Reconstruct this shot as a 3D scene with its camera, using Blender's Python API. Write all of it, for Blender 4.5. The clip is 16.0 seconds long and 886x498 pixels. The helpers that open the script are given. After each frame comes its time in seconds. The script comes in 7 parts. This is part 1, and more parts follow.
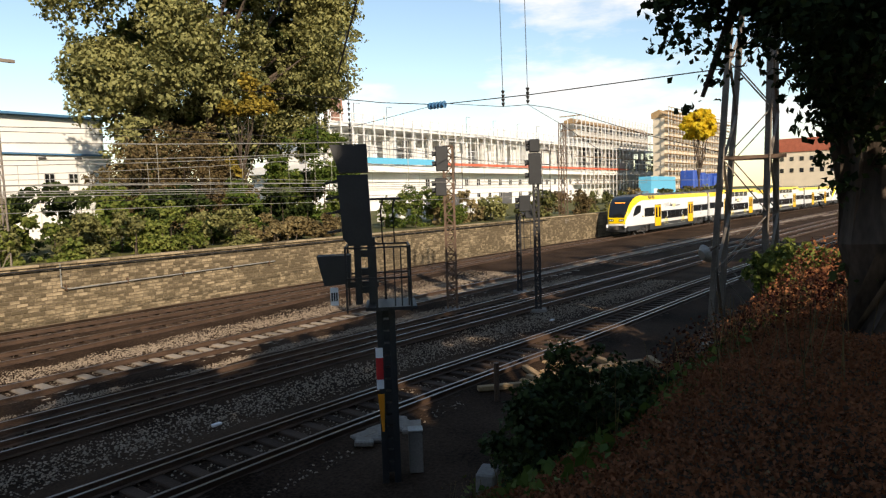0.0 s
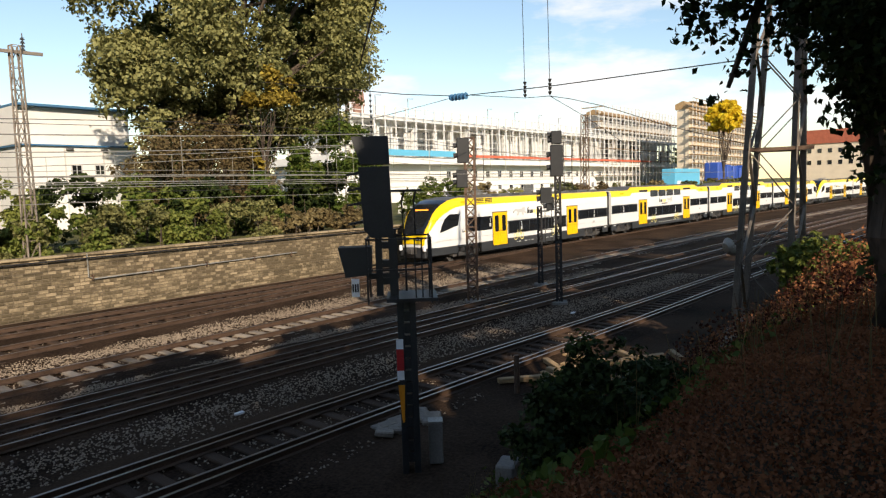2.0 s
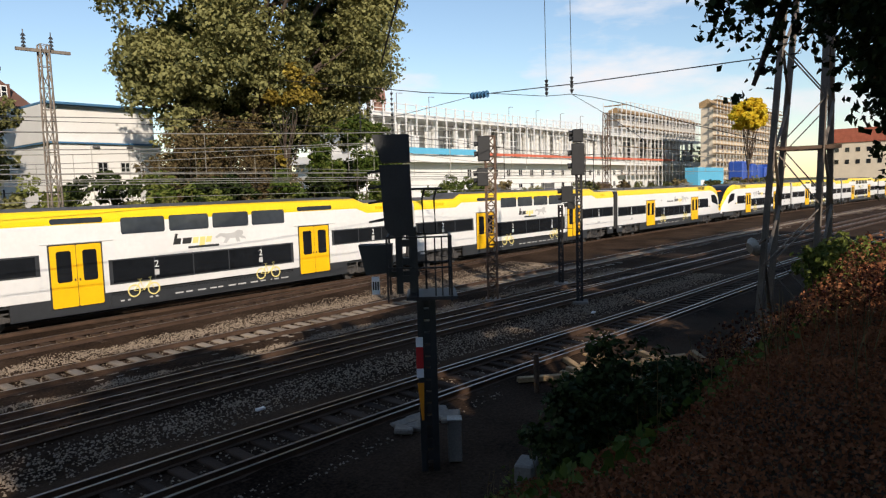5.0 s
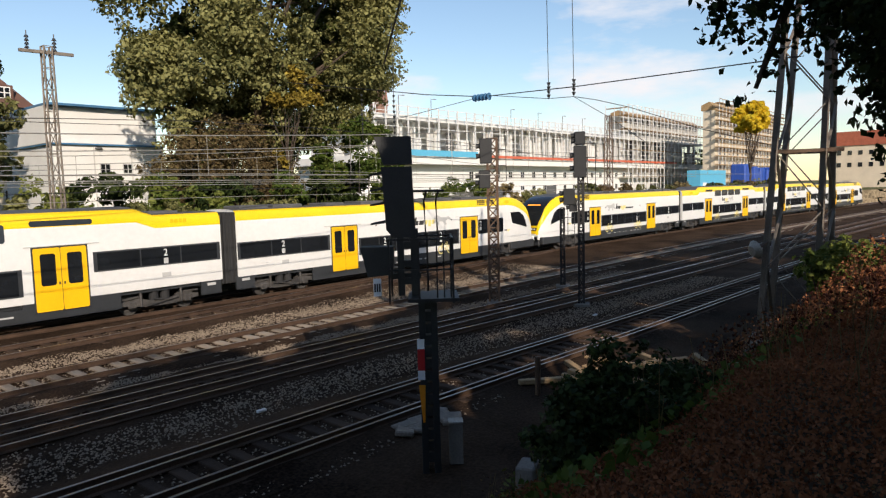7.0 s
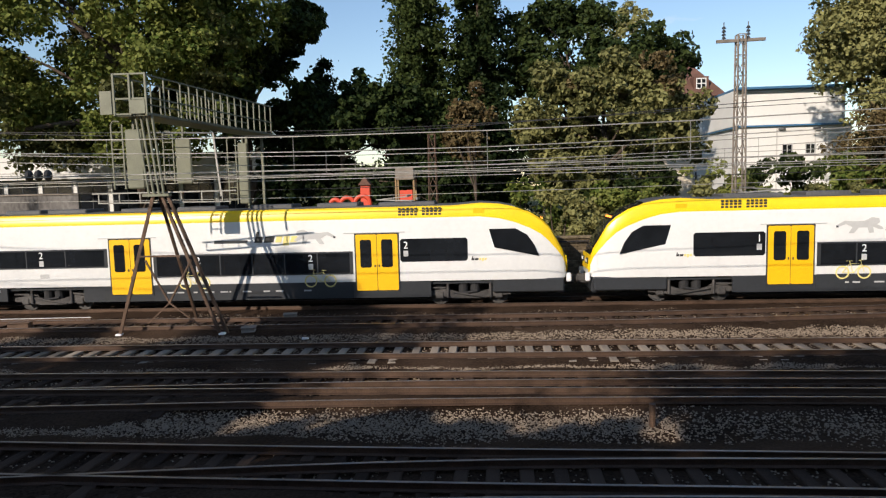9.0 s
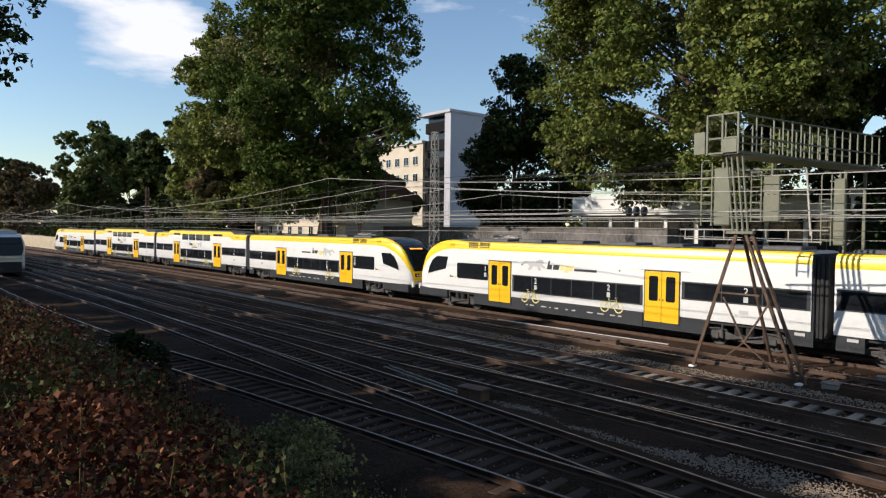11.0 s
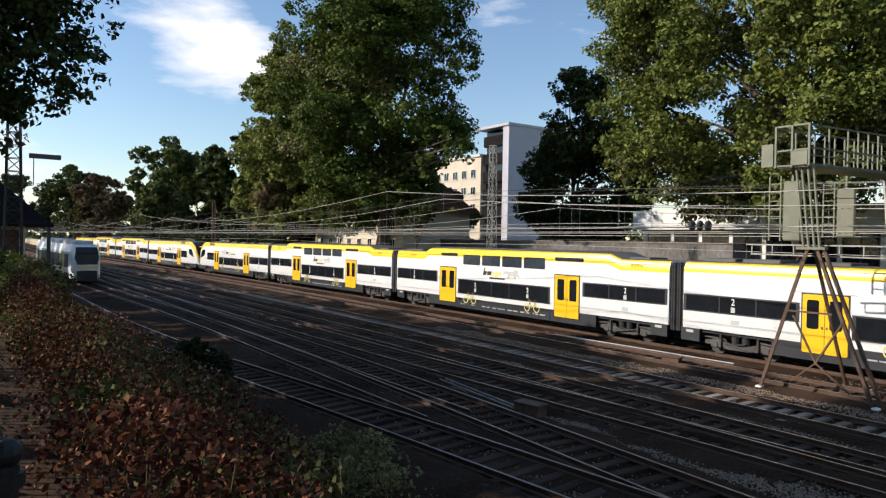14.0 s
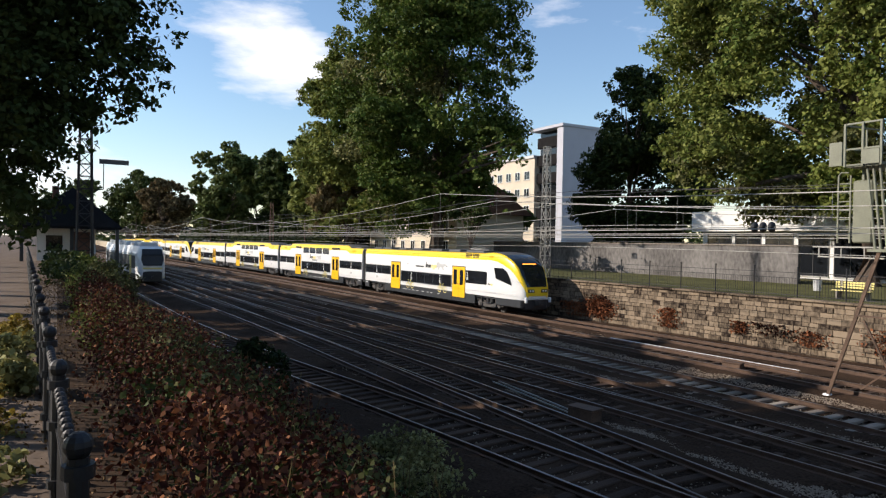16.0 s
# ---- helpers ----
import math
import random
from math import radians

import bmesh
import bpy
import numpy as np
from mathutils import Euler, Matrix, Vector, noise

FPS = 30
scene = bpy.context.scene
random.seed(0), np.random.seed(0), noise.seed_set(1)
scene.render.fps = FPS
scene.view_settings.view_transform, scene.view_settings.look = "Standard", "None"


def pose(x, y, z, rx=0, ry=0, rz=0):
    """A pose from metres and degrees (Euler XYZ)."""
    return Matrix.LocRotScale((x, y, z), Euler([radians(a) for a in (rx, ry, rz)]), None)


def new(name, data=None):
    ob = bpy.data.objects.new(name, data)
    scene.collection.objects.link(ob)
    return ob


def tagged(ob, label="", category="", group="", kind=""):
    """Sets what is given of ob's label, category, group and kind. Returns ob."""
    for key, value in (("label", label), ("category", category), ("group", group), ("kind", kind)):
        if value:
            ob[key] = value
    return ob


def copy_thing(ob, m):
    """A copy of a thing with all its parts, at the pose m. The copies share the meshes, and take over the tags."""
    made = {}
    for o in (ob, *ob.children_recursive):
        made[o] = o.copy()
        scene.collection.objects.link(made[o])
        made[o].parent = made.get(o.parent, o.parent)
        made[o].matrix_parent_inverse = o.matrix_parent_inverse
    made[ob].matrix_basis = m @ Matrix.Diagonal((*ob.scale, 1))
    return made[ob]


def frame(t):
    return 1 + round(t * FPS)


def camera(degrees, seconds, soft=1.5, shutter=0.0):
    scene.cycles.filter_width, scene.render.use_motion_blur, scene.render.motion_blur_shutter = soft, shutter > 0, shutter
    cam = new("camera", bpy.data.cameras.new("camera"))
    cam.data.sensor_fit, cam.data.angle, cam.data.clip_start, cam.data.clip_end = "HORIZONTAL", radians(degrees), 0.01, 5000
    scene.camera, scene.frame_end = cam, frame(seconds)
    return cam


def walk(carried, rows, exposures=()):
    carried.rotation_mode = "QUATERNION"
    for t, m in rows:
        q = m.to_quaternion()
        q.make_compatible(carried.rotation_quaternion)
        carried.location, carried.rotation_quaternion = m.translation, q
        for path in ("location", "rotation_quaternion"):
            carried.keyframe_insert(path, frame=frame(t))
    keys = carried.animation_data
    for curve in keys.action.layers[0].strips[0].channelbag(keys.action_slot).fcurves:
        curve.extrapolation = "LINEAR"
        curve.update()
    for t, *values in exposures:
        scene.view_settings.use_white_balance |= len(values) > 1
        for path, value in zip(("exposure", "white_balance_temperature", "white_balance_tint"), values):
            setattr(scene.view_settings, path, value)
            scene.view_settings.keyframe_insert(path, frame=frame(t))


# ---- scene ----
cam = camera(66.83, 16.0, soft=1.25)
# seconds, yaw to the left of +y, pitch, roll; a hand-held pan from one standpoint above the fence
PAN = [
    (0.0, -53.18, -4.54, -1.91),
    (0.5, -53.06, -5.27, -1.99),
    (1.0, -52.58, -5.62, -1.44),
    (1.5, -51.59, -5.51, -1.81),
    (2.0, -51.38, -5.17, -1.8),
    (2.5, -50.84, -5.06, -1.87),
    (3.0, -50.65, -4.66, -2.11),
    (3.5, -51.24, -4.4, -1.94),
    (4.0, -50.06, -5.54, -1.95),
    (6.3, -49.61, -5.05, -1.48),
    (6.5, -49.84, -5.19, -1.34),
    (7.0, -49.51, -5.08, -1.46),
    (7.5, -48.3, -5.26, -1.79),
    (8.0, -44.45, -5.3, -1.8),
    (8.4, -27.79, -6.67, -1.52),
    (8.5, -22.01, -7.06, -2.15),
    (8.7, -12.07, -6.18, -1.83),
    (9.0, 3.96, -5.22, -1.5),
    (9.3, 20.07, -4.19, -0.1),
    (9.5, 28.03, -3.62, -0.12),
    (9.6, 31.47, -3.5, -0.49),
    (9.9, 41.6, -3.28, 0.31),
    (10.0, 44.25, -3.13, 0.49),
    (10.2, 46.12, -2.6, 0.78),
    (12.3, 56.9, -1.58, 0.29),
    (12.5, 57.05, -1.58, 0.51),
    (13.0, 55.43, -1.86, 1.14),
    (13.5, 55.26, -1.35, 1.11),
    (14.0, 55.62, -0.64, 1.05),
    (14.5, 57.04, -0.31, 1.22),
    (15.0, 58.42, -0.31, 1.26),
    (15.5, 58.86, -0.38, 1.33),
    (16.0, 60.16, -0.55, 1.06),
]


def aim(yaw, pitch, roll):
    return Matrix.Translation((0, 0, 5.0)) @ (Matrix.Rotation(radians(yaw), 4, "Z") @ Matrix.Rotation(radians(90 + pitch), 4, "X") @ Matrix.Rotation(radians(roll), 4, "Z"))


PATH = [(t, aim(a, b, c)) for t, a, b, c in PAN]
walk(cam, PATH, ((0.0, 0.34, 7300, 13), (2.0, 0.3, 7200, 13), (3.2, 0.08, 6700, 13), (4.2, 0.0, 6700, 14), (7.5, 0.02, 6700, 14), (9.0, 0.04, 6500, 14), (10.5, 0.08, 6350, 13), (12.5, 0.14, 6350, 13), (16.0, 0.32, 6350, 14)))

# ---------------------------------------------------------------- world and sun
SUN_TO = Vector((0.52, 0.86, -0.48)).normalized()     # the way the light goes
world = bpy.data.worlds.new("sky")
scene.world = world
world.use_nodes = True
wn, wl = world.node_tree.nodes, world.node_tree.links
wn.clear()
w_out = wn.new("ShaderNodeOutputWorld")
w_bg = wn.new("ShaderNodeBackground")
w_sky = wn.new("ShaderNodeTexSky")
w_sky.sky_type = "NISHITA"
w_sky.sun_disc = False
w_sky.sun_elevation = math.asin(-SUN_TO.z)
w_sky.sun_rotation = math.atan2(-SUN_TO.x, -SUN_TO.y)
w_sky.air_density, w_sky.dust_density, w_sky.ozone_density = 1.2, 0.05, 3.0
w_bg.inputs["Strength"].default_value = 0.138
w_co = wn.new("ShaderNodeTexCoord")
w_map = wn.new("ShaderNodeMapping")
w_map.inputs["Scale"].default_value = (1.6, 1.6, 5.5)
w_noise = wn.new("ShaderNodeTexNoise")
w_noise.inputs["Scale"].default_value = 1.5
w_noise.inputs["Detail"].default_value = 8
w_noise.inputs["Roughness"].default_value = 0.58
w_ramp = wn.new("ShaderNodeValToRGB")
w_ramp.color_ramp.elements[0].position, w_ramp.color_ramp.elements[1].position = 0.60, 0.74
w_ramp.color_ramp.elements[0].color, w_ramp.color_ramp.elements[1].color = (0, 0, 0, 1), (1, 1, 1, 1)
w_mix = wn.new("ShaderNodeMixRGB")
w_mix.inputs["Color2"].default_value = (6.6, 6.7, 6.9, 1)
wl.new(w_co.outputs["Generated"], w_map.inputs["Vector"])
wl.new(w_map.outputs["Vector"], w_noise.inputs["Vector"])
# cloud banks: bearing west of +y, height in degrees, half width, where the noise thickens to cloud
last = None
for bear, high, wide in ((76.0, 17.5, 8.0), (-44.0, 8.0, 8.0), (-64.0, 9.5, 13.0), (100.0, 9.0, 16.0), (150.0, 30.0, 25.0), (-130.0, 25.0, 22.0)):
    d = Vector((-math.sin(radians(bear)) * math.cos(radians(high)), math.cos(radians(bear)) * math.cos(radians(high)), math.sin(radians(high))))
    dot = wn.new("ShaderNodeVectorMath")
    dot.operation = "DOT_PRODUCT"
    dot.inputs[1].default_value = d
    wl.new(w_co.outputs["Generated"], dot.inputs[0])
    rng_ = wn.new("ShaderNodeMapRange")
    rng_.inputs["From Min"].default_value, rng_.inputs["From Max"].default_value = math.cos(radians(wide)), 1.0
    rng_.inputs["To Min"].default_value, rng_.inputs["To Max"].default_value = 0.0, 0.22
    wl.new(dot.outputs["Value"], rng_.inputs["Value"])
    if last is None:
        last = rng_.outputs["Result"]
    else:
        mx = wn.new("ShaderNodeMath")
        mx.operation = "MAXIMUM"
        wl.new(last, mx.inputs[0])
        wl.new(rng_.outputs["Result"], mx.inputs[1])
        last = mx.outputs[0]
w_add = wn.new("ShaderNodeMath")
w_add.operation = "ADD"
wl.new(w_noise.outputs["Fac"], w_add.inputs[0])
wl.new(last, w_add.inputs[1])
wl.new(w_add.outputs[0], w_ramp.inputs["Fac"])
wl.new(w_ramp.outputs["Color"], w_mix.inputs["Fac"])
wl.new(w_sky.outputs["Color"], w_mix.inputs["Color1"])
wl.new(w_mix.outputs["Color"], w_bg.inputs["Color"])
wl.new(w_bg.outputs["Background"], w_out.inputs["Surface"])

sun = new("sun", bpy.data.lights.new("sun", "SUN"))
sun.data.energy, sun.data.angle, sun.data.color = 4.9, radians(0.6), (1.0, 0.90, 0.76)
sun.rotation_euler = SUN_TO.to_track_quat("-Z", "Y").to_euler()

# ---------------------------------------------------------------- materials


def mat(name, color, rough=0.6, metal=0.0, var=0.25, scale=3.0, fine=40.0, bump=0.0, second=None, spec=0.5, trans=0.0, rand=0.0, coords="Object", stretch=(1, 1, 1)):
    """A surface with grain at two scales: colour and a second colour mixed by noise, bump, and a random shade for each object."""
    m = bpy.data.materials.new(name)
    m.use_nodes = True
    n, l = m.node_tree.nodes, m.node_tree.links
    b = n["Principled BSDF"]
    b.inputs["Roughness"].default_value = rough
    b.inputs["Metallic"].default_value = metal
    b.inputs["Specular IOR Level"].default_value = spec
    co = n.new("ShaderNodeTexCoord")
    mp = n.new("ShaderNodeMapping")
    mp.inputs["Scale"].default_value = stretch
    l.new(co.outputs[coords], mp.inputs["Vector"])
    big, small = n.new("ShaderNodeTexNoise"), n.new("ShaderNodeTexNoise")
    big.inputs["Scale"].default_value, small.inputs["Scale"].default_value = scale, fine
    big.inputs["Detail"].default_value, small.inputs["Detail"].default_value = 5, 3
    for q in (big, small):
        l.new(mp.outputs["Vector"], q.inputs["Vector"])
    add = n.new("ShaderNodeMath")
    add.operation = "MULTIPLY_ADD"
    add.inputs[1].default_value = 0.45
    l.new(small.outputs["Fac"], add.inputs[0])
    half = n.new("ShaderNodeMath")
    half.operation = "MULTIPLY"
    half.inputs[1].default_value = 0.55
    l.new(big.outputs["Fac"], half.inputs[0])
    l.new(half.outputs[0], add.inputs[2])
    mixfac = add.outputs[0]
    if rand:
        info = n.new("ShaderNodeObjectInfo")
        geo = n.new("ShaderNodeNewGeometry")
        both = n.new("ShaderNodeMath")
        both.operation = "ADD"
        l.new(info.outputs["Random"], both.inputs[0])
        l.new(geo.outputs["Random Per Island"], both.inputs[1])
        sub = n.new("ShaderNodeMath")
        sub.operation = "MULTIPLY_ADD"
        sub.inputs[1].default_value = rand
        l.new(both.outputs[0], sub.inputs[0])
        off = n.new("ShaderNodeMath")
        off.operation = "SUBTRACT"
        off.inputs[1].default_value = rand
        l.new(mixfac, off.inputs[0])
        l.new(off.outputs[0], sub.inputs[2])
        mixfac = sub.outputs[0]
    ramp = n.new("ShaderNodeValToRGB")
    e = ramp.color_ramp.elements
    e[0].position, e[1].position = 0.34, 0.66
    c2 = second or tuple(min(1, c * (1 + var)) for c in color)
    c1 = color if second else tuple(c * (1 - var) for c in color)
    e[0].color, e[1].color = (*c1, 1), (*c2, 1)
    l.new(mixfac, ramp.inputs["Fac"])
    l.new(ramp.outputs["Color"], b.inputs["Base Color"])
    if trans:
        b.inputs["Subsurface Weight"].default_value = 0.0
        b.inputs["Transmission Weight"].default_value = 0.0
        tr = n.new("ShaderNodeBsdfTranslucent")
        l.new(ramp.outputs["Color"], tr.inputs["Color"])
        mx = n.new("ShaderNodeMixShader")
        mx.inputs["Fac"].default_value = trans
        l.new(b.outputs["BSDF"], mx.inputs[1])
        l.new(tr.outputs["BSDF"], mx.inputs[2])
        l.new(mx.outputs["Shader"], n["Material Output"].inputs["Surface"])
    if bump:
        bp = n.new("ShaderNodeBump")
        bp.inputs["Strength"].default_value = min(1.0, bump)
        bp.inputs["Distance"].default_value = 0.03
        l.new(add.outputs[0], bp.inputs["Height"])
        l.new(bp.outputs["Normal"], b.inputs["Normal"])
    return m


def glow(name, color, strength):
    m = mat(name, color, 0.4)
    b = m.node_tree.nodes["Principled BSDF"]
    b.inputs["Emission Color"].default_value = (*color, 1)
    b.inputs["Emission Strength"].default_value = strength
    return m


M = {
    "white": mat("train_white", (0.76, 0.76, 0.74), 0.28, var=0.05, scale=0.5, fine=6),
    "yellow": mat("train_yellow", (0.92, 0.62, 0.010), 0.3, var=0.06, scale=0.5, fine=6),
    "door": mat("door_yellow", (0.90, 0.50, 0.008), 0.35, var=0.05, scale=0.6, fine=8),
    "dark": mat("train_dark", (0.035, 0.038, 0.042), 0.35, var=0.15, scale=0.7, fine=8),
    "glass": mat("dark_glass", (0.012, 0.014, 0.017), 0.06, var=0.3, scale=0.4, fine=3, spec=0.6),
    # bluish, partly metallic colour carries the sky's reflection on the upper windows
    "skyglass": mat("tinted_glass", (0.055, 0.068, 0.085), 0.10, 0.35, var=0.25, scale=0.5, fine=3, spec=0.6),
    "roof": mat("roof_grey", (0.09, 0.09, 0.09), 0.6, var=0.3, scale=1.0, fine=12),
    "rubber": mat("rubber", (0.02, 0.02, 0.021), 0.8, var=0.3),
    "bogie": mat("bogie_steel", (0.075, 0.070, 0.066), 0.65, 0.3, var=0.5, scale=3, fine=30),
    "paleyellow": mat("pale_yellow", (0.80, 0.68, 0.25), 0.4, var=0.05),
    "greymark": mat("grey_mark", (0.50, 0.50, 0.49), 0.4, var=0.1),
    "whitemark": mat("white_mark", (0.80, 0.80, 0.80), 0.4, var=0.03),
    "blackmark": mat("black_mark", (0.03, 0.03, 0.03), 0.4, var=0.1),
    "red": mat("red_paint", (0.45, 0.02, 0.02), 0.45, var=0.15),
    "orange": mat("orange_paint", (0.72, 0.25, 0.01), 0.5, var=0.12),
    "amber": glow("amber_display", (1.0, 0.25, 0.03), 3.0),
    "rail": mat("rail_side", (0.10, 0.062, 0.042), 0.6, 0.5, var=0.35, scale=2, fine=30, bump=0.1),
    "railtop": mat("rail_head", (0.24, 0.21, 0.19), 0.38, 0.8, var=0.15, scale=4, fine=40),
    "palesleeper": mat("sleeper_bleached", (0.25, 0.21, 0.165), 0.85, spec=0.12, var=0.3, scale=2, fine=30, bump=0.4, rand=0.4, stretch=(3, 0.5, 1)),
    "sleeper": mat("sleeper_wood", (0.055, 0.036, 0.025), 0.85, spec=0.12, var=0.4, scale=2, fine=30, bump=0.4, rand=0.35, stretch=(3, 0.5, 1)),
    "concrete": mat("concrete", (0.22, 0.20, 0.175), 0.85, spec=0.12, var=0.25, scale=2, fine=25, bump=0.2, rand=0.1),
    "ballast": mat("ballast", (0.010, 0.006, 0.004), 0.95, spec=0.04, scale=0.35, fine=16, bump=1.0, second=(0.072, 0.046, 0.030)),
    "stone": mat("ballast_stone", (0.030, 0.020, 0.014), 0.95, spec=0.05, scale=3, fine=20, second=(0.27, 0.215, 0.16), rand=0.5),
    "earth": mat("earth", (0.030, 0.019, 0.012), 0.95, spec=0.12, scale=0.5, fine=12, bump=0.7, second=(0.085, 0.052, 0.03)),
    "grass": mat("grass", (0.055, 0.06, 0.022), 0.95, spec=0.12, scale=0.6, fine=18, bump=0.7, second=(0.16, 0.15, 0.06)),
    "sand": mat("gravel_path", (0.36, 0.29, 0.20), 0.95, spec=0.12, scale=0.8, fine=25, bump=0.3, second=(0.48, 0.40, 0.29)),
    "brick": mat("wall_stone", (0.10, 0.078, 0.048), 0.9, spec=0.12, scale=0.5, fine=9, bump=0.9, second=(0.35, 0.275, 0.175), rand=0.3),
    "mortar": mat("wall_mortar", (0.13, 0.10, 0.07), 0.95, spec=0.12, scale=1.0, fine=20, bump=0.4, second=(0.15, 0.12, 0.08)),
    "oldwall": mat("old_wall", (0.020, 0.014, 0.011), 0.95, spec=0.12, scale=0.55, fine=6, bump=0.9, second=(0.26, 0.20, 0.138), stretch=(1.3, 1, 0.6), rand=0.28),
    "iron": mat("dark_iron", (0.020, 0.019, 0.020), 0.55, 0.15, var=0.4, scale=6, fine=40, bump=0.1),
    "rust": mat("rusty_steel", (0.12, 0.075, 0.05), 0.7, 0.4, var=0.4, scale=3, fine=30, bump=0.1),
    "mast": mat("weathered_steel", (0.21, 0.175, 0.14), 0.65, 0.2, var=0.35, scale=2, fine=25, bump=0.1),
    "galv": mat("galvanised", (0.32, 0.31, 0.28), 0.55, 0.5, var=0.3, scale=3, fine=30),
    "olive": mat("olive_paint", (0.165, 0.17, 0.115), 0.6, var=0.2, scale=2, fine=20),
    "black": mat("signal_black", (0.018, 0.019, 0.020), 0.55, var=0.3, scale=3, fine=30),
    "bark": mat("bark", (0.045, 0.034, 0.026), 0.95, spec=0.12, scale=3, fine=14, bump=1.0, second=(0.13, 0.10, 0.078), stretch=(1, 1, 0.3)),
    "leaf": mat("leaf_green", (0.060, 0.095, 0.016), 0.6, spec=0.12, scale=0.25, fine=2, second=(0.20, 0.22, 0.055), rand=0.35, trans=0.25),
    "leafolive": mat("leaf_olive", (0.070, 0.075, 0.024), 0.6, spec=0.12, scale=0.25, fine=2, second=(0.28, 0.27, 0.105), rand=0.35, trans=0.25),
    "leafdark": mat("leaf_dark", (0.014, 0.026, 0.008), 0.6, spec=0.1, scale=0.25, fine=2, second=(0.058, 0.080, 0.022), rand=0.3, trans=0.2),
    "leafmid": mat("leaf_mid", (0.026, 0.042, 0.012), 0.6, spec=0.1, scale=0.25, fine=2, second=(0.105, 0.130, 0.036), rand=0.3, trans=0.22),
    "leafgold": mat("leaf_gold", (0.22, 0.16, 0.03), 0.6, spec=0.12, scale=0.3, fine=2, second=(0.50, 0.38, 0.07), rand=0.35, trans=0.3),
    "leafbrown": mat("leaf_brown", (0.095, 0.066, 0.030), 0.7, spec=0.12, scale=0.3, fine=2, second=(0.23, 0.18, 0.085), rand=0.35, trans=0.2),
    "leafyellow": mat("leaf_yellow", (0.70, 0.50, 0.035), 0.6, spec=0.12, scale=0.3, fine=2, second=(0.88, 0.72, 0.07), rand=0.35, trans=0.4),
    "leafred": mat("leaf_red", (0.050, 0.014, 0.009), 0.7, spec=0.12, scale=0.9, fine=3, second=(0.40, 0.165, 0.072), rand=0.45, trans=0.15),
    # darker than leaf_red: the near bank's shade is put into this colour
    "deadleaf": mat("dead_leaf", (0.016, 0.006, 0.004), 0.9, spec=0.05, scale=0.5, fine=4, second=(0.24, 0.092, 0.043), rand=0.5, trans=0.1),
    "litter": mat("leaf_litter", (0.045, 0.026, 0.014), 0.8, spec=0.12, scale=0.7, fine=4, second=(0.19, 0.125, 0.06), rand=0.5, trans=0.1),
    # garden wall render, its grey lowered to include the plane trees' shade
    "greywall": mat("grey_render", (0.06, 0.055, 0.052), 0.9, spec=0.12, scale=0.4, fine=4, bump=0.3, second=(0.22, 0.205, 0.19), stretch=(1, 1, 0.5)),
    "plaster": mat("white_plaster", (0.74, 0.73, 0.70), 0.8, var=0.06, scale=0.5, fine=8),
    "greyplaster": mat("grey_plaster", (0.46, 0.46, 0.50), 0.85, var=0.08, scale=0.4, fine=8),
    "warmplaster": mat("cream_plaster", (0.60, 0.52, 0.40), 0.85, var=0.1, scale=0.5, fine=8),
    "slab": mat("concrete_slab", (0.56, 0.55, 0.52), 0.8, var=0.12, scale=0.5, fine=8),
    "tile": mat("roof_tile", (0.13, 0.065, 0.045), 0.85, var=0.3, scale=1, fine=12),
    "redtile": mat("red_roof", (0.32, 0.09, 0.05), 0.85, var=0.25, scale=1, fine=12),
    "slate": mat("slate", (0.018, 0.017, 0.017), 0.95, spec=0.05, var=0.3, scale=1, fine=12),
    "bluetrim": mat("blue_trim", (0.05, 0.16, 0.30), 0.5, var=0.1),
    "scaffold": mat("scaffold_tube", (0.72, 0.72, 0.71), 0.5, 0.1, var=0.15),
    "net": mat("safety_board", (0.55, 0.13, 0.07), 0.7, var=0.2, scale=2, fine=10),
    "bluetarp": mat("blue_tarp", (0.02, 0.07, 0.34), 0.5, var=0.3),
    "cyan": mat("light_blue_cabin", (0.10, 0.42, 0.62), 0.5, var=0.1),
    "playred": mat("play_red", (0.62, 0.07, 0.03), 0.5, var=0.1),
    "wood": mat("wood", (0.33, 0.22, 0.11), 0.8, var=0.25, scale=2, fine=20),
    "paving": mat("paving", (0.16, 0.12, 0.09), 0.9, spec=0.12, var=0.3, scale=1, fine=12, bump=0.2),
    "sandstone": mat("red_sandstone", (0.30, 0.17, 0.13), 0.9, var=0.2, scale=1, fine=8),
}

# ---------------------------------------------------------------- building helpers


def part(name, bm, material, parent=None, label="", smooth=False):
    me = bpy.data.meshes.new(name)
    bm.normal_update()
    bm.to_mesh(me)
    bm.free()
    for m in material if isinstance(material, (list, tuple)) else [material]:
        me.materials.append(m)
    if smooth:
        for p in me.polygons:
            p.use_smooth = True
    ob = new(name, me)
    if parent is not None:
        ob.parent = parent
    if label:
        ob["label"] = label
    return ob


def shared(name, me, parent, m):
    ob = new(name, me)
    ob.parent = parent
    ob.matrix_basis = m
    return ob


def thing(name, label, category, group="", kind="", at=None):
    ob = new(name)
    ob.empty_display_size = 0.3
    if at is not None:
        ob.matrix_basis = at
    return tagged(ob, label, category, group, kind)


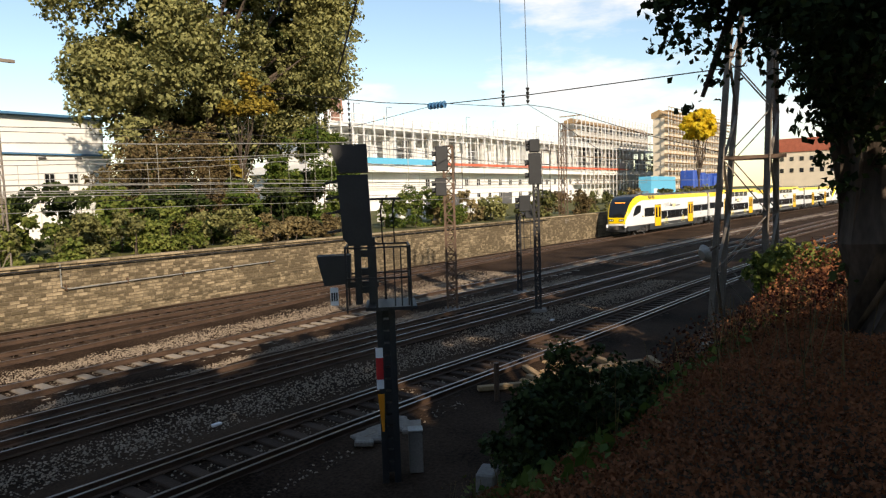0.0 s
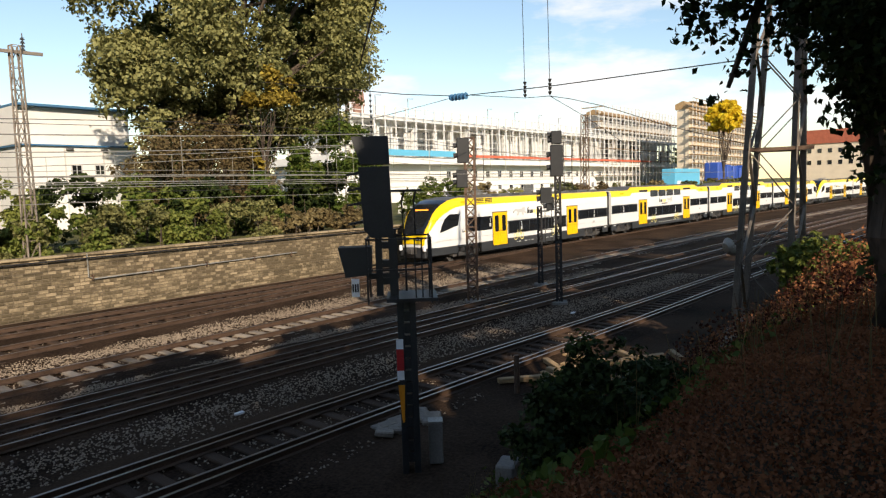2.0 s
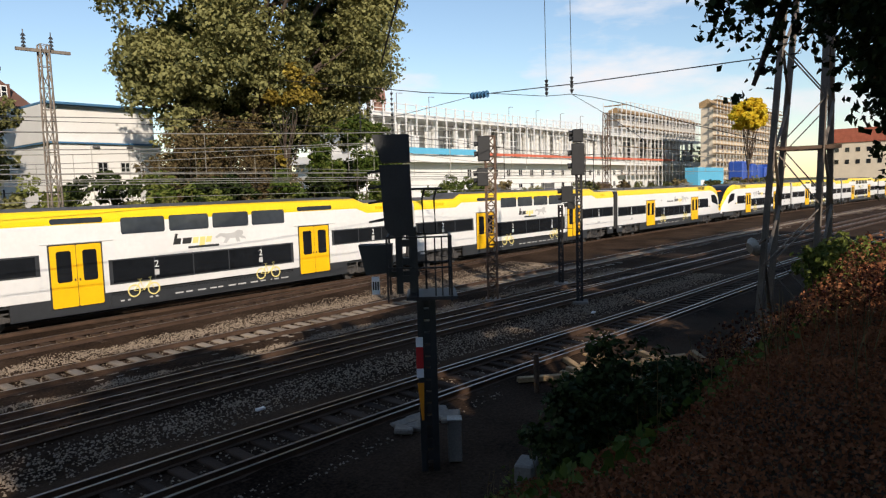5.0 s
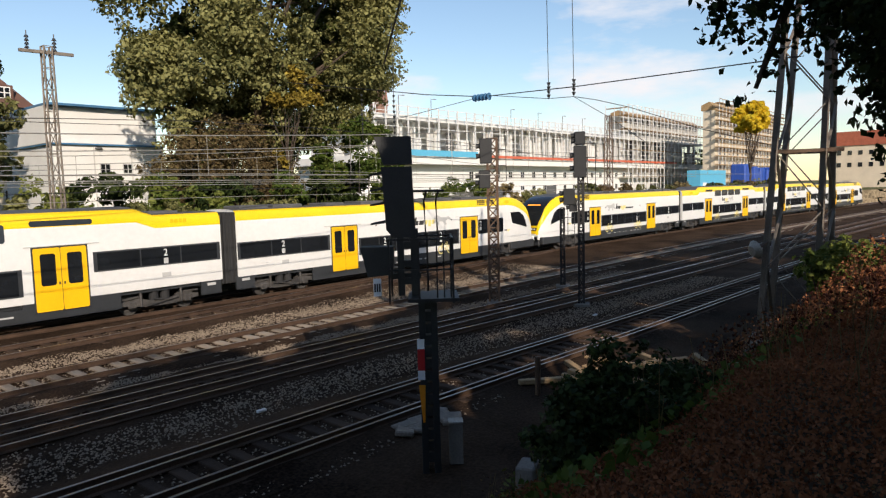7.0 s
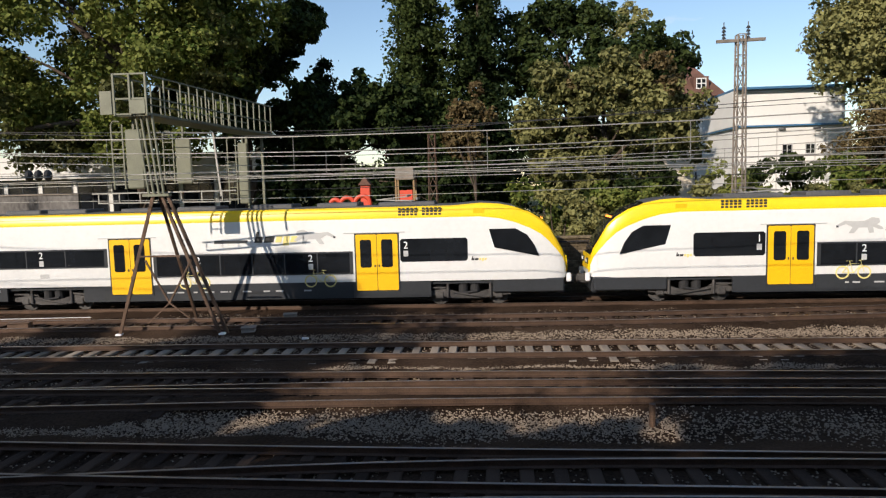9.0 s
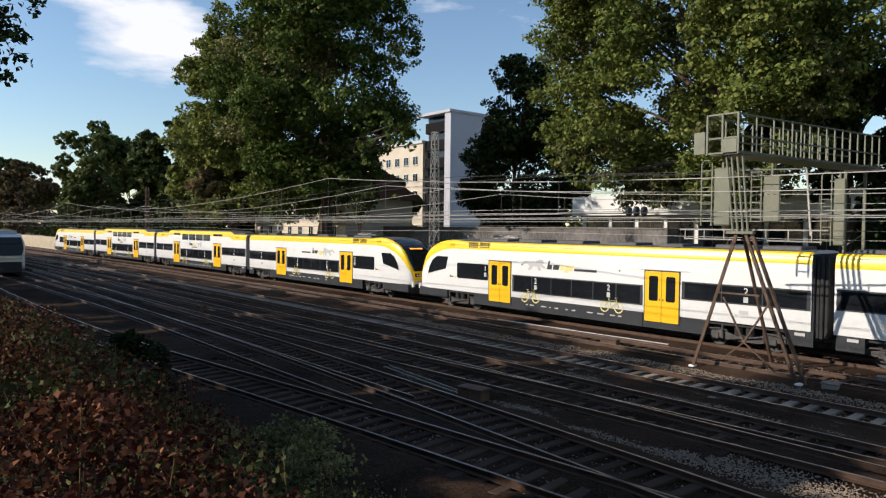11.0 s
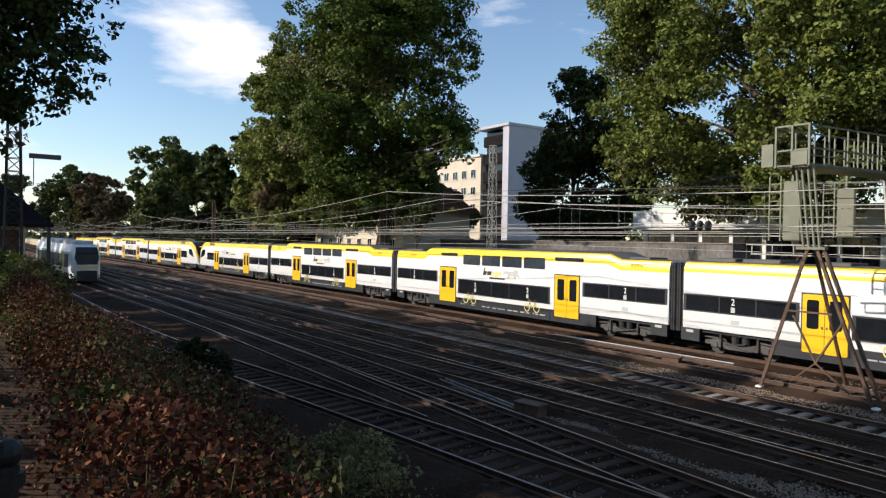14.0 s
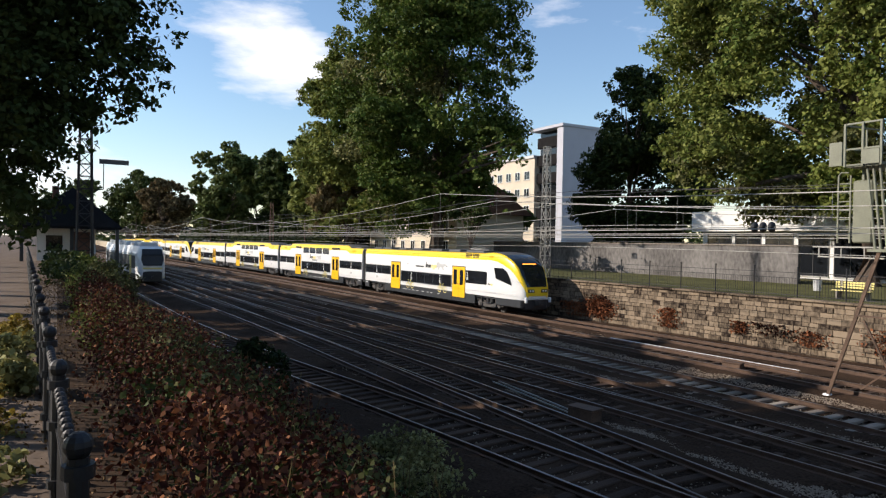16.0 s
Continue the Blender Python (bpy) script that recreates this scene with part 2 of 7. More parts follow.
def box(bm, x0, x1, y0, y1, z0, z1, bevel=0.0, mi=0):
    m = Matrix.LocRotScale(((x0 + x1) / 2, (y0 + y1) / 2, (z0 + z1) / 2), None, (abs(x1 - x0), abs(y1 - y0), abs(z1 - z0)))
    r = bmesh.ops.create_cube(bm, size=1, matrix=m)
    fs = {f for v in r["verts"] for f in v.link_faces}
    for f in fs:
        f.material_index = mi
    if bevel:
        es = list({e for v in r["verts"] for e in v.link_edges})
        bmesh.ops.bevel(bm, geom=es, offset=bevel, segments=1, affect="EDGES")


def bar(bm, a, b, w, h=None, mi=0):
    """A square bar from a to b."""
    a, b = Vector(a), Vector(b)
    h = h or w
    d = b - a
    q = d.to_track_quat("Z", "Y").to_matrix().to_4x4()
    m = Matrix.Translation((a + b) / 2) @ q @ Matrix.Diagonal((w, h, d.length, 1))
    r = bmesh.ops.create_cube(bm, size=1, matrix=m)
    for f in {f for v in r["verts"] for f in v.link_faces}:
        f.material_index = mi


def rod(bm, a, b, r1, r2=None, n=8, caps=True):
    a, b = Vector(a), Vector(b)
    d = b - a
    m = Matrix.Translation((a + b) / 2) @ d.to_track_quat("Z", "Y").to_matrix().to_4x4()
    bmesh.ops.create_cone(bm, segments=n, radius1=r1, radius2=r1 if r2 is None else r2, depth=d.length, cap_ends=caps, matrix=m)


def tube(bm, pts, r, n=6):
    """A tube along points; r is one radius or one for each point."""
    pts = [Vector(p) for p in pts]
    rs = r if isinstance(r, (list, tuple)) else [r] * len(pts)
    rings = []
    for i, p in enumerate(pts):
        d = (pts[min(i + 1, len(pts) - 1)] - pts[max(i - 1, 0)]).normalized()
        q = d.to_track_quat("Z", "Y")
        rings.append([bm.verts.new(p + q @ Vector((rs[i] * math.cos(2 * math.pi * k / n), rs[i] * math.sin(2 * math.pi * k / n), 0))) for k in range(n)])
    for a, b in zip(rings, rings[1:]):
        for k in range(n):
            bm.faces.new((a[k], a[(k + 1) % n], b[(k + 1) % n], b[k]))
    bm.faces.new(list(reversed(rings[0])))
    bm.faces.new(rings[-1])


def sheet(bm, pts, t, axis=(0, 1, 0), mi=0):
    """A plate: the outline pts (3D, in one plane), made t thick along axis."""
    ax = Vector(axis) * t
    lo = [bm.verts.new(Vector(p)) for p in pts]
    hi = [bm.verts.new(Vector(p) + ax) for p in pts]
    fs = [bm.faces.new(list(reversed(lo))), bm.faces.new(hi)]
    n = len(pts)
    for i in range(n):
        fs.append(bm.faces.new((lo[i], lo[(i + 1) % n], hi[(i + 1) % n], hi[i])))
    for f in fs:
        f.material_index = mi
    bmesh.ops.recalc_face_normals(bm, faces=fs)


def ring(bm, c, r, t, n=20, axis="Y", depth=0.01):
    """A flat ring in the plane across axis."""
    vs = []
    for rr, off in ((r, 0), (r - t, 0), (r - t, depth), (r, depth)):
        row = []
        for k in range(n):
            a = 2 * math.pi * k / n
            p = (rr * math.cos(a), off, rr * math.sin(a)) if axis == "Y" else (rr * math.cos(a), rr * math.sin(a), off)
            row.append(bm.verts.new(Vector(c) + Vector(p)))
        vs.append(row)
    for a, b in ((0, 1), (1, 2), (2, 3), (3, 0)):
        for k in range(n):
            bm.faces.new((vs[a][k], vs[a][(k + 1) % n], vs[b][(k + 1) % n], vs[b][k]))


def lettering(name, text, size, m, material, parent=None):
    cu = bpy.data.curves.new(name, "FONT")
    cu.body, cu.size, cu.extrude = text, size, 0.002
    cu.align_x, cu.align_y = "CENTER", "CENTER"
    tmp = bpy.data.objects.new(name, cu)
    me = bpy.data.meshes.new_from_object(tmp)
    bpy.data.objects.remove(tmp)
    me.materials.clear()
    me.materials.append(material)
    ob = new(name, me)
    ob.parent = parent
    ob.matrix_basis = m
    return ob


def smoothstep(a, b, x):
    t = min(1, max(0, (x - a) / (b - a)))
    return t * t * (3 - 2 * t)


def along(table, x):
    """The value at x of a table of (x, value), eased between its rows."""
    if x <= table[0][0]:
        return table[0][1] + (x - table[0][0]) * (table[1][1] - table[0][1]) / (table[1][0] - table[0][0])
    if x >= table[-1][0]:
        return table[-1][1] + (x - table[-1][0]) * (table[-1][1] - table[-2][1]) / (table[-1][0] - table[-2][0])
    for (xa, a), (xb, b) in zip(table, table[1:]):
        if x <= xb:
            return a + (b - a) * (x - xa) / (xb - xa)


# ---------------------------------------------------------------- the plan: x along the line, y across it, rail heads at z = 0
BED = -0.205
BEND = -2.71e-4


def line_y(x):
    """Centre of the main line; a wide curve that goes on straighter to both sides."""
    if x < -130:
        return 29.4 + BEND * 130 * 130 + (x + 130) * 0.045
    if x > 110:
        return 29.4 + BEND * 110 * 110 - (x - 110) * 0.075
    return 29.4 + BEND * x * x


TRACKS = {
    "main": [(x, line_y(x)) for x in range(-300, 301, 10)],
    "second": [(-300, 11.0), (-200, 15.2), (-130, 20.9), (-100, 22.6), (-70, 24.0), (-40, 24.9), (-15, 25.3), (2, 25.4), (8, 25.62), (14, 26.1), (22, 26.85), (32, 27.75), (42, 28.45), (55, 28.55)],
    "third": [(-300, 6.5), (-200, 10.6), (-130, 16.2), (-100, 18.0), (-60, 19.8), (-30, 20.5), (0, 20.78), (25, 20.65), (48, 20.1), (80, 18.9), (120, 16.4), (300, 3.0)],
    "fourth": [(-300, 3.5), (-200, 7.6), (-130, 12.9), (-90, 14.9), (-54, 16.3), (-30, 17.0), (-15, 17.25), (0, 17.2), (9, 17.0), (17, 16.6), (28, 16.2), (41, 15.65), (60, 14.7), (100, 12.6), (300, -1.0)],
    "fourth_branch": [(-90, 12.4), (-54, 13.9), (-34, 14.7), (-22, 15.2), (-14, 15.7), (-7, 16.1), (0, 16.4), (8, 16.35), (16, 16.0), (21, 15.55), (34, 14.6), (51, 13.75), (80, 12.0), (120, 9.2)],
    "fifth": [(-300, 1.0), (-200, 5.2), (-130, 9.6), (-90, 11.6), (-60, 12.1), (-40, 12.35), (-26, 12.5), (-15, 12.3), (-8, 12.0), (0, 11.72), (7, 11.6), (14, 11.2), (22, 10.6), (38, 9.9), (60, 8.6), (100, 6.0), (300, -9.0)],
    "siding": [(-300, -1.0), (-130, 6.2), (-104, 7.5), (-78, 8.85), (-60, 9.9), (-46, 10.7), (-35, 11.0), (-24, 11.1), (-14, 11.3)],
    "near": [(-150, 2.2), (-80, 5.0), (-44, 6.25), (-31, 7.3), (-24, 8.3), (-17, 9.35), (-12, 10.0), (-6, 10.75), (0, 11.3), (8, 11.3), (14, 10.95), (22, 10.35), (38, 9.6), (60, 8.2)],
}
FOOT = [(-200, -2.0), (-120, 1.8), (-80, 2.6), (-40, 3.2), (-25, 4.0), (-12, 5.4), (0, 6.4), (8, 6.3), (16, 6.0), (24, 4.8), (40, 4.8), (70, 3.4), (120, -0.5), (200, -5)]


def wall_y(x):
    return line_y(x) + 2.9


def ground_z(x, y):
    """Height of the ground: the bed of the line, the terrace behind the wall, the bank and path on the camera's side."""
    wy = wall_y(x)
    if y > wy + 0.2:
        z = BED + (2.4 - BED) * min(1, (y - wy - 0.2) / 0.25)
        z += smoothstep(40, 130, y) * smoothstep(10, 70, x) * 1.2
        return z
    f = along(FOOT, x)
    if y < f:
        top = min(f - 3.0, 0.9) if f < 6 else 0.9
        top = max(top, -30)
        return BED + 3.26 * smoothstep(f + 0.3, top, y)
    return BED + 0.04 * noise.noise((x * 0.6, y * 0.6, 0)) - 0.02


def build_ground():
    xs = sorted(set([-2500, -1500, -900, -600, -450, -360] + list(range(-300, -60, 8)) + [x * 1.0 for x in range(-60, 61, 1)] + list(range(64, 301, 8)) + [360, 450, 600, 900, 1500, 2500]))
    rel = [-2500, -1200, -500, -200, -100, -50, -30, -20, -10, -5, -3, -2, -1, 0, 0.4, 0.9] + [1.3 + 0.4 * k for k in range(15)] + [7.5 + k * 0.8 for k in range(27)]
    up = [-1.2, -0.6, 0.15, 0.22, 0.32, 0.46, 1.0, 2.0, 3.5, 6, 10, 15, 22, 30, 45, 70, 110, 200, 500, 1200, 2500]
    bm = bmesh.new()
    grid = []
    for x in xs:
        row = []
        xc = max(-300, min(300, x))
        w = wall_y(xc)
        lim = w - 1.6
        for y in rel:
            yy = y if y < 0 else y * min(1.0, lim / 28.5)
            if lim < 5:
                yy = lim - 3 + (y - 28) * 0.1 if y >= 0 else y - 20
            row.append(bm.verts.new((x, yy, ground_z(xc, yy))))
        for u in up:
            row.append(bm.verts.new((x, w + u, ground_z(xc, w + u))))
        grid.append(row)
    for i, (a, b) in enumerate(zip(grid, grid[1:])):
        for k in range(len(a) - 1):
            f = bm.faces.new((a[k], b[k], b[k + 1], a[k + 1]))
            cx, cy = (a[k].co.x + b[k + 1].co.x) / 2, (a[k].co.y + a[k + 1].co.y) / 2
            xc = max(-300, min(300, cx))
            if cy > wall_y(xc) + 2.6:
                f.material_index = 2
            elif cy > wall_y(xc):
                f.material_index = 3
            elif cy > along(FOOT, xc):
                f.material_index = 0
            elif cy > -0.5:
                f.material_index = 1
            else:
                f.material_index = 4
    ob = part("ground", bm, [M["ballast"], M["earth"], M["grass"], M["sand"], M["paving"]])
    for p in ob.data.polygons:
        p.use_smooth = True
    tagged(ob, "ballasted track bed with an earth bank, grass terrace and paved path", "ground", kind="structure")
    return ob


build_ground()


def track_pts(table, x0, x1, step):
    n = max(2, int(round((x1 - x0) / step)))
    raw = [(x0 + (x1 - x0) * k / n) for k in range(n + 1)]
    # a running mean rounds off the corners of the table
    return [(x, sum(along(table, x + d) for d in (-3, -1.5, 0, 1.5, 3)) / 5) for x in raw]


RAIL = [(-0.07, -0.16), (-0.07, -0.145), (-0.012, -0.12), (-0.012, -0.04), (-0.036, -0.03), (-0.036, -0.004), (-0.03, 0.0), (0.03, 0.0), (0.036, -0.004), (0.036, -0.03), (0.012, -0.04), (0.012, -0.12), (0.07, -0.145), (0.07, -0.16)]


def build_track(name, x0, x1, label, concrete=False):
    table = TRACKS[name]
    t = thing("railway_track", label, "railway track", "tracks", "structure")
    pts = track_pts(table, x0, x1, 2.0)
    for side in (-0.7535, 0.7535):
        bm = bmesh.new()
        rows = []
        for i, (x, y) in enumerate(pts):
            a, b = pts[max(0, i - 1)], pts[min(len(pts) - 1, i + 1)]
            d = Vector((b[0] - a[0], b[1] - a[1])).normalized()
            nx, ny = -d.y, d.x
            rows.append([bm.verts.new((x + nx * (side + u), y + ny * (side + u), z)) for u, z in RAIL])
        for a, b in zip(rows, rows[1:]):
            for k in range(len(RAIL) - 1):
                f = bm.faces.new((a[k], b[k], b[k + 1], a[k + 1]))
                f.material_index = 1 if 5 <= k <= 7 else 0
        bmesh.ops.recalc_face_normals(bm, faces=bm.faces)
        part("rail", bm, [M["rail"], M["railtop"]], t)
    return t


def sleeper_mesh(kind):
    bm = bmesh.new()
    box(bm, -0.13, 0.13, -1.28, 1.28, -0.30, -0.155, 0.02)
    me = bpy.data.meshes.new("sleeper")
    bm.to_mesh(me)
    bm.free()
    me.materials.append(M[kind])
    bm = bmesh.new()
    for s in (-0.7535, 0.7535):
        for o in (-0.12, 0.12):
            box(bm, -0.055, 0.055, s + o - 0.04, s + o + 0.04, -0.158, -0.115)
    fa = bpy.data.meshes.new("clamp")
    bm.to_mesh(fa)
    bm.free()
    fa.materials.append(M["rust"])
    return me, fa


def lay_sleepers(t, name, near, far, kind="sleeper", every=0.6, clamps=True):
    """Sleepers: single pieces on the near stretch, one joined mesh on the rest."""
    me, fa = sleeper_mesh(kind)
    table = TRACKS[name]
    rng = random.Random(name)
    rest = bmesh.new()
    x = far[0]
    while x < far[1]:
        y = along(table, x)
        sl = (along(table, x + 0.5) - along(table, x - 0.5))
        a = math.degrees(math.atan(sl)) + rng.uniform(-0.7, 0.7)
        if near[0] <= x <= near[1]:
            s = shared("sleeper", me, t, pose(x + rng.uniform(-0.02, 0.02), y + rng.uniform(-0.02, 0.02), rng.uniform(-0.012, 0.004), 0, 0, a))
        else:
            m = pose(x, y, 0, 0, 0, a)
            r = bmesh.ops.create_cube(rest, size=1, matrix=m @ Matrix.Translation((0, 0, -0.2275)) @ Matrix.Diagonal((0.26, 2.56, 0.145, 1))) if abs(x) < 130 else None
        x += every
    if len(rest.verts):
        ob = part("sleeper_row", rest, M[kind], t)
        ob["kind"] = "stuff"
    else:
        rest.free()



def ballast_shoulders(t, name, span):
    """Low uneven ridges of ballast over the sleeper ends, and a thin fill between the rails."""
    table = TRACKS[name]
    rng = random.Random(name + "ballast")
    prof = ((-1.95, -0.24), (-1.5, -0.185), (-1.12, -0.135), (-0.9, -0.15), (-0.86, -0.20)), ((0.86, -0.20), (0.9, -0.15), (1.12, -0.135), (1.5, -0.185), (1.95, -0.24))
    bm = bmesh.new()
    x0, x1 = max(span[0], -120), min(span[1], 120)
    for side in prof:
        rows = []
        x = x0
        while x <= x1:
            y = along(table, x)
            k = noise.noise((x * 0.35, y, 4.0)) * 0.035
            rows.append([bm.verts.new((x, y + u + rng.uniform(-0.03, 0.03), z + (k + rng.uniform(-0.02, 0.02)) * (abs(u) > 0.88))) for u, z in side])
            x += 0.5 if -45 < x < 50 else 1.5
        for a, b in zip(rows, rows[1:]):
            for i in range(4):
                bm.faces.new((a[i], b[i], b[i + 1], a[i + 1]))
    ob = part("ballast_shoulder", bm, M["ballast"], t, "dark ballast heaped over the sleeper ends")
    ob["kind"] = "stuff"


# ---------------------------------------------------------------- the passing train
HALF = 1.41


def mark_m(x, z, side):
    """Pose of lettering on a side wall: side -1 faces -y, +1 faces +y."""
    return pose(x, side * (HALF + 0.013), z, 90, 0, 0 if side < 0 else 180)


def panel(bm, x0, x1, z0, z1, side, out=0.012, mi=0, r=0.0):
    """A flat panel on a side wall, with cut corners where r is given."""
    pts = [(x0 + r, z0), (x1 - r, z0), (x1, z0 + r), (x1, z1 - r), (x1 - r, z1), (x0 + r, z1), (x0, z1 - r), (x0, z0 + r)] if r else [(x0, z0), (x1, z0), (x1, z1), (x0, z1)]
    sheet(bm, [(x, side * (HALF - 0.02), z) for x, z in pts], 0.02 + out, (0, side, 0), mi)


def double_door(car, x, side, z0=0.74, z1=3.12, w=1.78):
    bm = bmesh.new()
    panel(bm, x - w / 2 - 0.06, x + w / 2 + 0.06, z0 - 0.03, z1 + 0.05, side, 0.010)
    frame_ob = part("door_frame", bm, M["dark"], car)
    bm = bmesh.new()
    panel(bm, x - w / 2 - 0.3, x + w / 2 + 0.5, z1 + 0.06, z1 + 0.085, side, 0.03)
    part("door_rail", bm, M["greymark"], car)
    for k in (-1, 1):
        bm = bmesh.new()
        a, b = (x - w / 2, x - 0.012) if k < 0 else (x + 0.012, x + w / 2)
        panel(bm, a, b, z0, z1, side, 0.028, r=0.04)
        leaf = part("door", bm, M["door"], car, "yellow sliding door leaf")
        bm = bmesh.new()
        panel(bm, a + 0.22, b - 0.18, z0 + 0.98, z1 - 0.22, side, 0.034, r=0.06)
        part("door_window", bm, M["glass"], leaf)
        bm = bmesh.new()
        c = x + k * 0.09
        panel(bm, c - 0.025, c + 0.025, z0 + 1.0, z0 + 1.1, side, 0.05)
        part("door_button", bm, M["dark"], leaf)


def bogie(car, x):
    b = new("bogie")
    b.parent = car
    b.location = (x, 0, 0)
    for side in (-1, 1):
        bm = bmesh.new()
        sheet(bm, [(-1.75, side * 1.02, 0.45), (-1.3, side * 1.02, 0.42), (-0.6, side * 1.02, 0.30), (0.6, side * 1.02, 0.30), (1.3, side * 1.02, 0.42), (1.75, side * 1.02, 0.45), (1.75, side * 1.02, 0.62), (1.0, side * 1.02, 0.72), (0.4, side * 1.02, 0.55), (-0.4, side * 1.02, 0.55), (-1.0, side * 1.02, 0.72), (-1.75, side * 1.02, 0.62)], 0.13, (0, side, 0))
        part("side_frame", bm, M["bogie"], b)
        for u in (-1.25, 1.25):
            bm = bmesh.new()
            box(bm, u - 0.17, u + 0.17, side * 1.12 - 0.07, side * 1.12 + 0.07, 0.30, 0.60, 0.04)
            part("axle_box", bm, M["bogie"], b)
            bm = bmesh.new()
            rod(bm, (u * 0.72, side * 1.2, 0.35), (u * 0.72, side * 1.2, 0.95), 0.06)
            part("damper", bm, M["bogie"], b)
        bm = bmesh.new()
        rod(bm, (-0.34, side * 1.2, 0.62), (0.30, side * 1.2, 0.52), 0.05)
        for u in (-0.25, 0.25):
            rod(bm, (u, side * 1.0, 0.55), (u, side * 1.0, 1.0), 0.2, n=12)
        part("spring", bm, M["rubber"], b)
        bm = bmesh.new()
        bar(bm, (-0.7, side * 1.26, 0.36), (0.75, side * 1.26, 0.60), 0.05)
        bar(bm, (1.0, side * 1.2, 0.78), (1.7, side * 1.2, 0.78), 0.06)
        bar(bm, (-1.7, side * 1.2, 0.74), (-1.0, side * 1.2, 0.80), 0.06)
        part("link", bm, M["bogie"], b)
    for u in (-1.25, 1.25):
        bm = bmesh.new()
        for side in (-0.75, 0.75):
            rod(bm, (u, side - 0.065, 0.44), (u, side + 0.065, 0.44), 0.44, n=24)
        rod(bm, (u, -0.7, 0.44), (u, 0.7, 0.44), 0.09)
        part("wheelset", bm, M["bogie"], b)


def bicycle_mark(car, x, z, side):
    sign = new("bicycle_mark")
    sign.parent = car
    tagged(sign, "pale yellow bicycle sign")
    yy = side * (HALF + 0.011)
    for u in (-0.42, 0.42):
        bm = bmesh.new()
        ring(bm, (x + u, yy, z), 0.27, 0.055, 18, depth=0.008 * side)
        part("wheel_ring", bm, M["paleyellow"], sign)
    for a, b in (((-0.42, 0.0), (-0.15, 0.36)), ((-0.15, 0.36), (0.3, 0.33)), ((0.42, 0.0), (0.27, 0.46)), ((-0.42, 0.0), (0.0, -0.02)), ((0.0, -0.02), (0.3, 0.33)), ((0.0, -0.02), (-0.17, 0.45)), ((-0.28, 0.46), (-0.06, 0.46)), ((0.2, 0.47), (0.36, 0.5))):
        bm = bmesh.new()
        bar(bm, (x + a[0], yy, z + a[1]), (x + b[0], yy, z + b[1]), 0.05, 0.012)
        part("frame_bar", bm, M["paleyellow"], sign)


def lion_mark(car, x, z, side, k=1.0):
    """The grey heraldic beast, as a plain blocky shape."""
    out = [(-1.05, 0.05), (-0.75, 0.22), (-0.35, 0.18), (0.1, 0.2), (0.4, 0.36), (0.7, 0.3), (0.75, 0.12), (0.62, 0.02), (0.85, -0.1), (0.9, -0.22), (0.7, -0.2), (0.45, -0.08), (0.5, -0.36), (0.3, -0.38), (0.22, -0.12), (-0.15, -0.12), (-0.35, -0.38), (-0.58, -0.38), (-0.42, -0.1), (-0.7, 0.06), (-1.0, -0.06)]
    bm = bmesh.new()
    sheet(bm, [(x + u * k * 0.9, side * (HALF + 0.002), z + v * k * 0.85) for u, v in out], 0.009, (0, side, 0))
    part("emblem", bm, M["greymark"], car, "grey emblem on the side wall")


def name_bars(car, x, z, side, k=1.0):
    """The operator's mark as plain slanted shapes: two dark ones and three pale ones."""
    marks = [("blackmark", [(-0.62, -0.12), (-0.36, -0.12), (-0.31, 0.08), (-0.47, 0.08), (-0.43, 0.24), (-0.52, 0.24)]), ("blackmark", [(-0.29, -0.12), (0.02, -0.12), (0.08, 0.08), (-0.25, 0.08)])]
    marks += [("paleyellow", [(u, -0.12 - d), (u + 0.2, -0.12 - d), (u + 0.25, 0.08), (u + 0.05, 0.08)]) for u, d in ((0.08, 0.0), (0.33, 0.1), (0.58, 0.0))]
    for m, pts in marks:
        bm = bmesh.new()
        sheet(bm, [(x - side * u * k, side * HALF, z + v * k) for u, v in pts], 0.011, (0, side, 0))
        part("lettering", bm, M[m], car)


def class_mark(car, x, z, side, digit):
    lettering("class_number", digit, 0.42, pose(x, side * (HALF + 0.022), z + 0.12, 90, 0, 0 if side < 0 else 180), M["whitemark"], car)
    bm = bmesh.new()
    panel(bm, x - 0.1, x + 0.1, z - 0.34, z - 0.1, side, 0.021)
    part("pictogram", bm, M["greymark"], car)


def small_print(car, x0, x1, z, side, rng):
    bm = bmesh.new()
    x = x0
    while x < x1:
        w = rng.uniform(0.05, 0.45)
        if rng.random() < 0.75:
            panel(bm, x, x + w, z - 0.03, z + 0.03, side, 0.012)
        x += w + rng.uniform(0.05, 0.3)
    part("small_print", bm, M["greymark"], car)["kind"] = "stuff"


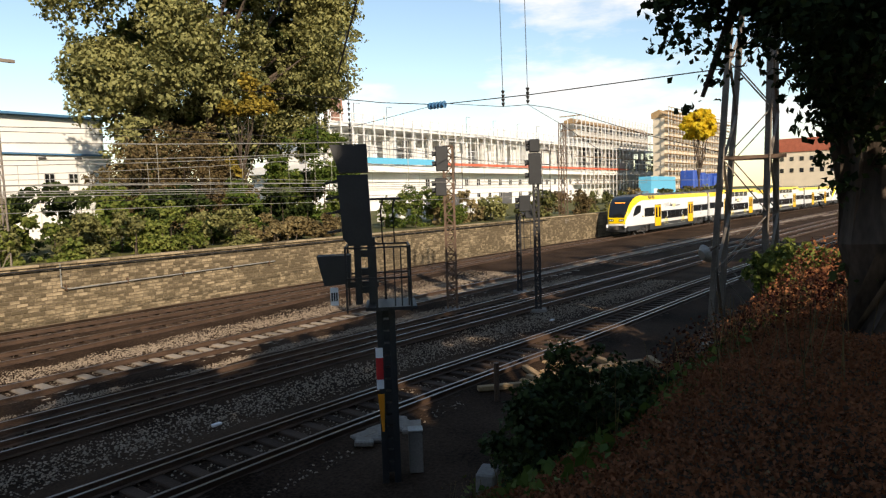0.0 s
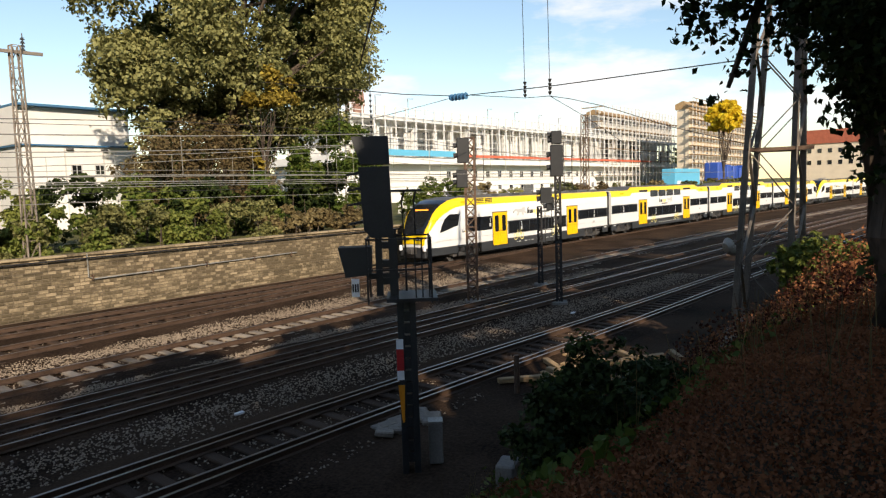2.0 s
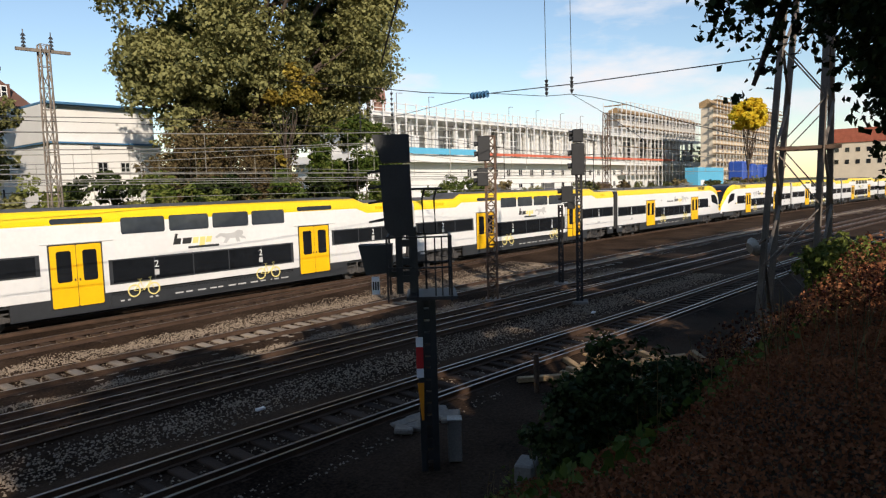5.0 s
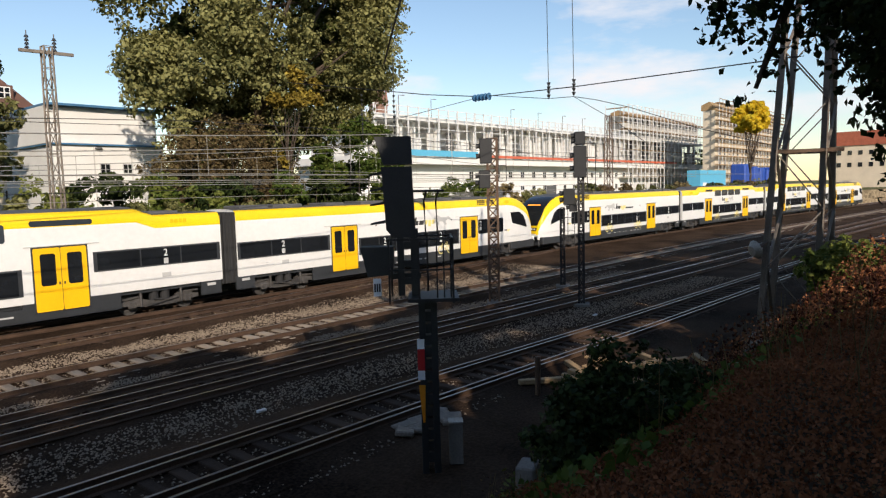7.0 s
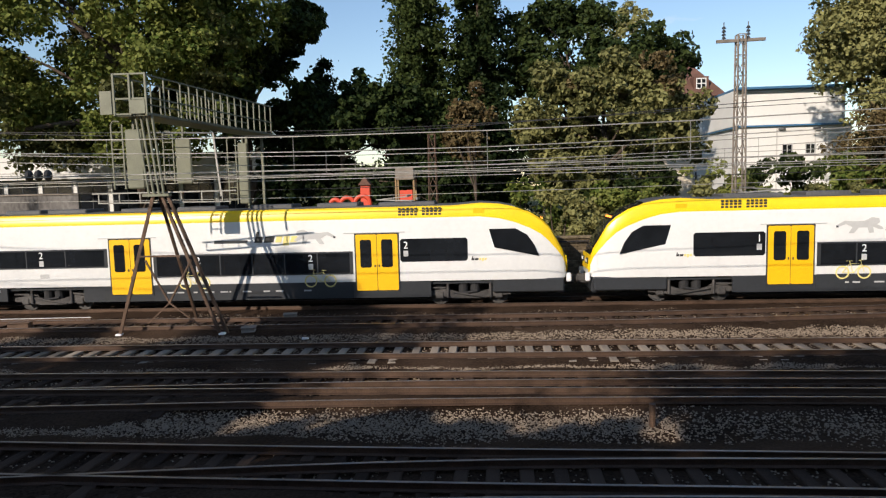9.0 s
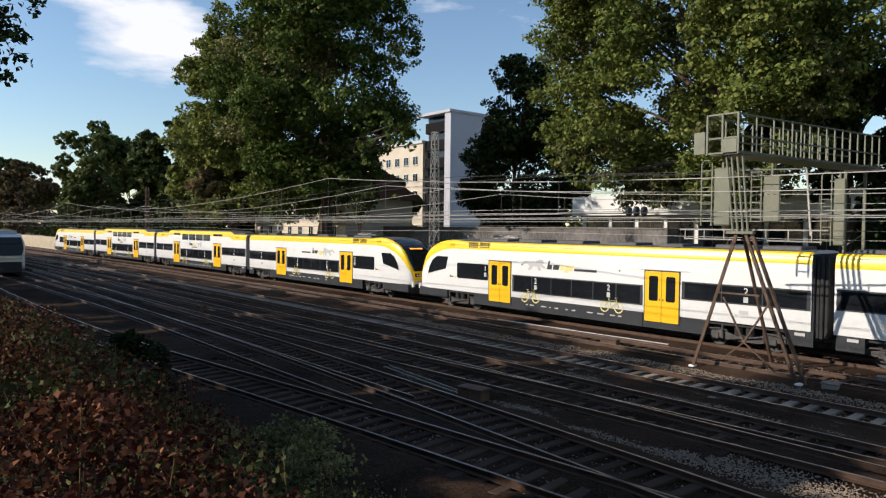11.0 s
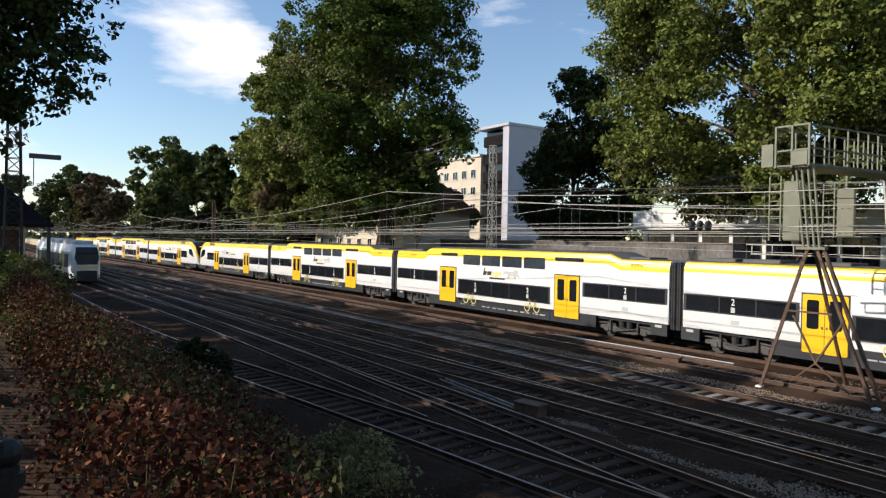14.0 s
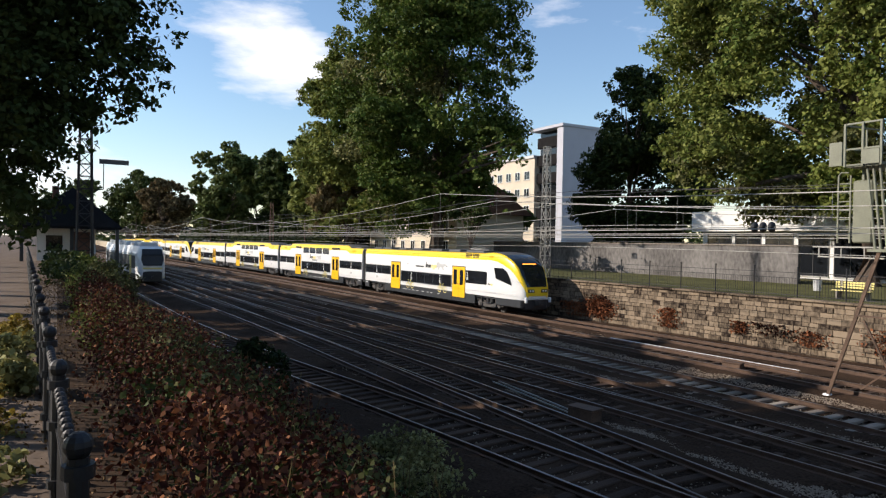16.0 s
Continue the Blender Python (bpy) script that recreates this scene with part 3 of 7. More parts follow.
def shell(car, secs, mats):
    """Loft of sections: each (x, half width, bottom, shoulder z, roof z, crown z)."""
    bm = bmesh.new()
    rows = []
    for x, w, zb, zs, zr, zc in secs:
        prof = [(w * 0.985, zb), (w, zb + 0.08), (w, (zb + zs) / 2), (w, zs), (w * 0.985, zs + (zr - zs) * 0.45), (w * 0.93, zs + (zr - zs) * 0.85), (w * 0.85, zr), (w * 0.55, zr + (zc - zr) * 0.7), (0, zc)]
        full = [(y, z) for y, z in prof] + [(-y, z) for y, z in reversed(prof[:-1])]
        rows.append([bm.verts.new((x, -y, z)) for y, z in full])
    n = len(rows[0])
    for i, (a, b) in enumerate(zip(rows, rows[1:])):
        for k in range(n - 1):
            f = bm.faces.new((a[k], b[k], b[k + 1], a[k + 1]))
            j = k if k < n // 2 else n - 2 - k
            f.material_index = mats(i, j)
        f = bm.faces.new((a[n - 1], b[n - 1], b[0], a[0]))
        f.material_index = 0
    bm.faces.new(list(reversed(rows[0])))
    bm.faces.new(rows[-1])
    bmesh.ops.recalc_face_normals(bm, faces=bm.faces)
    ob = part("body", bm, [M["white"], M["yellow"], M["roof"], M["glass"]], car, "white body with a yellow roof edge", smooth=True)
    ob.data.set_sharp_from_angle(angle=radians(28))
    return ob


def underframe(car, x0, x1, spans):
    """Dark skirts below the white side between the bogies, and boxes above them."""
    bm = bmesh.new()
    for a, b, z0 in spans:
        for s in (-1, 1):
            box(bm, a, b, s * 1.30, s * 1.39, z0, 1.16)
    box(bm, x0, x1, -1.25, 1.25, 0.95, 1.14)
    part("skirt", bm, M["dark"], car, "dark grey skirt")


def bellows(car, x):
    bm = bmesh.new()
    for k in range(5):
        u = x - 0.32 + k * 0.16
        s = 1.36 if k % 2 else 1.31
        box(bm, u - 0.07, u + 0.07, -s, s, 0.85, 4.18 if k % 2 else 4.12, 0.03)
    part("gangway_bellows", bm, M["rubber"], car, "black rubber gangway bellows")


def roof_gear(car, x0, x1, z, rng, pantograph=False):
    x = x0
    while x < x1 - 1.2:
        w = rng.uniform(0.9, 2.6)
        bm = bmesh.new()
        box(bm, x, x + w, -0.75, 0.75, z - 0.1, z + rng.uniform(0.04, 0.13), 0.04)
        part("roof_unit", bm, M["roof"], car)
        x += w + rng.uniform(0.3, 1.6)
    if pantograph:
        bm = bmesh.new()
        for s in (-0.45, 0.45):
            tube(bm, [(x0 + 1, s, z + 0.1), (x0 + 2.6, s * 0.6, z + 0.18), (x0 + 1.2, s * 0.8, z + 0.3)], 0.03)
        bar(bm, (x0 + 1.2, -0.8, z + 0.32), (x0 + 1.2, 0.8, z + 0.32), 0.06)
        bar(bm, (x0 + 0.8, -0.5, z + 0.2), (x0 + 0.8, 0.5, z + 0.2), 0.08)
        part("pantograph", bm, M["galv"], car)


def end_car(rng):
    """Single-deck end car: nose at x = 0.45, gangway at x = 26.2."""
    car = thing("train_end_car", "white and yellow railcar end car with a rounded nose", "train car", "cars of the train")
    nose = [(0.46, 0.80, 1.18, 1.34, 1.48, 1.52), (0.52, 0.98, 1.12, 1.62, 1.92, 1.98), (0.64, 1.10, 1.10, 1.95, 2.30, 2.36), (0.86, 1.20, 1.10, 2.25, 2.68, 2.74), (1.21, 1.29, 1.10, 2.66, 3.30, 3.36), (1.55, 1.34, 1.10, 2.98, 3.62, 3.68), (2.0, 1.38, 1.10, 3.24, 3.90, 3.96), (2.7, 1.40, 1.10, 3.52, 4.16, 4.22), (3.3, 1.41, 1.10, 3.68, 4.28, 4.34), (4.1, 1.41, 1.10, 3.77, 4.33, 4.40)]
    body = [(5.3, 1.41, 1.10, 3.77, 4.25, 4.32), (25.8, 1.41, 1.10, 3.77, 4.25, 4.32)]

    def mats(i, j):
        if i < 8 and j >= 6:
            return 3 if i < 7 else 2
        if j in (3, 4, 5):
            return 1
        if j >= 6:
            return 2
        if i < 1 and j >= 2:
            return 1
        return 0
    shell(car, nose + body, mats)
    bm = bmesh.new()
    box(bm, 0.55, 0.9, -1.0, 1.0, 0.42, 1.14, 0.08)
    box(bm, 0.62, 3.6, -1.33, 1.33, 0.55, 1.12, 0.05)
    part("apron", bm, M["dark"], car, "dark grey front apron")
    bm = bmesh.new()
    box(bm, 0.05, 0.6, -0.22, 0.22, 0.72, 1.12, 0.05)
    rod(bm, (0.02, 0, 0.92), (0.6, 0, 0.92), 0.13)
    part("coupler", bm, M["bogie"], car)
    for s in (-1, 1):
        bm = bmesh.new()
        box(bm, 0.30, 0.5, s * 1.05 - 0.09, s * 1.05 + 0.09, 0.93, 1.30, 0.04)
        part("buffer", bm, M["whitemark"], car, "white front buffer block")
        bm = bmesh.new()
        sheet(bm, [(0.46, s * 0.30, 1.64), (0.46, s * 0.84, 1.64), (0.48, s * 0.88, 1.86), (0.48, s * 0.34, 1.86)], 0.06, (-1, 0, 0))
        lamp = part("headlight", bm, M["black"], car, "black headlight recess")
        for u in (0.45, 0.68):
            bm = bmesh.new()
            rod(bm, (0.42, s * u, 1.75), (0.385, s * u, 1.75), 0.07, n=12)
            part("lens", bm, M["whitemark"], lamp)
    bm = bmesh.new()
    sheet(bm, [(0.47, -0.80, 1.40), (0.47, 0.80, 1.40), (0.53, 0.97, 2.02), (0.53, -0.97, 2.02)], 0.05, (-1, 0, 0))
    part("front_panel", bm, M["yellow"], car, "yellow lower front panel")
    bm = bmesh.new()
    box(bm, 1.42, 1.60, -0.55, 0.55, 3.42, 3.62)
    part("destination_display", bm, M["amber"], car, "glowing amber destination display")
    for s in (-1, 1):
        # cab side window, vents, saloon window
        bm = bmesh.new()
        pts = [(1.66, 2.08), (3.50, 2.46), (3.72, 3.24), (2.62, 3.24), (2.15, 2.98), (1.85, 2.55)]
        sheet(bm, [(x, s * (HALF - 0.08), z) for x, z in pts], 0.088, (0, s, 0))
        part("cab_window", bm, M["glass"], car)
        bm = bmesh.new()
        panel(bm, 4.62, 7.46, 1.93, 2.90, s, 0.012, r=0.08)
        part("saloon_window", bm, M["glass"], car)
        for u0, u1, z0, z1 in ((9.48, 18.18, 1.45, 2.42), (20.22, 25.78, 1.92, 2.74)):
            bm = bmesh.new()
            panel(bm, u0, u1, z0, z1, s, 0.010)
            band = part("window_band", bm, M["dark"], car, "dark window band")
            nw = 6 if u1 - u0 > 7 else 3
            for k in range(nw):
                a = u0 + 0.12 + (u1 - u0 - 0.24) * k / nw
                b = u0 + 0.12 + (u1 - u0 - 0.24) * (k + 1) / nw
                bm = bmesh.new()
                panel(bm, a + 0.03, b - 0.03, z0 + 0.06, z1 - 0.06, s, 0.016)
                part("window", bm, M["glass"], band)
        bm = bmesh.new()
        panel(bm, 9.48, 18.18, 0.42, 1.12, s, 0.006)
        part("side_skirt", bm, M["dark"], car)
        double_door(car, 8.45, s)
        double_door(car, 19.2, s)
        bm = bmesh.new()
        for gx in (5.7, 6.7):
            for r0 in range(3):
                for c0 in range(5):
                    panel(bm, gx + c0 * 0.17, gx + c0 * 0.17 + 0.12, 3.88 + r0 * 0.12, 3.88 + r0 * 0.12 + 0.08, s, -0.004)
        part("roof_grille", bm, M["dark"], car)["kind"] = "stuff"
        bm = bmesh.new()
        panel(bm, 3.9, 4.35, 3.92, 4.10, s, -0.002)
        part("roof_marker", bm, M["door"], car)
        bm = bmesh.new()
        panel(bm, 14.0, 15.45, 2.86, 2.98, s, 0.014)
        part("side_display", bm, M["dark"], car)
        for u in (10.2, 16.8):
            bm = bmesh.new()
            panel(bm, u, u + 0.08, 3.0, 3.08, s, 0.02)
            part("side_camera", bm, M["dark"], car)
        name_bars(car, 12.9, 3.02, s, 1.3)
        lion_mark(car, 11.2, 3.08, s)
        name_bars(car, 4.2, 2.0, s, 0.45)
        bicycle_mark(car, 10.9, 1.18, s)
        bicycle_mark(car, 16.4, 1.18, s)
        class_mark(car, 11.3, 2.02, s, "2")
        class_mark(car, 16.2, 2.02, s, "2")
        class_mark(car, 23.2, 2.36, s, "2")
        class_mark(car, 7.22, 2.5, s, "1" if s < 0 else "2")
        for u, z0, z1 in ((22.9, 1.5, 1.68), (25.2, 0.9, 1.02)):
            bm = bmesh.new()
            panel(bm, u, u + 0.4, z0, z1, s, 0.012)
            part("label_plate", bm, M["greymark"], car)
        small_print(car, 10.6, 17.6, 0.78, s, rng)
    underframe(car, 3.5, 25.9, ((6.2, 9.5, 0.42), (18.1, 21.4, 0.42), (24.9, 25.9, 0.5)))
    bogie(car, 4.6)
    bogie(car, 23.0)
    bellows(car, 26.0)
    roof_gear(car, 6.0, 25.0, 4.36, rng, True)
    return car


def mid_car(rng):
    """Double-deck middle car between two gangways, 26.4 m."""
    car = thing("train_double_deck_car", "white and yellow double-deck railcar with a dark window band", "train car", "cars of the train")
    secs = [(0.42, 1.41, 1.10, 3.66, 4.22, 4.28), (4.3, 1.41, 1.10, 3.66, 4.22, 4.28), (4.9, 1.41, 1.10, 3.95, 4.50, 4.62), (22.1, 1.41, 1.10, 3.95, 4.50, 4.62), (22.9, 1.41, 1.10, 3.66, 4.22, 4.28), (25.98, 1.41, 1.10, 3.66, 4.22, 4.28)]

    def mats(i, j):
        return 1 if j in (3, 4, 5) else (2 if j >= 6 else 0)
    shell(car, secs, mats)
    for s in (-1, 1):
        for k in range(4):
            a = 9.2 + k * 2.07
            bm = bmesh.new()
            pts = [(a + 0.05, 3.44), (a + 1.82, 3.44), (a + 1.87, 3.52), (a + 1.87, 4.05), (a + 1.80, 4.12), (a + 0.07, 4.12), (a, 4.05), (a, 3.52)]
            sheet(bm, [(x, s * (HALF - 0.03 - max(0, z - 3.95) * 0.12), z) for x, z in pts], 0.045, (0, s, 0))
            part("upper_window", bm, M["skyglass"], car)
        for a, b in ((6.55, 8.5), (18.1, 20.35)):
            bm = bmesh.new()
            panel(bm, a, b, 3.98, 4.2, s, 0.004, r=0.06)
            part("upper_window", bm, M["skyglass"], car)
        for u0, u1, z0, z1 in ((0.5, 6.1, 2.05, 2.86), (8.62, 17.75, 1.40, 2.42), (20.3, 25.9, 2.05, 2.86)):
            bm = bmesh.new()
            panel(bm, u0, u1, z0, z1, s, 0.010)
            band = part("window_band", bm, M["dark"], car, "dark window band")
            nw = 5 if u1 - u0 > 7 else 3
            for k in range(nw):
                a = u0 + 0.12 + (u1 - u0 - 0.24) * k / nw
                b = u0 + 0.12 + (u1 - u0 - 0.24) * (k + 1) / nw
                bm = bmesh.new()
                panel(bm, a + 0.03, b - 0.03, z0 + 0.06, z1 - 0.06, s, 0.016)
                part("window", bm, M["glass"], band)
        bm = bmesh.new()
        panel(bm, 8.62, 17.75, 0.42, 0.95, s, 0.006)
        part("side_skirt", bm, M["dark"], car)
        double_door(car, 7.4, s, 0.74, 3.16, 1.9)
        double_door(car, 19.1, s, 0.74, 3.16, 1.9)
        bm = bmesh.new()
        panel(bm, 12.1, 13.6, 2.60, 2.70, s, 0.014)
        part("side_display", bm, M["dark"], car)
        name_bars(car, 13.0 + 0.8 * s, 2.98, s, 1.3)
        lion_mark(car, 13.0 - 1.3 * s, 3.0, s, 0.9)
        bicycle_mark(car, 10.0, 1.05, s)
        bicycle_mark(car, 16.2, 1.05, s)
        for u, z in ((3.0, 2.46), (10.6, 1.95), (15.8, 1.95), (23.3, 2.46)):
            class_mark(car, u, z, s, "2")
        bm = bmesh.new()
        for u in (2.4, 23.6):
            for k in range(4):
                panel(bm, u + k * 0.2, u + k * 0.2 + 0.14, 3.85, 4.02, s, -0.004)
        part("roof_grille", bm, M["door"], car)["kind"] = "stuff"
        for u, z0, z1 in ((23.1, 1.55, 1.73), (25.2, 0.9, 1.02), (0.9, 0.9, 1.02)):
            bm = bmesh.new()
            panel(bm, u, u + 0.4, z0, z1, s, 0.012)
            part("label_plate", bm, M["greymark"], car)
        small_print(car, 9.0, 17.2, 0.7, s, rng)
    underframe(car, 0.5, 25.9, ((5.0, 8.7, 0.42), (17.7, 21.3, 0.42), (0.5, 1.5, 0.5), (24.9, 25.9, 0.5)))
    bogie(car, 3.3)
    bogie(car, 23.1)
    bellows(car, 26.4)
    roof_gear(car, 0.8, 4.0, 4.30, rng)
    roof_gear(car, 23.0, 25.6, 4.30, rng)
    return car


def car_pose(s, length):
    """Pose of a car whose front stands at s along the line, by its two ends."""
    a, b = (s, line_y(s)), (s + length, line_y(s + length))
    return pose(a[0], a[1], 0, 0, 0, math.degrees(math.atan2(b[1] - a[1], b[0] - a[0])))


def run_at(t):
    """Where the train's front stands along the line at t: a train that gathers speed slowly."""
    return 68.2 - 17.309 * t - 0.2004 * t**2 + 0.00312 * t**3


_end = end_car(random.Random(3))
_mid = mid_car(random.Random(4))
TRAIN = []          # (car, distance of its front end behind the train's front, length, turned round)
for base in (0.0, 105.25):
    first = base == 0.0
    e1 = _end if first else copy_thing(_end, Matrix.Identity(4))
    m1 = _mid if first else copy_thing(_mid, Matrix.Identity(4))
    m2 = copy_thing(_mid, Matrix.Identity(4))
    e2 = copy_thing(_end, Matrix.Identity(4))
    TRAIN += [(e1, base, 26.23, False), (m1, base + 26.23, 26.4, False), (m2, base + 52.63, 26.4, False), (e2, base + 79.03, 26.22, True)]


def train_rows(offset, length, turned):
    rows = []
    for k in range(33):
        t = k * 0.5
        m = car_pose(run_at(t) + offset, length)
        if turned:
            m = m @ Matrix.Translation((length, 0, 0)) @ Matrix.Rotation(math.pi, 4, "Z")
        rows.append((t, m))
    return rows


for car, off, length, turned in TRAIN:
    car.matrix_basis = train_rows(off, length, turned)[0][1]

# ---------------------------------------------------------------- leaves, trees, shrubs


def leaf_mesh(name, pts, size, seed, material, droop=0.3, normals=None):
    """Single leaves as small folded blades at the given points."""
    rng = np.random.default_rng(seed)
    n = len(pts)
    pts = np.asarray(pts, float)
    nrm = rng.normal(size=(n, 3))
    if normals is not None:
        nrm = nrm * 0.55 + np.asarray(normals)
    nrm[:, 2] += droop
    nrm /= np.linalg.norm(nrm, axis=1)[:, None] + 1e-9
    ref = rng.normal(size=(n, 3))
    u = np.cross(nrm, ref)
    u /= np.linalg.norm(u, axis=1)[:, None] + 1e-9
    v = np.cross(nrm, u)
    s = size * rng.uniform(0.6, 1.35, (n, 1))
    co = np.empty((n, 4, 3))
    co[:, 0] = pts - u * s * 0.5
    co[:, 1] = pts + v * s * 0.36 + nrm * s * 0.08
    co[:, 2] = pts + u * s * 0.55 - nrm * s * 0.10
    co[:, 3] = pts - v * s * 0.36 + nrm * s * 0.08
    me = bpy.data.meshes.new(name)
    me.vertices.add(n * 4)
    me.vertices.foreach_set("co", co.astype(np.float32).ravel())
    me.loops.add(n * 4)
    me.loops.foreach_set("vertex_index", np.arange(n * 4, dtype=np.int32))
    me.polygons.add(n)
    me.polygons.foreach_set("loop_start", np.arange(0, n * 4, 4, dtype=np.int32))
    me.update(calc_edges=True)
    me.materials.append(material)
    return me


def blob_points(blobs, n, seed, shell_from=0.5, tufts=15):
    """Points on leafy tufts that sit on the outside of a heap of balls (x, y, z, r), with the way outward."""
    rng = np.random.default_rng(seed)
    b = np.asarray(blobs, float)
    w = b[:, 3] ** 2
    m = len(b) * tufts
    k = rng.choice(len(b), m, p=w / w.sum())
    d = rng.normal(size=(m, 3))
    d /= np.linalg.norm(d, axis=1)[:, None]
    mid = b[k, :3] + d * (b[k, 3] * (shell_from + (0.95 - shell_from) * rng.random(m) ** 0.5))[:, None] * [1, 1, 0.85]
    size = b[k, 3] * rng.uniform(0.24, 0.46, m)
    q = rng.choice(m, n, p=size**2 / (size**2).sum())
    e = rng.normal(size=(n, 3)) + d[q] * 0.5
    e[:, 2] += 0.25
    e /= np.linalg.norm(e, axis=1)[:, None]
    r = size[q] * rng.random(n) ** 0.4 * (1 + 0.15 * rng.normal(size=n))
    p = mid[q] + e * r[:, None] * [1, 1, 0.7]
    # a part of the leaves sits deeper inside
    deep = rng.random(n) < 0.22
    p[deep] = b[k[q[deep]], :3] + e[deep] * (b[k[q[deep]], 3] * rng.random(deep.sum()) ** 0.5 * 0.8)[:, None]
    return p, e


def crown_blobs(c, rx, ry, rz, n, seed, size=(0.16, 0.3), low=-1.0):
    """Balls strewn through the outer part of an egg-shaped crown."""
    rng = random.Random(seed)
    out = []
    while len(out) < n:
        d = Vector((rng.gauss(0, 1), rng.gauss(0, 1), rng.gauss(0, 1))).normalized()
        if d.z < low:
            continue
        k = rng.uniform(0.5, 1.0) ** 0.6
        out.append((c[0] + d.x * rx * k, c[1] + d.y * ry * k, c[2] + d.z * rz * k, (rx + rz) / 2 * rng.uniform(*size)))
    return out


def trunk_mesh(base, top, r, limbs, seed):
    rng = random.Random(seed)
    bm = bmesh.new()
    b, t = Vector(base), Vector(top)
    pts, rs = [], []
    for k in range(7):
        f = k / 6
        pts.append(b.lerp(t, f) + Vector((rng.uniform(-1, 1), rng.uniform(-1, 1), 0)) * r * 0.5 * (0 < k < 6))
        rs.append(r * (1.25 if k == 0 else 1.0) * (1 - 0.75 * f))
    tube(bm, pts, rs, 9)
    for p in limbs:
        p = Vector(p)
        f = rng.uniform(0.35, 0.85)
        a = b.lerp(t, f)
        if p.z < a.z + 0.5:
            a = b.lerp(t, 0.4)
        m = a.lerp(p, 0.5) + Vector((rng.uniform(-0.5, 0.5), rng.uniform(-0.5, 0.5), rng.uniform(0.1, 0.8)))
        rr = r * (1 - 0.75 * f) * 0.6
        tube(bm, [a, m, p], [rr, rr * 0.6, rr * 0.18], 6)
    return bm


def tree(label, base, height, blobs, leaf, n, size, r, seed, extra=(), name="tree", category="tree", droop=0.3):
    t = thing(name, label, category)
    rng = random.Random(seed)
    top = Vector(base) + Vector((0, 0, height))
    limbs = [q[:3] for q in rng.sample(list(blobs), min(16, len(blobs)))]
    part("trunk", trunk_mesh(base, top, r, limbs, seed), M["bark"], t)
    p, d = blob_points(blobs, n, seed)
    ob = new("crown", leaf_mesh("crown", p, size, seed, M[leaf], droop, d * 0.85))
    ob.parent = t
    for k, (lf, bl, m2, s2) in enumerate(extra):
        p, d = blob_points(bl, m2, seed + 50 + k)
        ob = new("foliage_patch", leaf_mesh("foliage_patch", p, s2, seed + 90 + k, M[lf], droop, d * 0.85))
        ob.parent = t
    return t


def shrub(label, blobs, leaf, n, size, seed, name="shrub", stems=6, category="shrub"):
    t = thing(name, label, category)
    rng = random.Random(seed)
    for q in rng.sample(list(blobs), min(stems, len(blobs))):
        bm = bmesh.new()
        g = ground_z(q[0], q[1])
        tube(bm, [(q[0] + rng.uniform(-0.2, 0.2), q[1], g - 0.05), (q[0], q[1] + rng.uniform(-0.2, 0.2), (g + q[2]) / 2), (q[0], q[1], q[2])], [0.04, 0.03, 0.01], 5)
        part("stem", bm, M["bark"], t)
    p, d = blob_points(blobs, n, seed, 0.3)
    ob = new("foliage", leaf_mesh("foliage", p, size, seed, M[leaf], 0.4, d * 0.7))
    ob.parent = t
    return t


def spruce(label, base, height, radius, leaf, seed, n=9000):
    t = thing("conifer_tree", label, "tree")
    rng = np.random.default_rng(seed)
    bm = bmesh.new()
    b = Vector(base)
    tube(bm, [b, b + Vector((0, 0, height * 0.5)), b + Vector((0, 0, height))], [0.35, 0.2, 0.03], 7)
    part("trunk", bm, M["bark"], t)
    pts = []
    lev = int(height / 0.75)
    for k in range(lev):
        f = k / lev
        rr = radius * (1 - f) ** 0.8 + 0.3
        for j in range(int(7 + 6 * (1 - f))):
            a = rng.uniform(0, 2 * math.pi)
            ln = rr * rng.uniform(0.65, 1.15)
            z0 = base[2] + height * (0.08 + 0.92 * f)
            m = int(n / lev / 9)
            q = rng.uniform(0.15, 1, m)
            w = rng.normal(0, 0.22, (m, 3)) * (0.4 + q[:, None])
            pts.append(np.stack([base[0] + math.cos(a) * ln * q, base[1] + math.sin(a) * ln * q, z0 - ln * 0.32 * q**1.5 - 0.3 * rng.random(m) * q], 1) + w)
    p = np.concatenate(pts)
    ob = new("needle_crown", leaf_mesh("needle_crown", p, 0.34, seed, M[leaf], 0.2))
    ob.parent = t
    return t


# ---------------------------------------------------------------- retaining walls


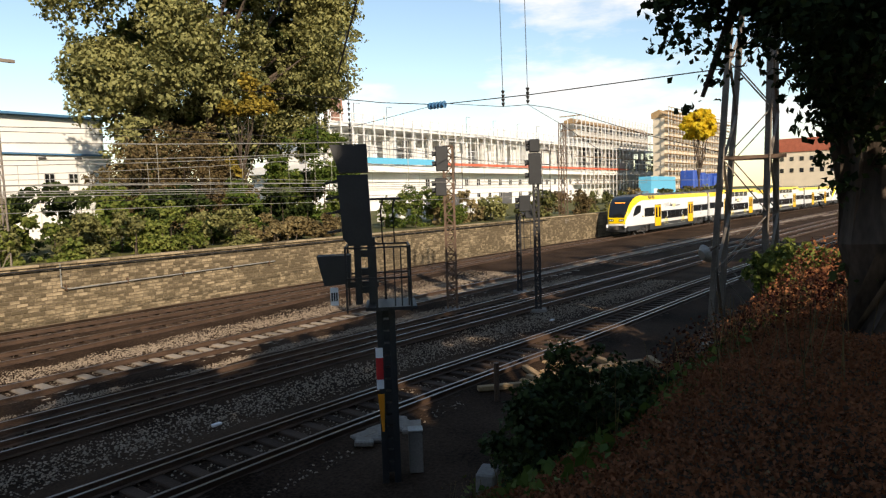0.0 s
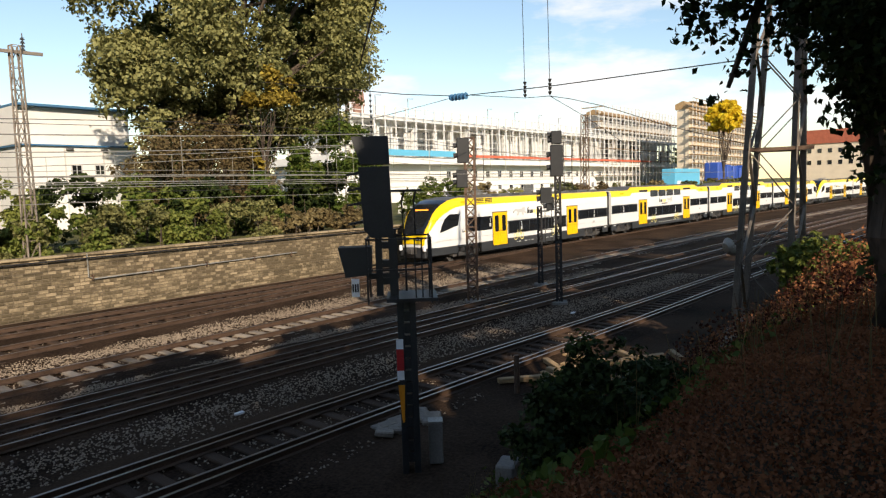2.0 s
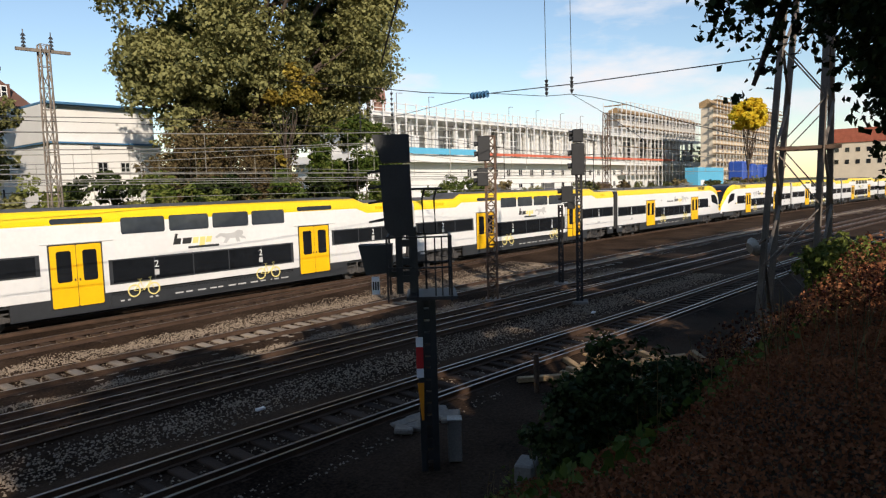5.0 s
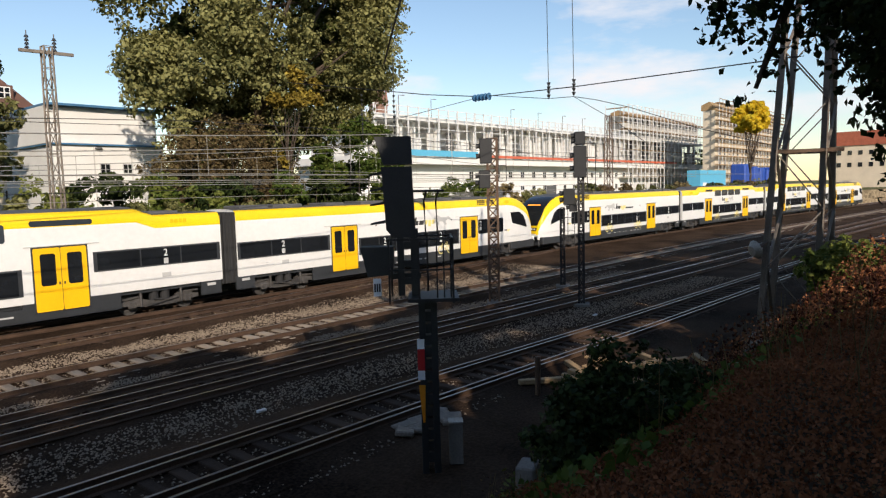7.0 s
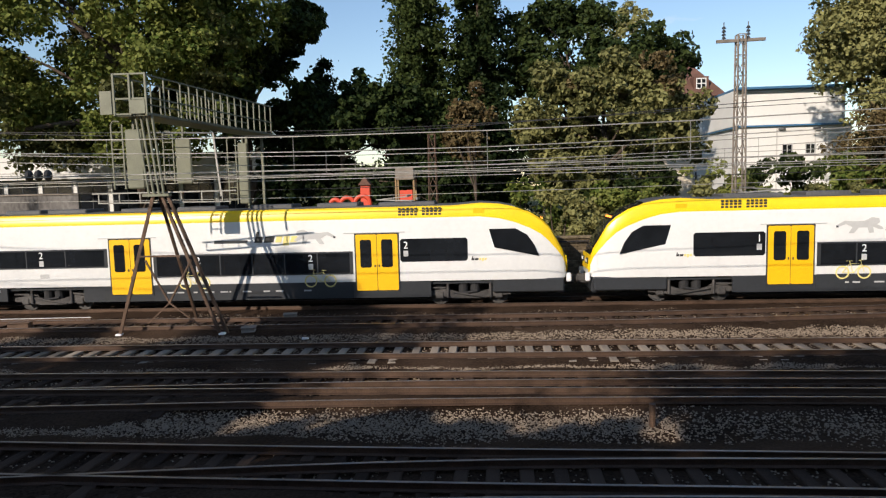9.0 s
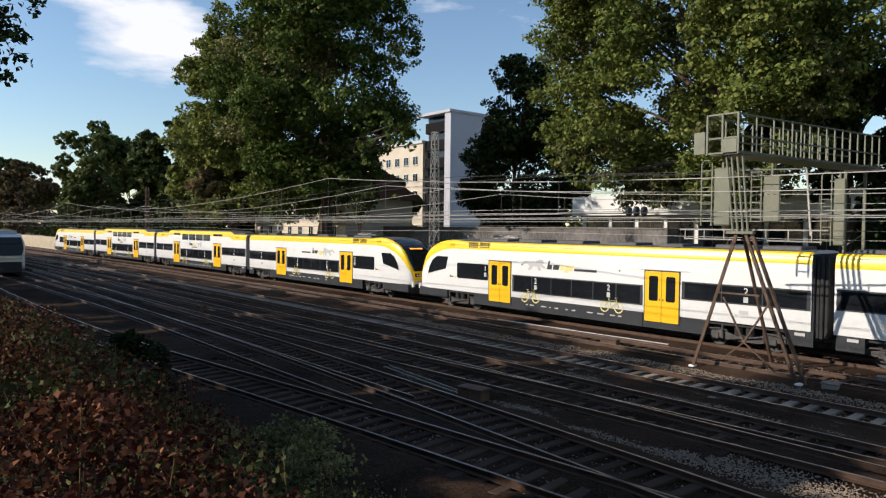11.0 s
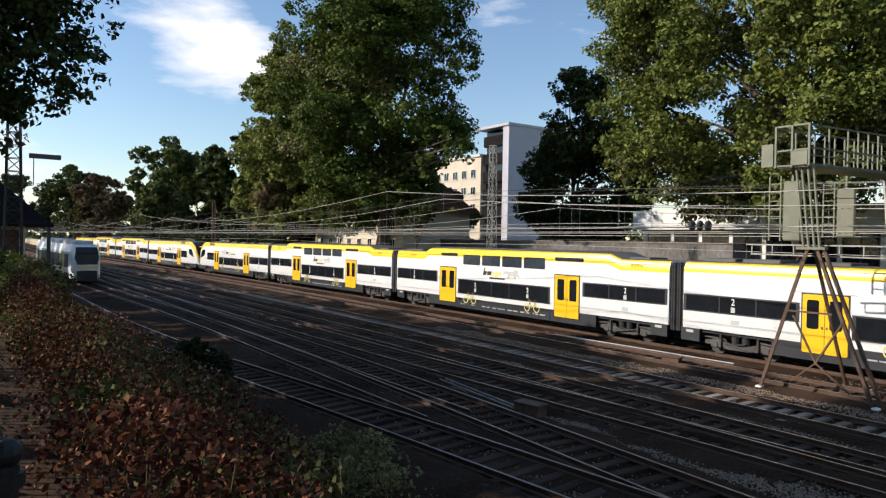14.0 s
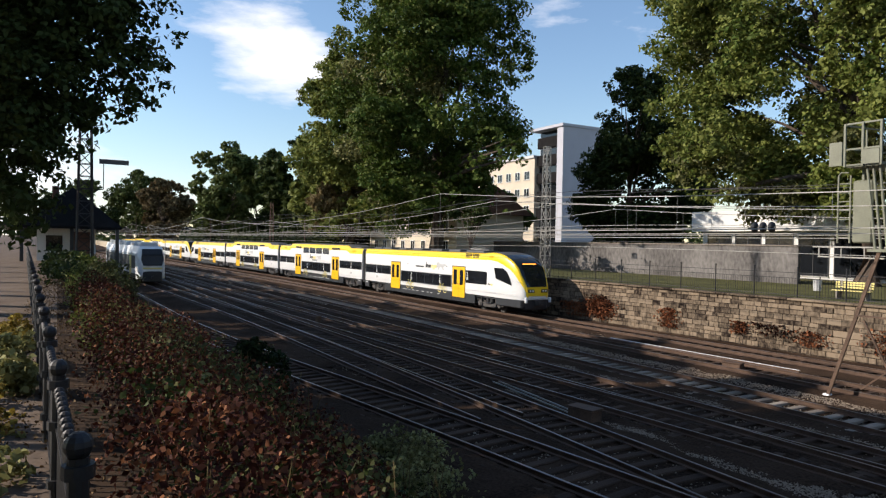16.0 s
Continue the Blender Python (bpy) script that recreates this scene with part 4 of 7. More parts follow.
def stone_wall(name, label, x0, x1, h, near, material, course=(0.17, 0.26), width=(0.28, 0.62), seed=1, every=4.0):
    """A wall along the line with single stones on its face, and a coping."""
    t = thing(name, label, "retaining wall", kind="structure")
    rng = random.Random(seed)
    bm = bmesh.new()
    n = int((x1 - x0) / every)
    rows = []
    for k in range(n + 1):
        x = x0 + (x1 - x0) * k / n
        y = wall_y(x)
        rows.append([bm.verts.new((x, y + u, z)) for u, z in ((0.03, BED - 0.3), (0.09, h), (0.62, h), (0.62, BED - 0.3))])
    for a, b in zip(rows, rows[1:]):
        for j in range(3):
            bm.faces.new((a[j], a[j + 1], b[j + 1], b[j]))
    bm.faces.new(rows[0])
    bm.faces.new(list(reversed(rows[-1])))
    bmesh.ops.recalc_face_normals(bm, faces=bm.faces)
    part("core", bm, M["mortar"] if material == "brick" else M[material], t)
    verts, faces = [], []
    kinds = []
    for w in range(8):
        bb = bmesh.new()
        ww, hh = rng.uniform(*width), rng.uniform(*course)
        box(bb, -ww / 2, ww / 2, 0, 0.2, -hh / 2, hh / 2, 0.02)
        for v in bb.verts:
            v.co += Vector((rng.uniform(-0.015, 0.015), rng.uniform(-0.012, 0.012), rng.uniform(-0.012, 0.012)))
        me = bpy.data.meshes.new("stone")
        bb.to_mesh(me)
        bb.free()
        me.materials.append(M[material])
        kinds.append((me, ww, hh))
    z = BED + 0.02
    count = 0
    while z < h - 0.1:
        hh = rng.uniform(*course)
        x = x0 + rng.uniform(0, 0.4)
        while x < x1:
            ww = rng.uniform(*width)
            y = wall_y(x + ww / 2) + 0.03 + 0.06 * (z - BED) / (h - BED) - rng.uniform(0.004, 0.034)
            dy = wall_y(x + ww) - wall_y(x)
            if near[0] < x < near[1] and count < 300 and rng.random() < near[2]:
                me, mw, mh = kinds[rng.randrange(8)]
                ob = shared("stone", me, t, Matrix.LocRotScale((x + ww / 2, y, z + hh / 2), Euler((0, 0, math.atan2(dy, ww))), ((ww - 0.025) / mw, 1, (hh - 0.025) / mh)))
                count += 1
            else:
                g, e = 0.012, 0.02
                i = len(verts)
                x2, zz = x + ww - g, z + hh - g
                verts += [(x + g, y + e, z + g), (x2, y + dy + e, z + g), (x2, y + dy + e, zz), (x + g, y + e, zz), (x + g + e, y, z + g + e), (x2 - e, y + dy, z + g + e), (x2 - e, y + dy, zz - e), (x + g + e, y, zz - e)]
                faces += [(i + 4, i + 5, i + 6, i + 7), (i, i + 1, i + 5, i + 4), (i + 1, i + 2, i + 6, i + 5), (i + 2, i + 3, i + 7, i + 6), (i + 3, i, i + 4, i + 7)]
            x += ww
        z += hh
    me = bpy.data.meshes.new("stonework")
    me.from_pydata(verts, [], faces)
    me.materials.append(M[material])
    ob = new("stonework", me)
    ob.parent = t
    ob["kind"] = "stuff"
    x = x0
    while x < x1:
        bm = bmesh.new()
        w = min(rng.uniform(1.5, 2.2), x1 - x)
        a = math.atan2(wall_y(x + w) - wall_y(x), w)
        box(bm, 0.01, w - 0.01, -0.05, 0.62, h + 0.002, h + 0.11, 0.02)
        ob = part("coping_stone", bm, M[material], t)
        ob.matrix_basis = pose(x, wall_y(x), rng.uniform(-0.01, 0.01), 0, 0, math.degrees(a))
        x += w
    return t


stone_wall("wall_east", "sunlit retaining wall of squared brown sandstone blocks", -2.0, 70.0, 2.42, (11, 24, 0.3), "brick", (0.13, 0.20), (0.20, 0.46), seed=5)
stone_wall("wall_west", "old retaining wall of dark stained rubble stone", -150.0, -2.02, 2.40, (-30, -17, 0.4), "oldwall", (0.2, 0.34), (0.3, 0.8), seed=6)
stone_wall("wall_far_east", "retaining wall beside the main line", 70.02, 200.0, 2.42, (0, 0, 0), "brick", (0.3, 0.4), (0.6, 1.0), seed=7)


def wall_pipe():
    t = thing("cable_conduit", "thin pale conduit bracketed to the sandstone wall", "pipe")
    bm = bmesh.new()
    pts = [(13.9, 2.5), (13.9, 1.42), (14.2, 1.3)]
    pts = [(x, wall_y(x) - 0.06, z) for x, z in pts] + [(x, wall_y(x) - 0.06, 1.3 + (x - 14.2) * 0.012) for x in (16, 18, 20, 22, 24, 26)]
    tube(bm, pts, 0.035, 6)
    part("conduit", bm, M["galv"], t)
    for x in (14.1, 17, 20, 23, 25.6):
        bm = bmesh.new()
        box(bm, x - 0.03, x + 0.03, wall_y(x) - 0.1, wall_y(x) + 0.06, 1.24, 1.5)
        part("bracket", bm, M["rust"], t)
    t2 = thing("handrail", "dark tube rail along the top of the wall", "rail")
    bm = bmesh.new()
    tube(bm, [(x, wall_y(x) - 0.1, 2.30) for x in range(2, 60, 3)], 0.035, 6)
    part("rail", bm, M["iron"], t2)


wall_pipe()

# ---------------------------------------------------------------- park on the terrace: fence, bench, bin, wall and buildings behind


def park_fence():
    seg = None
    L = 2.45
    t = thing("park_fence", "low black iron park fence on the wall", "fence", "park fence")
    bm = bmesh.new()
    rod(bm, (0, 0, 2.4), (0, 0, 4.02), 0.035)
    bmesh.ops.create_uvsphere(bm, u_segments=8, v_segments=6, radius=0.055, matrix=Matrix.Translation((0, 0, 4.04)))
    part("post", bm, M["iron"], t)
    for z in (2.62, 3.5, 3.78):
        bm = bmesh.new()
        bar(bm, (0, 0, z), (L, 0, z), 0.03)
        part("fence_rail", bm, M["iron"], t)
    bm = bmesh.new()
    rod(bm, (0, 0, 2.5), (0, 0, 3.5), 0.011, n=5)
    me = bpy.data.meshes.new("baluster")
    bm.to_mesh(me)
    bm.free()
    me.materials.append(M["iron"])
    for k in range(1, 17):
        shared("baluster", me, t, Matrix.Translation((k * L / 17, 0, 0)))
    x = -60.0
    first = True
    while x < -3:
        a = math.degrees(math.atan2(wall_y(x + L) - wall_y(x), L))
        m = pose(x, wall_y(x) + 0.75, 0, 0, 0, a)
        if first:
            t.matrix_basis = m
            first = False
        else:
            copy_thing(t, m)
        x += L


park_fence()


def park_bench(m):
    t = thing("park_bench", "park bench of pale yellow wooden slats on concrete feet", "bench", at=m)
    for k in range(4):
        bm = bmesh.new()
        box(bm, -0.95, 0.95, -0.2 + k * 0.12, -0.1 + k * 0.12, 0.43, 0.47, 0.008)
        part("seat_slat", bm, M["paleyellow"], t)
    for k in range(3):
        bm = bmesh.new()
        box(bm, -0.95, 0.95, 0.30 + k * 0.03, 0.33 + k * 0.03, 0.56 + k * 0.13, 0.66 + k * 0.13, 0.008)
        part("back_slat", bm, M["paleyellow"], t)
    for x in (-0.7, 0.7):
        bm = bmesh.new()
        sheet(bm, [(x, -0.2, 0), (x, 0.3, 0), (x, 0.42, 0.92), (x, 0.36, 0.92), (x, 0.26, 0.43), (x, -0.2, 0.43)], 0.1, (1, 0, 0))
        part("foot", bm, M["concrete"], t)


BZ = 2.40
park_bench(pose(-19.9, 36.2, BZ, 0, 0, 4))
park_bench(pose(-14.6, 36.8, BZ, 0, 0, 4))
lb = thing("litter_bin", "grey metal litter bin on a post", "litter bin", at=pose(-21.6, 36.0, BZ))
bm = bmesh.new()
rod(bm, (0, 0, 0.35), (0, 0, 0.95), 0.2, 0.22, 14)
part("bin", bm, M["greymark"], lb)
bm = bmesh.new()
rod(bm, (0, 0.24, 0), (0, 0.24, 1.1), 0.03)
part("post", bm, M["iron"], lb)


def grid_windows(bm_list, parent, x0, x1, y, zs, w, h, gap, side=-1, frame_mat="plaster", axis="x"):
    """Windows as glass set back in frames with sills, along x (or y) at each height."""
    n = max(1, int((x1 - x0) / (w + gap)))
    step = (x1 - x0) / n
    for z in zs:
        for k in range(n):
            c = x0 + step * (k + 0.5)
            win = new("window")
            win.parent = parent
            if axis == "x":
                win.matrix_basis = Matrix.Translation((c, y, z))
            else:
                win.matrix_basis = pose(y, c, z, 0, 0, 90)
            bm = bmesh.new()
            for a in ((-w / 2 - 0.06, -w / 2 + 0.02, 0, h), (w / 2 - 0.02, w / 2 + 0.06, 0, h), (-w / 2, w / 2, h - 0.02, h + 0.06), (-w / 2, w / 2, -0.06, 0.02), (-0.03, 0.03, 0, h)):
                box(bm, a[0], a[1], side * 0.07, side * 0.005, a[2], a[3])
            part("frame", bm, M[frame_mat], win)
            bm = bmesh.new()
            box(bm, -w / 2, w / 2, side * 0.03, side * 0.002, 0, h)
            part("pane", bm, M["glass"], win)
            bm = bmesh.new()
            box(bm, -w / 2 - 0.1, w / 2 + 0.1, side * 0.16, side * 0.004, -0.12, -0.065)
            part("sill", bm, M["slab"], win)


def apartment_block():
    b = thing("apartment_building", "four-storey grey flat-roofed apartment building with dark loggias", "building")
    G = 2.4
    bm = bmesh.new()
    box(bm, -91.6, -90.0, 75.0, 84.6, G, 25.4)
    box(bm, -98.6, -91.604, 76.8, 84.6, G, 25.2)
    part("wall", bm, M["greyplaster"], b)
    bm = bmesh.new()
    box(bm, -99.2, -89.8, 74.7, 84.8, 25.42, 25.9)
    part("roof", bm, M["greyplaster"], b)
    bm = bmesh.new()
    box(bm, -118, -98.62, 75.6, 86, G, 20.8)
    part("wing_wall", bm, M["warmplaster"], b, "cream rendered side wing")
    bm = bmesh.new()
    box(bm, -118.3, -98.6, 75.3, 86.3, 20.82, 21.3)
    part("wing_roof", bm, M["slab"], b)
    for k in range(7):
        z = G + 3.2 * k + 1.0
        # tall near-black fronts and wide dark glass stand for the recess's shadow
        bm = bmesh.new()
        box(bm, -98.5, -91.7, 76.2, 76.79, z - 0.2, z)
        box(bm, -98.5, -91.7, 76.1, 76.2, z - 0.1, z + 1.7)
        part("balcony", bm, M["slate"], b)
        if z + 2.2 < 25:
            for u in (-97.5, -94.6):
                bm = bmesh.new()
                box(bm, u - 0.9, u + 1.95, 76.74, 76.798, z + 0.02, z + 2.9)
                part("window", bm, M["glass"], b)
    grid_windows(None, b, -117, -99.4, 75.6, [4.2, 7.4, 10.6, 13.8, 17.0], 1.5, 1.5, 1.4)


apartment_block()


def long_low_building():
    b = thing("low_building", "long white single-storey building with a flat roof behind the park", "building")
    bm = bmesh.new()
    box(bm, -47, -20, 58, 66, 2.4, 6.6)
    part("wall", bm, M["plaster"], b)
    bm = bmesh.new()
    box(bm, -47.6, -19.4, 57.0, 66.5, 6.62, 8.6)
    part("roof_band", bm, M["plaster"], b)
    grid_windows(None, b, -46.6, -20.6, 58, [2.7], 2.7, 3.7, 0.2, frame_mat="dark")
    w = thing("garden_wall", "grey rendered garden wall behind the lawn", "wall", kind="structure")
    bm = bmesh.new()
    box(bm, -72, -30, 47.5, 47.8, 2.3, 5.2)
    part("face", bm, M["greywall"], w)
    bm = bmesh.new()
    box(bm, -72.1, -29.9, 47.4, 47.9, 5.204, 5.3)
    part("coping_stone", bm, M["mast"], w)
    h = thing("house", "cream rendered house with a dark tiled roof", "building")
    bm = bmesh.new()
    box(bm, -96, -70, 42, 52, 2.3, 8.6)
    part("wall", bm, M["warmplaster"], h)
    bm = bmesh.new()
    sheet(bm, [(-97, 41.2, 8.62), (-97, 52.8, 8.62), (-97, 47, 12.2)], 28, (1, 0, 0))
    part("roof", bm, M["tile"], h)
    grid_windows(None, h, -95, -71, 42, [3.8, 6.4], 1.1, 1.4, 1.8)


long_low_building()


def playground():
    t = thing("play_tower", "red and grey wooden climbing tower with slide on the playground", "playground tower", at=pose(-5.5, 45, 2.4))
    for x in (-0.6, 0.6):
        for y in (-0.6, 0.6):
            bm = bmesh.new()
            box(bm, x - 0.05, x + 0.05, y - 0.05, y + 0.05, 0, 3.3)
            part("post", bm, M["wood"], t)
    bm = bmesh.new()
    sheet(bm, [(-0.6, -0.75, 3.2), (0.6, -0.75, 3.2), (0.6, -0.75, 3.95), (-0.6, -0.75, 3.95)], 1.5, (0, 1, 0))
    part("roof", bm, M["mast"], t, "grey-brown boarded roof")
    bm = bmesh.new()
    box(bm, -0.35, 0.5, -0.66, -0.6, 1.7, 2.5)
    part("board", bm, M["playred"], t, "red board")
    bm = bmesh.new()
    box(bm, -0.6, 0.6, -0.58, 0.6, 1.2, 1.26)
    part("deck", bm, M["wood"], t)
    bm = bmesh.new()
    sheet(bm, [(0.7, -0.45, 1.3), (2.4, -0.45, 0.3), (2.4, -0.45, 0.5), (0.7, -0.45, 1.6)], 0.6, (0, 1, 0))
    part("slide", bm, M["playred"], t, "red slide")
    for k, (x, r) in enumerate(((-10.0, 0.3), (-9.2, 0.42), (-8.2, 0.5))):
        a = thing("play_arch", "red arch of the playground", "playground arch", "play arches", at=pose(x, 43.5, 2.4))
        bm = bmesh.new()
        tube(bm, [(-r, 0, 0)] + [(-r * math.cos(i * math.pi / 10), 0, 1.7 + r * math.sin(i * math.pi / 10)) for i in range(11)] + [(r, 0, 0)], 0.14, 8)
        part("arch", bm, M["playred"], a)
    h = thing("play_hut", "small dark red play hut", "play house", at=pose(-8.6, 47, 2.4))
    bm = bmesh.new()
    box(bm, -0.32, 0.32, -0.3, 0.3, 0, 2.9)
    part("wall", bm, M["playred"], h)
    bm = bmesh.new()
    sheet(bm, [(-0.45, -0.45, 2.92), (0.45, -0.45, 2.92), (0, -0.45, 3.5)], 0.9, (0, 1, 0))
    part("roof", bm, M["tile"], h)


playground()

# ---------------------------------------------------------------- houses and building site to the east


def container_house():
    b = thing("container_building", "white two-storey site container building with blue roof edge", "building")
    bm = bmesh.new()
    box(bm, 22.3, 32, 62, 74, 2.4, 9.7, 0.03)
    part("lower_wall", bm, M["plaster"], b)
    bm = bmesh.new()
    box(bm, 22.0, 31.6, 62.4, 74.5, 9.74, 12.9, 0.03)
    part("upper_wall", bm, M["plaster"], b)
    for z0, z1, o in ((9.62, 9.76, 0.25), (12.92, 13.1, 0.3)):
        bm = bmesh.new()
        box(bm, 22.3 - o, 31.8 + o, 62 - o, 74.4 + o, z0, z1)
        part("roof_edge", bm, M["bluetrim"], b, "blue roof edge")
    for x in (25.6, 28.9):
        bm = bmesh.new()
        box(bm, x - 0.05, x + 0.05, 61.96, 62.02, 2.4, 9.6)
        part("joint", bm, M["slab"], b)
    grid_windows(None, b, 25.5, 29.5, 62, [7.2], 0.8, 0.8, 1.0, frame_mat="greymark")
    for x in (26.0, 29.0):
        bm = bmesh.new()
        rod(bm, (x, 61.9, 9.3), (x, 61.9, 9.45), 0.3, n=12)
        part("wall_lamp", bm, M["roof"], b)


container_house()


def tiled_house(x0, x1, y0, y1, zw, zr, label, wall="warmplaster", roof="tile"):
    b = thing("house", label, "building")
    bm = bmesh.new()
    box(bm, x0, x1, y0, y1, 2.0, zw)
    part("wall", bm, M[wall], b)
    bm = bmesh.new()
    ym = (y0 + y1) / 2
    r = [bm.verts.new(p) for p in ((x0 - 0.6, y0 - 0.6, zw + 0.02), (x1 + 0.6, y0 - 0.6, zw + 0.02), (x1 + 0.6, y1 + 0.6, zw + 0.02), (x0 - 0.6, y1 + 0.6, zw + 0.02), (x0 + 3, ym, zr), (x1 - 3, ym, zr))]
    for f in ((0, 1, 5, 4), (1, 2, 5), (2, 3, 4, 5), (3, 0, 4), (3, 2, 1, 0)):
        bm.faces.new([r[i] for i in f])
    part("roof", bm, M[roof], b)
    for k in range(3):
        x = x0 + (x1 - x0) * (0.2 + 0.3 * k)
        bm = bmesh.new()
        zc = zw + 0.8
        sheet(bm, [(x - 0.9, y0 + 0.4, zc), (x + 0.9, y0 + 0.4, zc), (x + 0.9, y0 + 0.4, zc + 1.7), (x - 0.9, y0 + 0.4, zc + 1.7)], 3, (0, 1, 0))
        part("dormer", bm, M[roof], b)
        bm = bmesh.new()
        box(bm, x - 0.6, x + 0.6, y0 + 0.33, y0 + 0.39, zc + 0.2, zc + 1.5)
        win = part("dormer_window", bm, M["plaster"], b)
        bm = bmesh.new()
        for u in (-0.5, 0.06):
            for v in (0.3, 0.9):
                box(bm, x + u, x + u + 0.42, y0 + 0.30, y0 + 0.329, zc + v, zc + v + 0.48)
        part("pane", bm, M["glass"], win)
    grid_windows(None, b, x0 + 1, x1 - 1, y0, [4.5, 8.0, 11.5] if zw > 13 else [4.5], 1.1, 1.6, 1.6)
    return b


tiled_house(17, 28.5, 85, 97, 15.2, 21.0, "old house with brown mansard roof and white dormer windows")
tiled_house(-12, 2, 82, 94, 9.0, 14.5, "house with red tiled roof between dark conifers", "plaster", "redtile")


def church_spire():
    b = thing("church_tower", "red sandstone church spire in the distance", "church tower")
    bm = bmesh.new()
    box(bm, 195.6, 201, 200, 205.4, 2, 40)
    part("shaft", bm, M["sandstone"], b)
    bm = bmesh.new()
    bmesh.ops.create_cone(bm, segments=8, radius1=3.4, radius2=0.12, depth=32, matrix=Matrix.Translation((198.3, 202.7, 56.02)))
    part("spire", bm, M["sandstone"], b)
    for x in (195.8, 200.8):
        bm = bmesh.new()
        bmesh.ops.create_cone(bm, segments=6, radius1=0.9, radius2=0.05, depth=9, matrix=Matrix.Translation((x, 200.3, 44.4)))
        part("pinnacle", bm, M["sandstone"], b)


church_spire()


def building_site():
    b = thing("building_shell", "white concrete shell of a long building under construction", "building")
    y0 = 75
    bm = bmesh.new()
    box(bm, 70, 215, y0 + 1.5, y0 + 16, 2.4, 9.2)
    part("lower_wall", bm, M["plaster"], b)
    for z0, z1, o in ((9.22, 10.4, 0.0), (16.4, 17.0, 0.6)):
        bm = bmesh.new()
        box(bm, 68, 216, y0 - 0.6 + o, y0 + 17, z0, z1)
        part("floor_slab", bm, M["plaster"], b)
    bm = bmesh.new()
    box(bm, 72, 214, y0 + 7, y0 + 15, 10.42, 16.38)
    part("inner_wall", bm, M["plaster"], b)
    x = 70.0
    rng = random.Random(8)
    while x < 214:
        bm = bmesh.new()
        box(bm, x - 0.35, x + 0.35, y0 + 2.0, y0 + 2.6, 10.41, 16.39)
        part("column", bm, M["plaster"] if rng.random() < 0.9 else M["dark"], b)
        x += rng.choice((3.0, 4.5, 6.0))
    x = 71.0
    while x < 212:
        bm = bmesh.new()
        w = rng.uniform(1.5, 4.0)
        box(bm, x, x + w, y0 + 3.0, y0 + 3.2, 10.42, rng.uniform(13, 16.2))
        part("wall_panel", bm, M["plaster"] if rng.random() < 0.8 else M["roof"], b)
        x += w + rng.uniform(0.6, 3)
    grid_windows(None, b, 96, 214, y0 + 1.5, [6.8, 4.0], 1.2, 1.3, 3.0)
    for x in (106, 124, 150, 178, 200):
        bm = bmesh.new()
        box(bm, x, x + 4, y0 + 1.40, y0 + 1.496, 2.4, 5.2)
        part("doorway", bm, M["roof"], b)
    # scaffold: standards, ledgers, boards
    s = thing("scaffold", "steel tube scaffold with red toe boards round the building shell", "scaffold")
    k = 0
    x = 69.0
    while x <= 216:
        bm = bmesh.new()
        top = 18.4 if x < 158 else 24.8
        box(bm, x - 0.09, x + 0.09, y0 - 1.03, y0 - 0.85, 10.4 if x < 158 else 3, top)
        if x > 156 or k % 2 == 0:
            box(bm, x - 0.06, x + 0.06, y0 + 1.2, y0 + 1.32, 10.5, top)
        part("standard", bm, M["scaffold"], s)
        x += 2.5
        k += 1
    for z, a in ((11.4, 69), (12.4, 69), (13.4, 69), (15.0, 69), (16.2, 69), (17.3, 69), (18.2, 69), (5.2, 158), (7.2, 158), (9.2, 158), (19.4, 158), (20.6, 158), (21.6, 158), (22.8, 158), (24.0, 158), (24.8, 158)):
        bm = bmesh.new()
        box(bm, a, 216, y0 - 1.06, y0 - 0.94, z - 0.05, z + 0.05)
        part("ledger", bm, M["scaffold"], s)
    for z, a in ((11.0, 98), (19.0, 158), (22.2, 158), (13.9, 158), (7.0, 158)):
        bm = bmesh.new()
        box(bm, a, 216, y0 - 0.95, y0 + 1.0, z - 0.08, z)
        part("deck", bm, M["wood"], s)
    bm = bmesh.new()
    box(bm, 98, 190, y0 - 1.12, y0 - 1.08, 10.5, 11.0)
    part("guard_board", bm, M["net"], s, "red guard boards")
    bm = bmesh.new()
    box(bm, 76, 97, y0 - 1.12, y0 - 1.08, 10.5, 11.5)
    part("guard_board", bm, M["cyan"], s, "pale blue guard boards")
    up = thing("upper_storey", "upper storey of the building shell behind scaffolding", "building")
    bm = bmesh.new()
    box(bm, 160, 214, y0 + 1.6, y0 + 5, 17.02, 22.6)
    part("wall", bm, M["slab"], up)
    grid_windows(None, up, 163, 213, y0 + 1.6, [18.0, 20.6], 1.6, 1.5, 2.0)
    bm = bmesh.new()
    sheet(bm, [(162, y0 + 1.4, 22.62), (162, y0 + 5.4, 22.62), (162, y0 + 5.4, 23.4), (162, y0 + 3.4, 24.0)], 52, (1, 0, 0))
    part("roof", bm, M["wood"], up, "brown timber roof")
    # crane jib pieces and hooks on the slab
    for x in (112, 122, 132, 141, 80, 88):
        h = thing("starter_bar", "bent steel bar standing on the slab", "steel bar", "steel bars")
        bm = bmesh.new()
        tube(bm, [(x, y0 + 2, 17.0), (x, y0 + 2, 20.4), (x + 1.4, y0 + 2, 20.5)], 0.06)
        part("bar", bm, M["rust"], h)
    c = thing("corner_building", "cream building wrapped in wooden decked scaffolding", "building")
    bm = bmesh.new()
    box(bm, 174, 232, 58, 61, 2.4, 23)
    part("wall", bm, M["warmplaster"], c)
    bm = bmesh.new()
